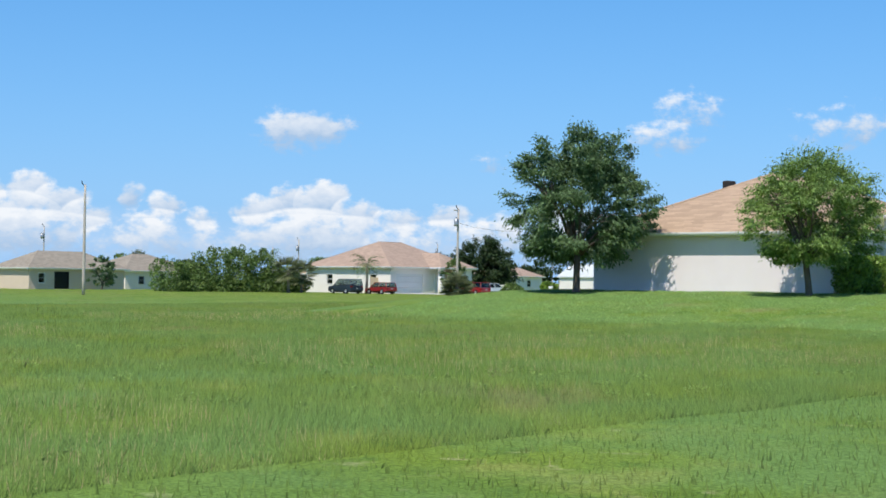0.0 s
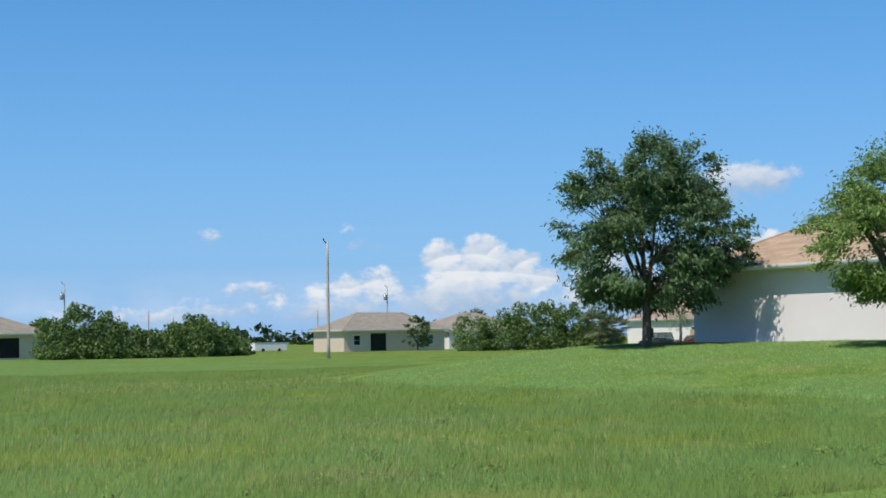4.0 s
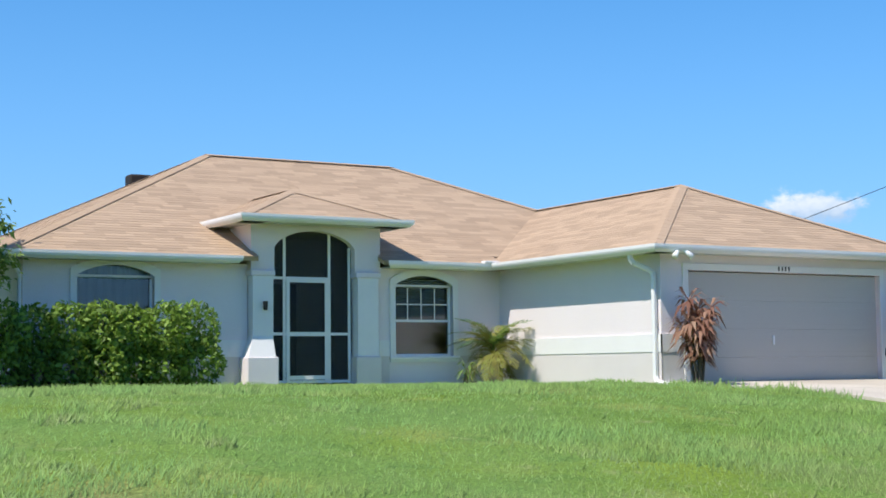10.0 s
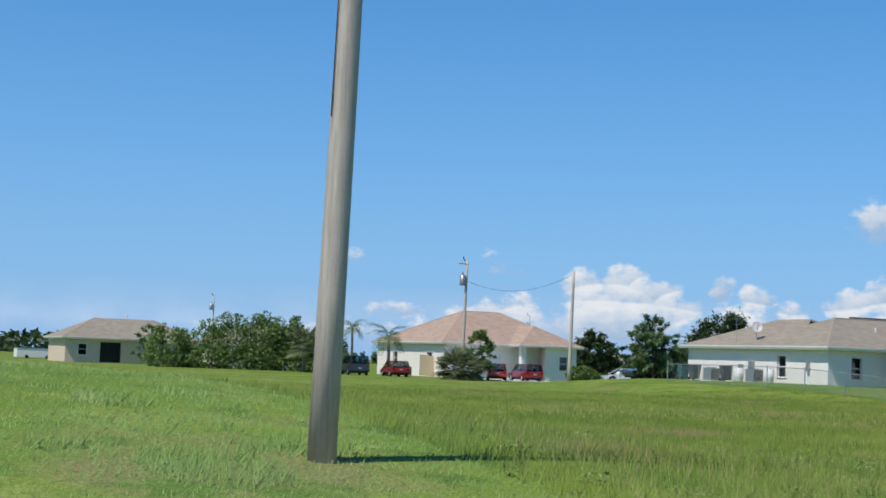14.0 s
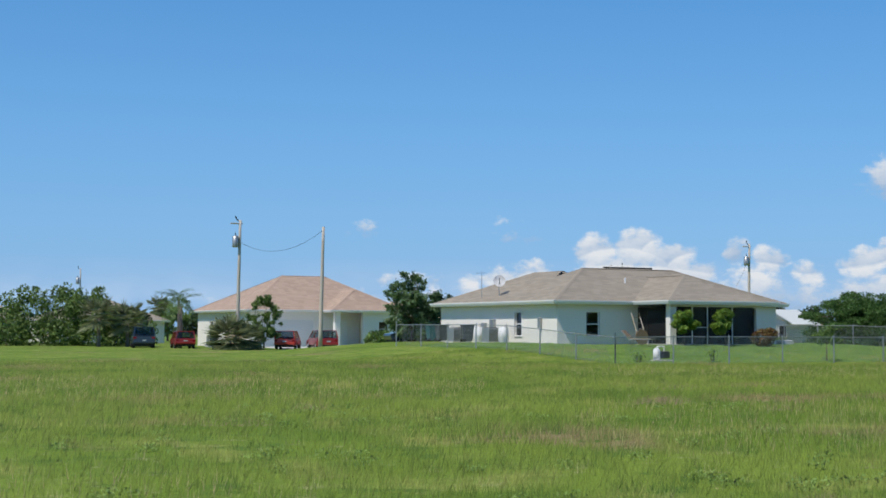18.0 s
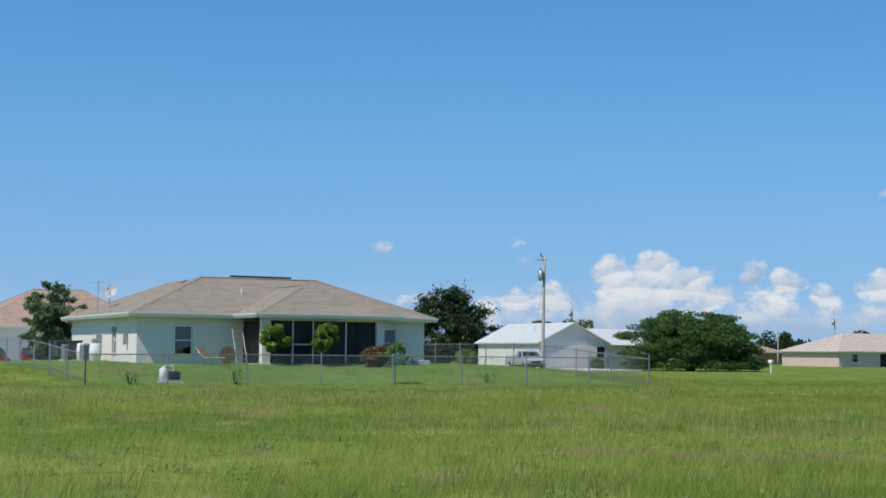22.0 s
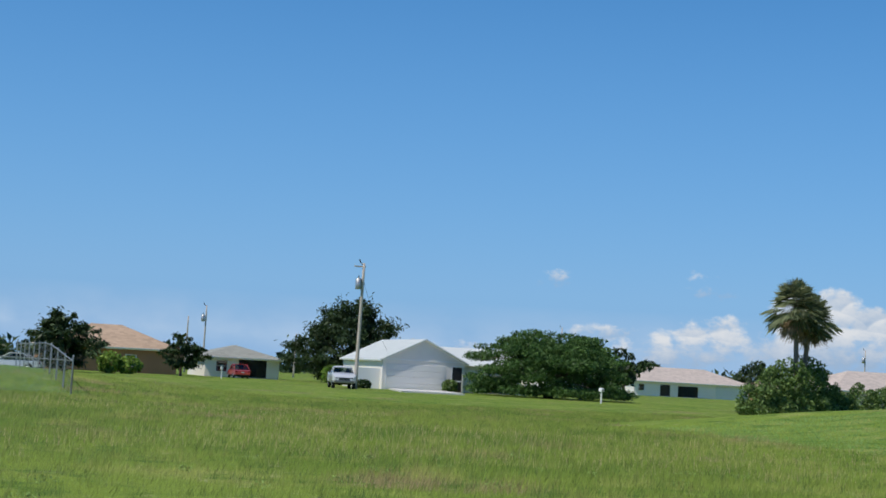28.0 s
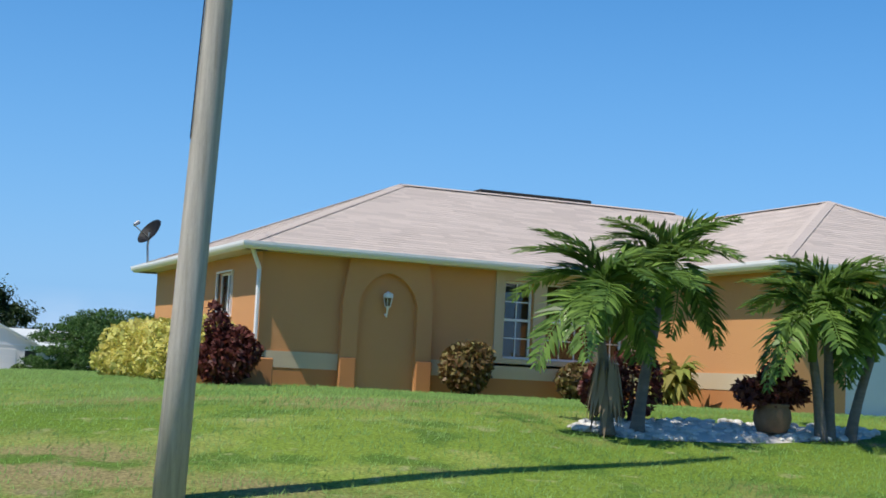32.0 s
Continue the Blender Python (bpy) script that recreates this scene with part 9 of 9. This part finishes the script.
def dish(label, x, y, z, aim, tilt, r, mt, feet=0.6, group="satellite dishes"):
    """A satellite dish on a bent mast with feed arm."""
    t = thing("satellite_dish", label, "satellite dish", x, y, z, aim, group)
    bm = bmesh.new()
    tube(bm, [(0, 0, -feet), (0.04, 0, -feet * 0.45), (0, 0, -0.02)], [0.025, 0.025, 0.025], 6)
    part("mast", bm, METAL_GREY, t)
    bm = bmesh.new()
    n = 20
    rings = [[bm.verts.new((r * q * math.cos(a), 0.35 * r * q * q - 0.1, r * 1.12 * q * math.sin(a))) for a in np.linspace(0, 2 * math.pi, n + 1)[:-1]] for q in (0.02, 0.4, 0.7, 0.9, 1.0, 1.02)]
    for a, b in zip(rings, rings[1:]):
        for i in range(n):
            bm.faces.new((a[i], a[(i + 1) % n], b[(i + 1) % n], b[i]))
    bm.faces.new(rings[0][::-1])
    ext = bmesh.ops.solidify(bm, geom=bm.faces[:], thickness=0.012)
    bmesh.ops.rotate(bm, verts=bm.verts, cent=(0, 0, 0), matrix=Matrix.Rotation(radians(tilt), 3, "X"))
    part("reflector", bm, mt, t, smooth=True)
    bm = bmesh.new()
    e = Matrix.Rotation(radians(tilt), 3, "X") @ Vector((0, r * 1.35, -r * 0.55))
    tube(bm, [(0, -0.02, -r * 0.6), e], [0.015, 0.012], 5)
    tube(bm, [e, e + Vector((0, -0.12, 0.08))], [0.035, 0.05], 8)
    part("feed_arm", bm, METAL_GREY, t)


dish("dark satellite dish on the roof corner", 125.85, 24.9, 4.75, 115, 35, 0.31, DARK, 0.72)
dish("white satellite dish on the roof slope", 78.9, 66.6, 4.6, 150, 30, 0.34, TRIM_WHITE, 0.95)


def antenna(x, y, z, h):
    t = thing("antenna", "thin roof aerial with two short bars", "antenna", x, y, z)
    bm = bmesh.new()
    tube(bm, [(0, 0, -0.6), (0, 0, h)], [0.02, 0.015], 5)
    tube(bm, [(-0.35, 0, h - 0.1), (0.35, 0, h - 0.05)], [0.012, 0.012], 4)
    tube(bm, [(-0.25, 0, h - 0.45), (0.25, 0, h - 0.42)], [0.012, 0.012], 4)
    part("aerial", bm, METAL_GREY, t)


antenna(78.7, 68.4, 4.2, 1.0)


def mailbox(x, y, label="white post mailbox by the street"):
    t = thing("mailbox", label, "mailbox", x, y, ground(x, y), 0, "mailboxes")
    part("post", boxed(-0.05, -0.05, -0.05, 0.05, 0.05, 0.85, 0.008), TRIM_WHITE, t)
    bm = boxed(-0.11, -0.24, 0.85, 0.11, 0.24, 1.0, 0.01)
    tube(bm, [(0, -0.24, 1.0), (0, 0.24, 1.0)], [0.11, 0.11], 12)
    part("box", bm, TRIM_WHITE, t)


mailbox(139.3, 89.9)
mailbox(119.0, 128.0, "white post mailbox on the far lawn")
mailbox(85.6, 92.0, "dark-topped post mailbox near the far driveway")


def lounge(x, y):
    t = thing("lounge_chair", "grey garden lounge chair with raised back", "lounge chair", x, y, ground(x, y), 35)
    bm = bmesh.new()
    for s in (-0.28, 0.28):
        tube(bm, [(s, -0.9, 0.34), (s, 0.3, 0.34), (s, 0.75, 0.78)], [0.02] * 3, 6)
    part("frame", bm, METAL_GREY, t)
    part("seat", boxed(-0.27, -0.88, 0.345, 0.27, 0.3, 0.38, 0.01), LEAF_DEAD, t)
    bm = boxed(-0.27, 0, 0, 0.27, 0.62, 0.035, 0.01)
    bmesh.ops.rotate(bm, verts=bm.verts, cent=(0, 0, 0), matrix=Matrix.Rotation(radians(44), 3, "X"))
    bmesh.ops.translate(bm, verts=bm.verts, vec=(0, 0.3, 0.36))
    part("backrest", bm, LEAF_DEAD, t)
    for s in (-0.28, 0.28):
        for yy in (-0.75, 0.25):
            bm = bmesh.new()
            tube(bm, [(s, yy, 0), (s, yy, 0.34)], [0.018, 0.018], 6)
            part("leg", bm, METAL_GREY, t)


lounge(80.9, 55.6)


def round_screen(x, y):
    t = thing("wire_reel", "round brown woven disc leaning beside the chair", "garden disc", x, y, ground(x, y))
    bm = bmesh.new()
    tube(bm, [(0, -0.03, 0.42), (0, 0.03, 0.42)], [0.4, 0.4], 20)
    part("disc", bm, LEAF_DEAD, t)


round_screen(81.9, 56.6)


def pump(x, y):
    t = thing("well_pump", "white and dark well pump with tank on the lawn", "water pump", x, y, ground(x, y))
    bm = bmesh.new()
    tube(bm, [(-0.25, 0, 0), (-0.25, 0, 0.5), (-0.25, 0, 0.6)], [0.16, 0.16, 0.06], 12)
    part("tank", bm, TRIM_WHITE, t, smooth=True)
    part("motor", boxed(-0.05, -0.14, 0.12, 0.4, 0.14, 0.45, 0.05), DARK, t)
    part("base", boxed(-0.45, -0.25, -0.02, 0.5, 0.25, 0.06), CONCRETE_WHITE, t)
    bm = bmesh.new()
    tube(bm, [(0.15, 0, 0.45), (0.15, 0, 0.66), (-0.2, 0, 0.66), (-0.25, 0, 0.55)], [0.03] * 4, 6)
    part("pipe", bm, TRIM_WHITE, t)


pump(76.6, 47.3)


def ac_unit(x, y):
    t = thing("air_conditioner", "grey outdoor air-conditioning unit beside the wall", "air conditioner", x, y, ground(x, y), 0, "outdoor units")
    part("case", boxed(-0.4, -0.4, 0.06, 0.4, 0.4, 0.85, 0.03), METAL_GREY, t)
    part("pad", boxed(-0.5, -0.5, -0.05, 0.5, 0.5, 0.06), CONCRETE_WHITE, t)
    for k in range(10):
        part("louvre", boxed(-0.36, -0.408, 0.14 + k * 0.065, 0.36, -0.402, 0.165 + k * 0.065), DARK, t)
    bm = bmesh.new()
    tube(bm, [(0, 0, 0.85), (0, 0, 0.88)], [0.3, 0.3], 18)
    part("fan_guard", bm, DARK, t)


BIN_TEAL = material("bin_plastic_teal", (0.05, 0.16, 0.17), (0.035, 0.12, 0.13), rough=0.6, bump=0.05)
BIN_GREY = material("bin_plastic_grey", (0.09, 0.10, 0.11), (0.06, 0.065, 0.07), rough=0.6, bump=0.05)
BIN_DARK = material("bin_plastic_dark_green", (0.022, 0.055, 0.05), (0.016, 0.04, 0.038), rough=0.6, bump=0.05)
BIN_BLUE = material("bin_lid_blue", (0.03, 0.09, 0.22), (0.025, 0.07, 0.18), rough=0.55, bump=0.05)


def wheeled_bin(x, y, mt, label, turn, lid_mt=None, group="bins beside the white house"):
    """A household bin: tapered body, lid with a lip, handle bar and two wheels."""
    t = thing("bin", label, "bin", x, y, ground(x, y) + 0.03, turn, group)
    bm = bmesh.new()
    lo = [bm.verts.new(v) for v in ((-0.22, -0.24, 0.05), (0.22, -0.24, 0.05), (0.22, 0.24, 0.05), (-0.22, 0.24, 0.05))]
    hi = [bm.verts.new(v) for v in ((-0.29, -0.34, 0.95), (0.29, -0.34, 0.95), (0.29, 0.34, 0.95), (-0.29, 0.34, 0.95))]
    bm.faces.new(lo[::-1])
    bm.faces.new(hi)
    for i in range(4):
        bm.faces.new((lo[i], lo[(i + 1) % 4], hi[(i + 1) % 4], hi[i]))
    bmesh.ops.bevel(bm, geom=list(bm.edges), offset=0.025, segments=2, affect="EDGES")
    part("body", bm, mt, t)
    lid = part("lid", boxed(-0.31, -0.37, 0.95, 0.31, 0.36, 1.02, 0.025), lid_mt or mt, t)
    bm = bmesh.new()
    tube(bm, [(-0.24, 0.42, 0.93), (0.24, 0.42, 0.93)], [0.016, 0.016], 6)
    part("handle", bm, DARK, t)
    for sx in (-0.25, 0.25):
        bm = bmesh.new()
        tube(bm, [(sx - 0.03, 0.27, 0.1), (sx + 0.03, 0.27, 0.1)], [0.1, 0.1], 12)
        part("wheel", bm, DARK, t)


wheeled_bin(19.28, 12.95, BIN_DARK, "dark green plastic wheeled bin with blue lid at the garage corner", 20, BIN_BLUE, "")
wheeled_bin(77.4, 72.3, BIN_TEAL, "teal plastic wheeled bin beside the white house wall", 85)
wheeled_bin(77.5, 71.2, BIN_GREY, "dark grey plastic wheeled bin beside the white house wall", 92)
wheeled_bin(77.5, 67.9, BIN_GREY, "dark grey plastic wheeled bin near the outdoor unit", 80)


def barrel(x, y):
    t = thing("barrel", "white plastic barrel standing against the wall", "barrel", x, y, ground(x, y), 0, "barrels beside the white house")
    bm = bmesh.new()
    tube(bm, [(0, 0, 0), (0, 0, 0.06), (0, 0, 0.3), (0, 0, 0.33), (0, 0, 0.6), (0, 0, 0.63), (0, 0, 0.86), (0, 0, 0.9)], [0.24, 0.27, 0.29, 0.305, 0.305, 0.29, 0.27, 0.24], 16)
    part("drum", bm, TRIM_WHITE, t, smooth=True)
    bm = bmesh.new()
    tube(bm, [(0.1, 0, 0.9), (0.1, 0, 0.93)], [0.035, 0.035], 8)
    part("cap", bm, DARK, t)


barrel(77.6, 66.7)
barrel(77.55, 63.7)


def plywood():
    t = thing("plywood_sheet", "tan plywood sheet leaning against the white wall", "plywood", 78.7, 112.75, 0.3)
    ob = part("sheet", boxed(-0.9, -0.01, 0, 0.9, 0.012, 1.9, 0.003), STUCCO_BAND, t)
    ob.matrix_basis = pose(0, -0.1, 0, -8, 4, 0)


plywood()
ac_unit(77.6, 65.2)
ac_unit(77.6, 69.5)
ac_unit(77.2, 114.2)


def trailer():
    t = thing("trailer", "low white box trailer far across the field", "trailer", 56.05, 172, 0.25)
    part("box", boxed(-2.4, -0.9, 0.12, 2.4, 0.9, 1.2, 0.04), TRIM_WHITE, t)
    part("roof_lid", boxed(-2.45, -0.95, 1.2, 2.45, 0.95, 1.26, 0.02), METAL_GREY, t)
    for x in (-1.2, 1.2):
        bm = bmesh.new()
        tube(bm, [(x, -0.98, 0.22), (x, -0.86, 0.22)], [0.22, 0.22], 12)
        part("wheel", bm, DARK, t)


trailer()


def trellis():
    t = thing("ladder", "brown wooden frame leaning at the porch corner", "ladder", 83.15, 58.9, ground(83.15, 58.9))
    bm = bmesh.new()
    for s in (-0.25, 0.25):
        tube(bm, [(s, -0.7, 0), (s, 0.15, 1.7)], [0.03, 0.03], 5)
    part("rail", bm, POLE_WOOD, t)
    for k in range(5):
        u = (k + 0.7) / 5.5
        part("rung", boxed(-0.25, -0.7 + 0.85 * u - 0.02, 1.7 * u - 0.02, 0.25, -0.7 + 0.85 * u + 0.02, 1.7 * u + 0.02), POLE_WOOD, t)


trellis()
part_slab = boxed(-0.35, -0.35, 0, 0.35, 0.35, 0.25, 0.02)
blk = thing("concrete_block", "pale concrete block on the lawn by the fence", "block", 91.9, 57.2, ground(91.9, 57.2))
part("block", part_slab, CONCRETE_WHITE, blk)


# ---- grass ----
def lattice(x, y, scale, seed):
    """Smooth random values between 0 and 1 over the plan."""
    g = np.random.RandomState(seed).rand(257, 257)
    u, v = np.mod(x * scale, 256), np.mod(y * scale, 256)
    i, j = u.astype(int), v.astype(int)
    a, b = u - i, v - j
    a, b = a * a * (3 - 2 * a), b * b * (3 - 2 * b)
    return (g[i, j] * (1 - a) + g[i + 1, j] * a) * (1 - b) + (g[i, j + 1] * (1 - a) + g[i + 1, j + 1] * a) * b


def grass(name, label, n, area, hmin, hmax, w, mt, seed, keep, bend=0.35, power=2.0, floor=0.35, grow=2.2):
    """Blades over an area (x0, x1, y0, y1), denser near the street, each one a slender triangle."""
    r = np.random.RandomState(seed)
    x0, x1, y0, y1 = area
    x = r.uniform(x0, x1, n)
    u = r.rand(n) ** power
    y = y0 + (y1 - y0) * u
    gz = land_at(x, y)
    patch = np.clip(0.45 * lattice(x, y, 0.21, 7) + 0.3 * lattice(x, y, 0.8, 8) + 0.45 * lattice(x, y, 3.1, 9) - 0.1, 0, 1)
    ok = keep(x, y, gz) & (r.rand(n) < floor + (1 - floor) * patch)
    x, y, gz, patch, u = x[ok], y[ok], gz[ok], patch[ok], u[ok]
    m = len(x)
    h = r.uniform(hmin, hmax, m) * (0.4 + 1.1 * patch)
    a = r.uniform(-0.7, 2.2, m)
    lean = r.uniform(0.1, 1.0, m) * bend * h
    ww = w * (1 + grow * u) * r.uniform(0.7, 1.4, m)
    tw = r.uniform(-0.7, 0.7, m) - 0.75
    off = np.stack([np.cos(tw) * ww, np.sin(tw) * ww, np.zeros(m)], 1)
    base = np.stack([x, y, gz - 0.015], 1)
    tip = base + np.stack([np.cos(a) * lean, np.sin(a) * lean, h + 0.03], 1)
    V = np.stack([base + off, tip, base - off], 1).reshape(-1, 3)
    F = np.arange(3 * m).reshape(-1, 3)
    me = fast_mesh(name, V, F)
    me.materials.append(mt)
    tagged(new(name, me), label, "grass", kind="stuff")


def off_paving(x, y):
    drive = (x > 12.7) & (x < 18.7) & (y < 12.8)
    bed = ((x - 129.4) / 2.4) ** 2 + ((y - 6.85 - 0.094 * (x - 129.4)) / 0.86) ** 2 < 1
    return ~drive & ~bed & (y > -5.2)


def in_house(x, y):
    return ((x > 2.5) & (x < 18.9) & (y > 17.7) & (y < 29.4)) | ((x > 12.5) & (x < 18.9) & (y > 12.3) & (y < 20)) | ((x > 126.2) & (x < 142.3) & (y > 17.2) & (y < 26.4)) | ((x > 134) & (x < 142.3) & (y > 12.2) & (y < 20)) | ((x > 78) & (x < 93.4) & (y > 56) & (y < 73))


def is_lawn(x, y, z):
    yard = (x > 73.2) & (x < 97.2) & (y > 45.8) & (y < 78)
    return (z > 0.42) & ((x < 24) | (x > 112)) | yard


grass("field_grass", "rough green field grass", 2050000, (-52, 150, 0.6, 58), 0.035, 0.15, 0.0045, GRASS_BLADE, 1, lambda x, y, z: off_paving(x, y) & ~in_house(x, y) & ~is_lawn(x, y, z), 1.1, 1.75, grow=2.6)
grass("tall_tufts", "darker upright grass tufts in the field", 210000, (-52, 150, 3.0, 50), 0.1, 0.24, 0.0035, GRASS_TUFT, 7, lambda x, y, z: ~is_lawn(x, y, z) & ~in_house(x, y) & (lattice(x, y, 0.9, 21) + 0.5 * lattice(x, y, 0.17, 22) > 0.95), 0.5, 1.3, grow=2.2)
grass("verge_grass", "short rough grass along the street", 120000, (-52, 150, -5.0, 0.6), 0.03, 0.09, 0.009, GRASS_BLADE, 6, lambda x, y, z: off_paving(x, y) & ~is_lawn(x, y, z), 0.9, 1.0, grow=0.0)
grass("seed_stalks", "dry reddish grass seed stalks in the field", 150000, (-50, 150, 0.6, 40), 0.1, 0.2, 0.0026, GRASS_SEED, 2, lambda x, y, z: off_paving(x, y) & ~is_lawn(x, y, z) & (np.sin(x * 0.23 + y * 0.11) + np.sin(x * 0.071 - y * 0.29) + (x > 80) * 0.5 > 0.35), 0.5, 1.5)
grass("lawn_grass", "short mown lawn grass on the house lots", 1000000, (-16, 150, 0.2, 32), 0.012, 0.05, 0.006, GRASS_LAWN, 3, lambda x, y, z: off_paving(x, y) & ~in_house(x, y) & is_lawn(x, y, z), 2.4, 1.25, grow=1.6)
grass("lawn_clumps", "longer clumps of soft grass in the lawn", 230000, (-14, 24, 0.2, 14), 0.05, 0.11, 0.006, GRASS_LAWN, 8, lambda x, y, z: off_paving(x, y) & ~in_house(x, y) & is_lawn(x, y, z) & (lattice(x, y, 0.8, 31) + 0.6 * lattice(x, y, 0.25, 32) > 0.92), 1.5, 1.2, grow=1.6)
grass("yard_grass", "short mown lawn inside the fence", 60000, (73, 98, 45.5, 66), 0.03, 0.08, 0.014, GRASS_LAWN, 4, lambda x, y, z: ~in_house(x, y), 1.0, 1.2)
grass("drive_edge_grass", "taller grass tufts hanging over the driveway edges", 13000, (12.35, 19.1, -4.4, 12.4), 0.03, 0.17, 0.006, GRASS_LAWN, 5, lambda x, y, z: (np.abs(x - 12.66 - 0.1 * np.sin(y * 2.3)) < 0.16) | (np.abs(x - 18.76 - 0.1 * np.sin(y * 1.7)) < 0.14), 0.9, 1.0, 0.05)


def weeds():
    """Low leafy weeds in loose patches on the lot of the grey house and along the street."""
    rnd = random.Random(19)
    B = []
    for x0, x1, y0, y1, n in ((-48, 0, -0.5, 3, 4), (24, 118, -0.5, 4, 20)):
        for k in range(n):
            px, py = rnd.uniform(x0, x1), rnd.uniform(y0, y1)
            if 12.4 < px < 19 and py < 13:
                continue
            for q in range(rnd.randint(2, 7)):
                a, b = px + rnd.gauss(0, 0.45), py + rnd.gauss(0, 0.35)
                if not 12.5 < a < 18.9:
                    B.append((a, b, float(land_at(np.array([a]), np.array([b]))[0]) + 0.04, rnd.uniform(0.12, 0.34), rnd.uniform(0.12, 0.3), rnd.uniform(0.04, 0.09)))
    for k in range(1300):
        a, b = rnd.uniform(-50, 150), 2.0 + 16 * rnd.random() ** 1.5
        if off_paving(np.array(a), np.array(b)) and not is_lawn(np.array(a), np.array(b), land_at(np.array([a]), np.array([b])))[0] and noise.noise(Vector((a * 0.22, b * 0.22, 5))) > -0.12:
            B.append((a, b, float(land_at(np.array([a]), np.array([b]))[0]) + 0.05, rnd.uniform(0.08, 0.26), rnd.uniform(0.08, 0.22), rnd.uniform(0.03, 0.08)))
    V, F = leaf_cloud(B, 40000, 0.042, 20, 0.5, 0.1, 0.3)
    me = fast_mesh("weeds", V, F)
    me.materials.append(LEAF_WEED)
    tagged(new("weeds", me), "low leafy weeds in loose green patches", "weeds", kind="stuff")


weeds()
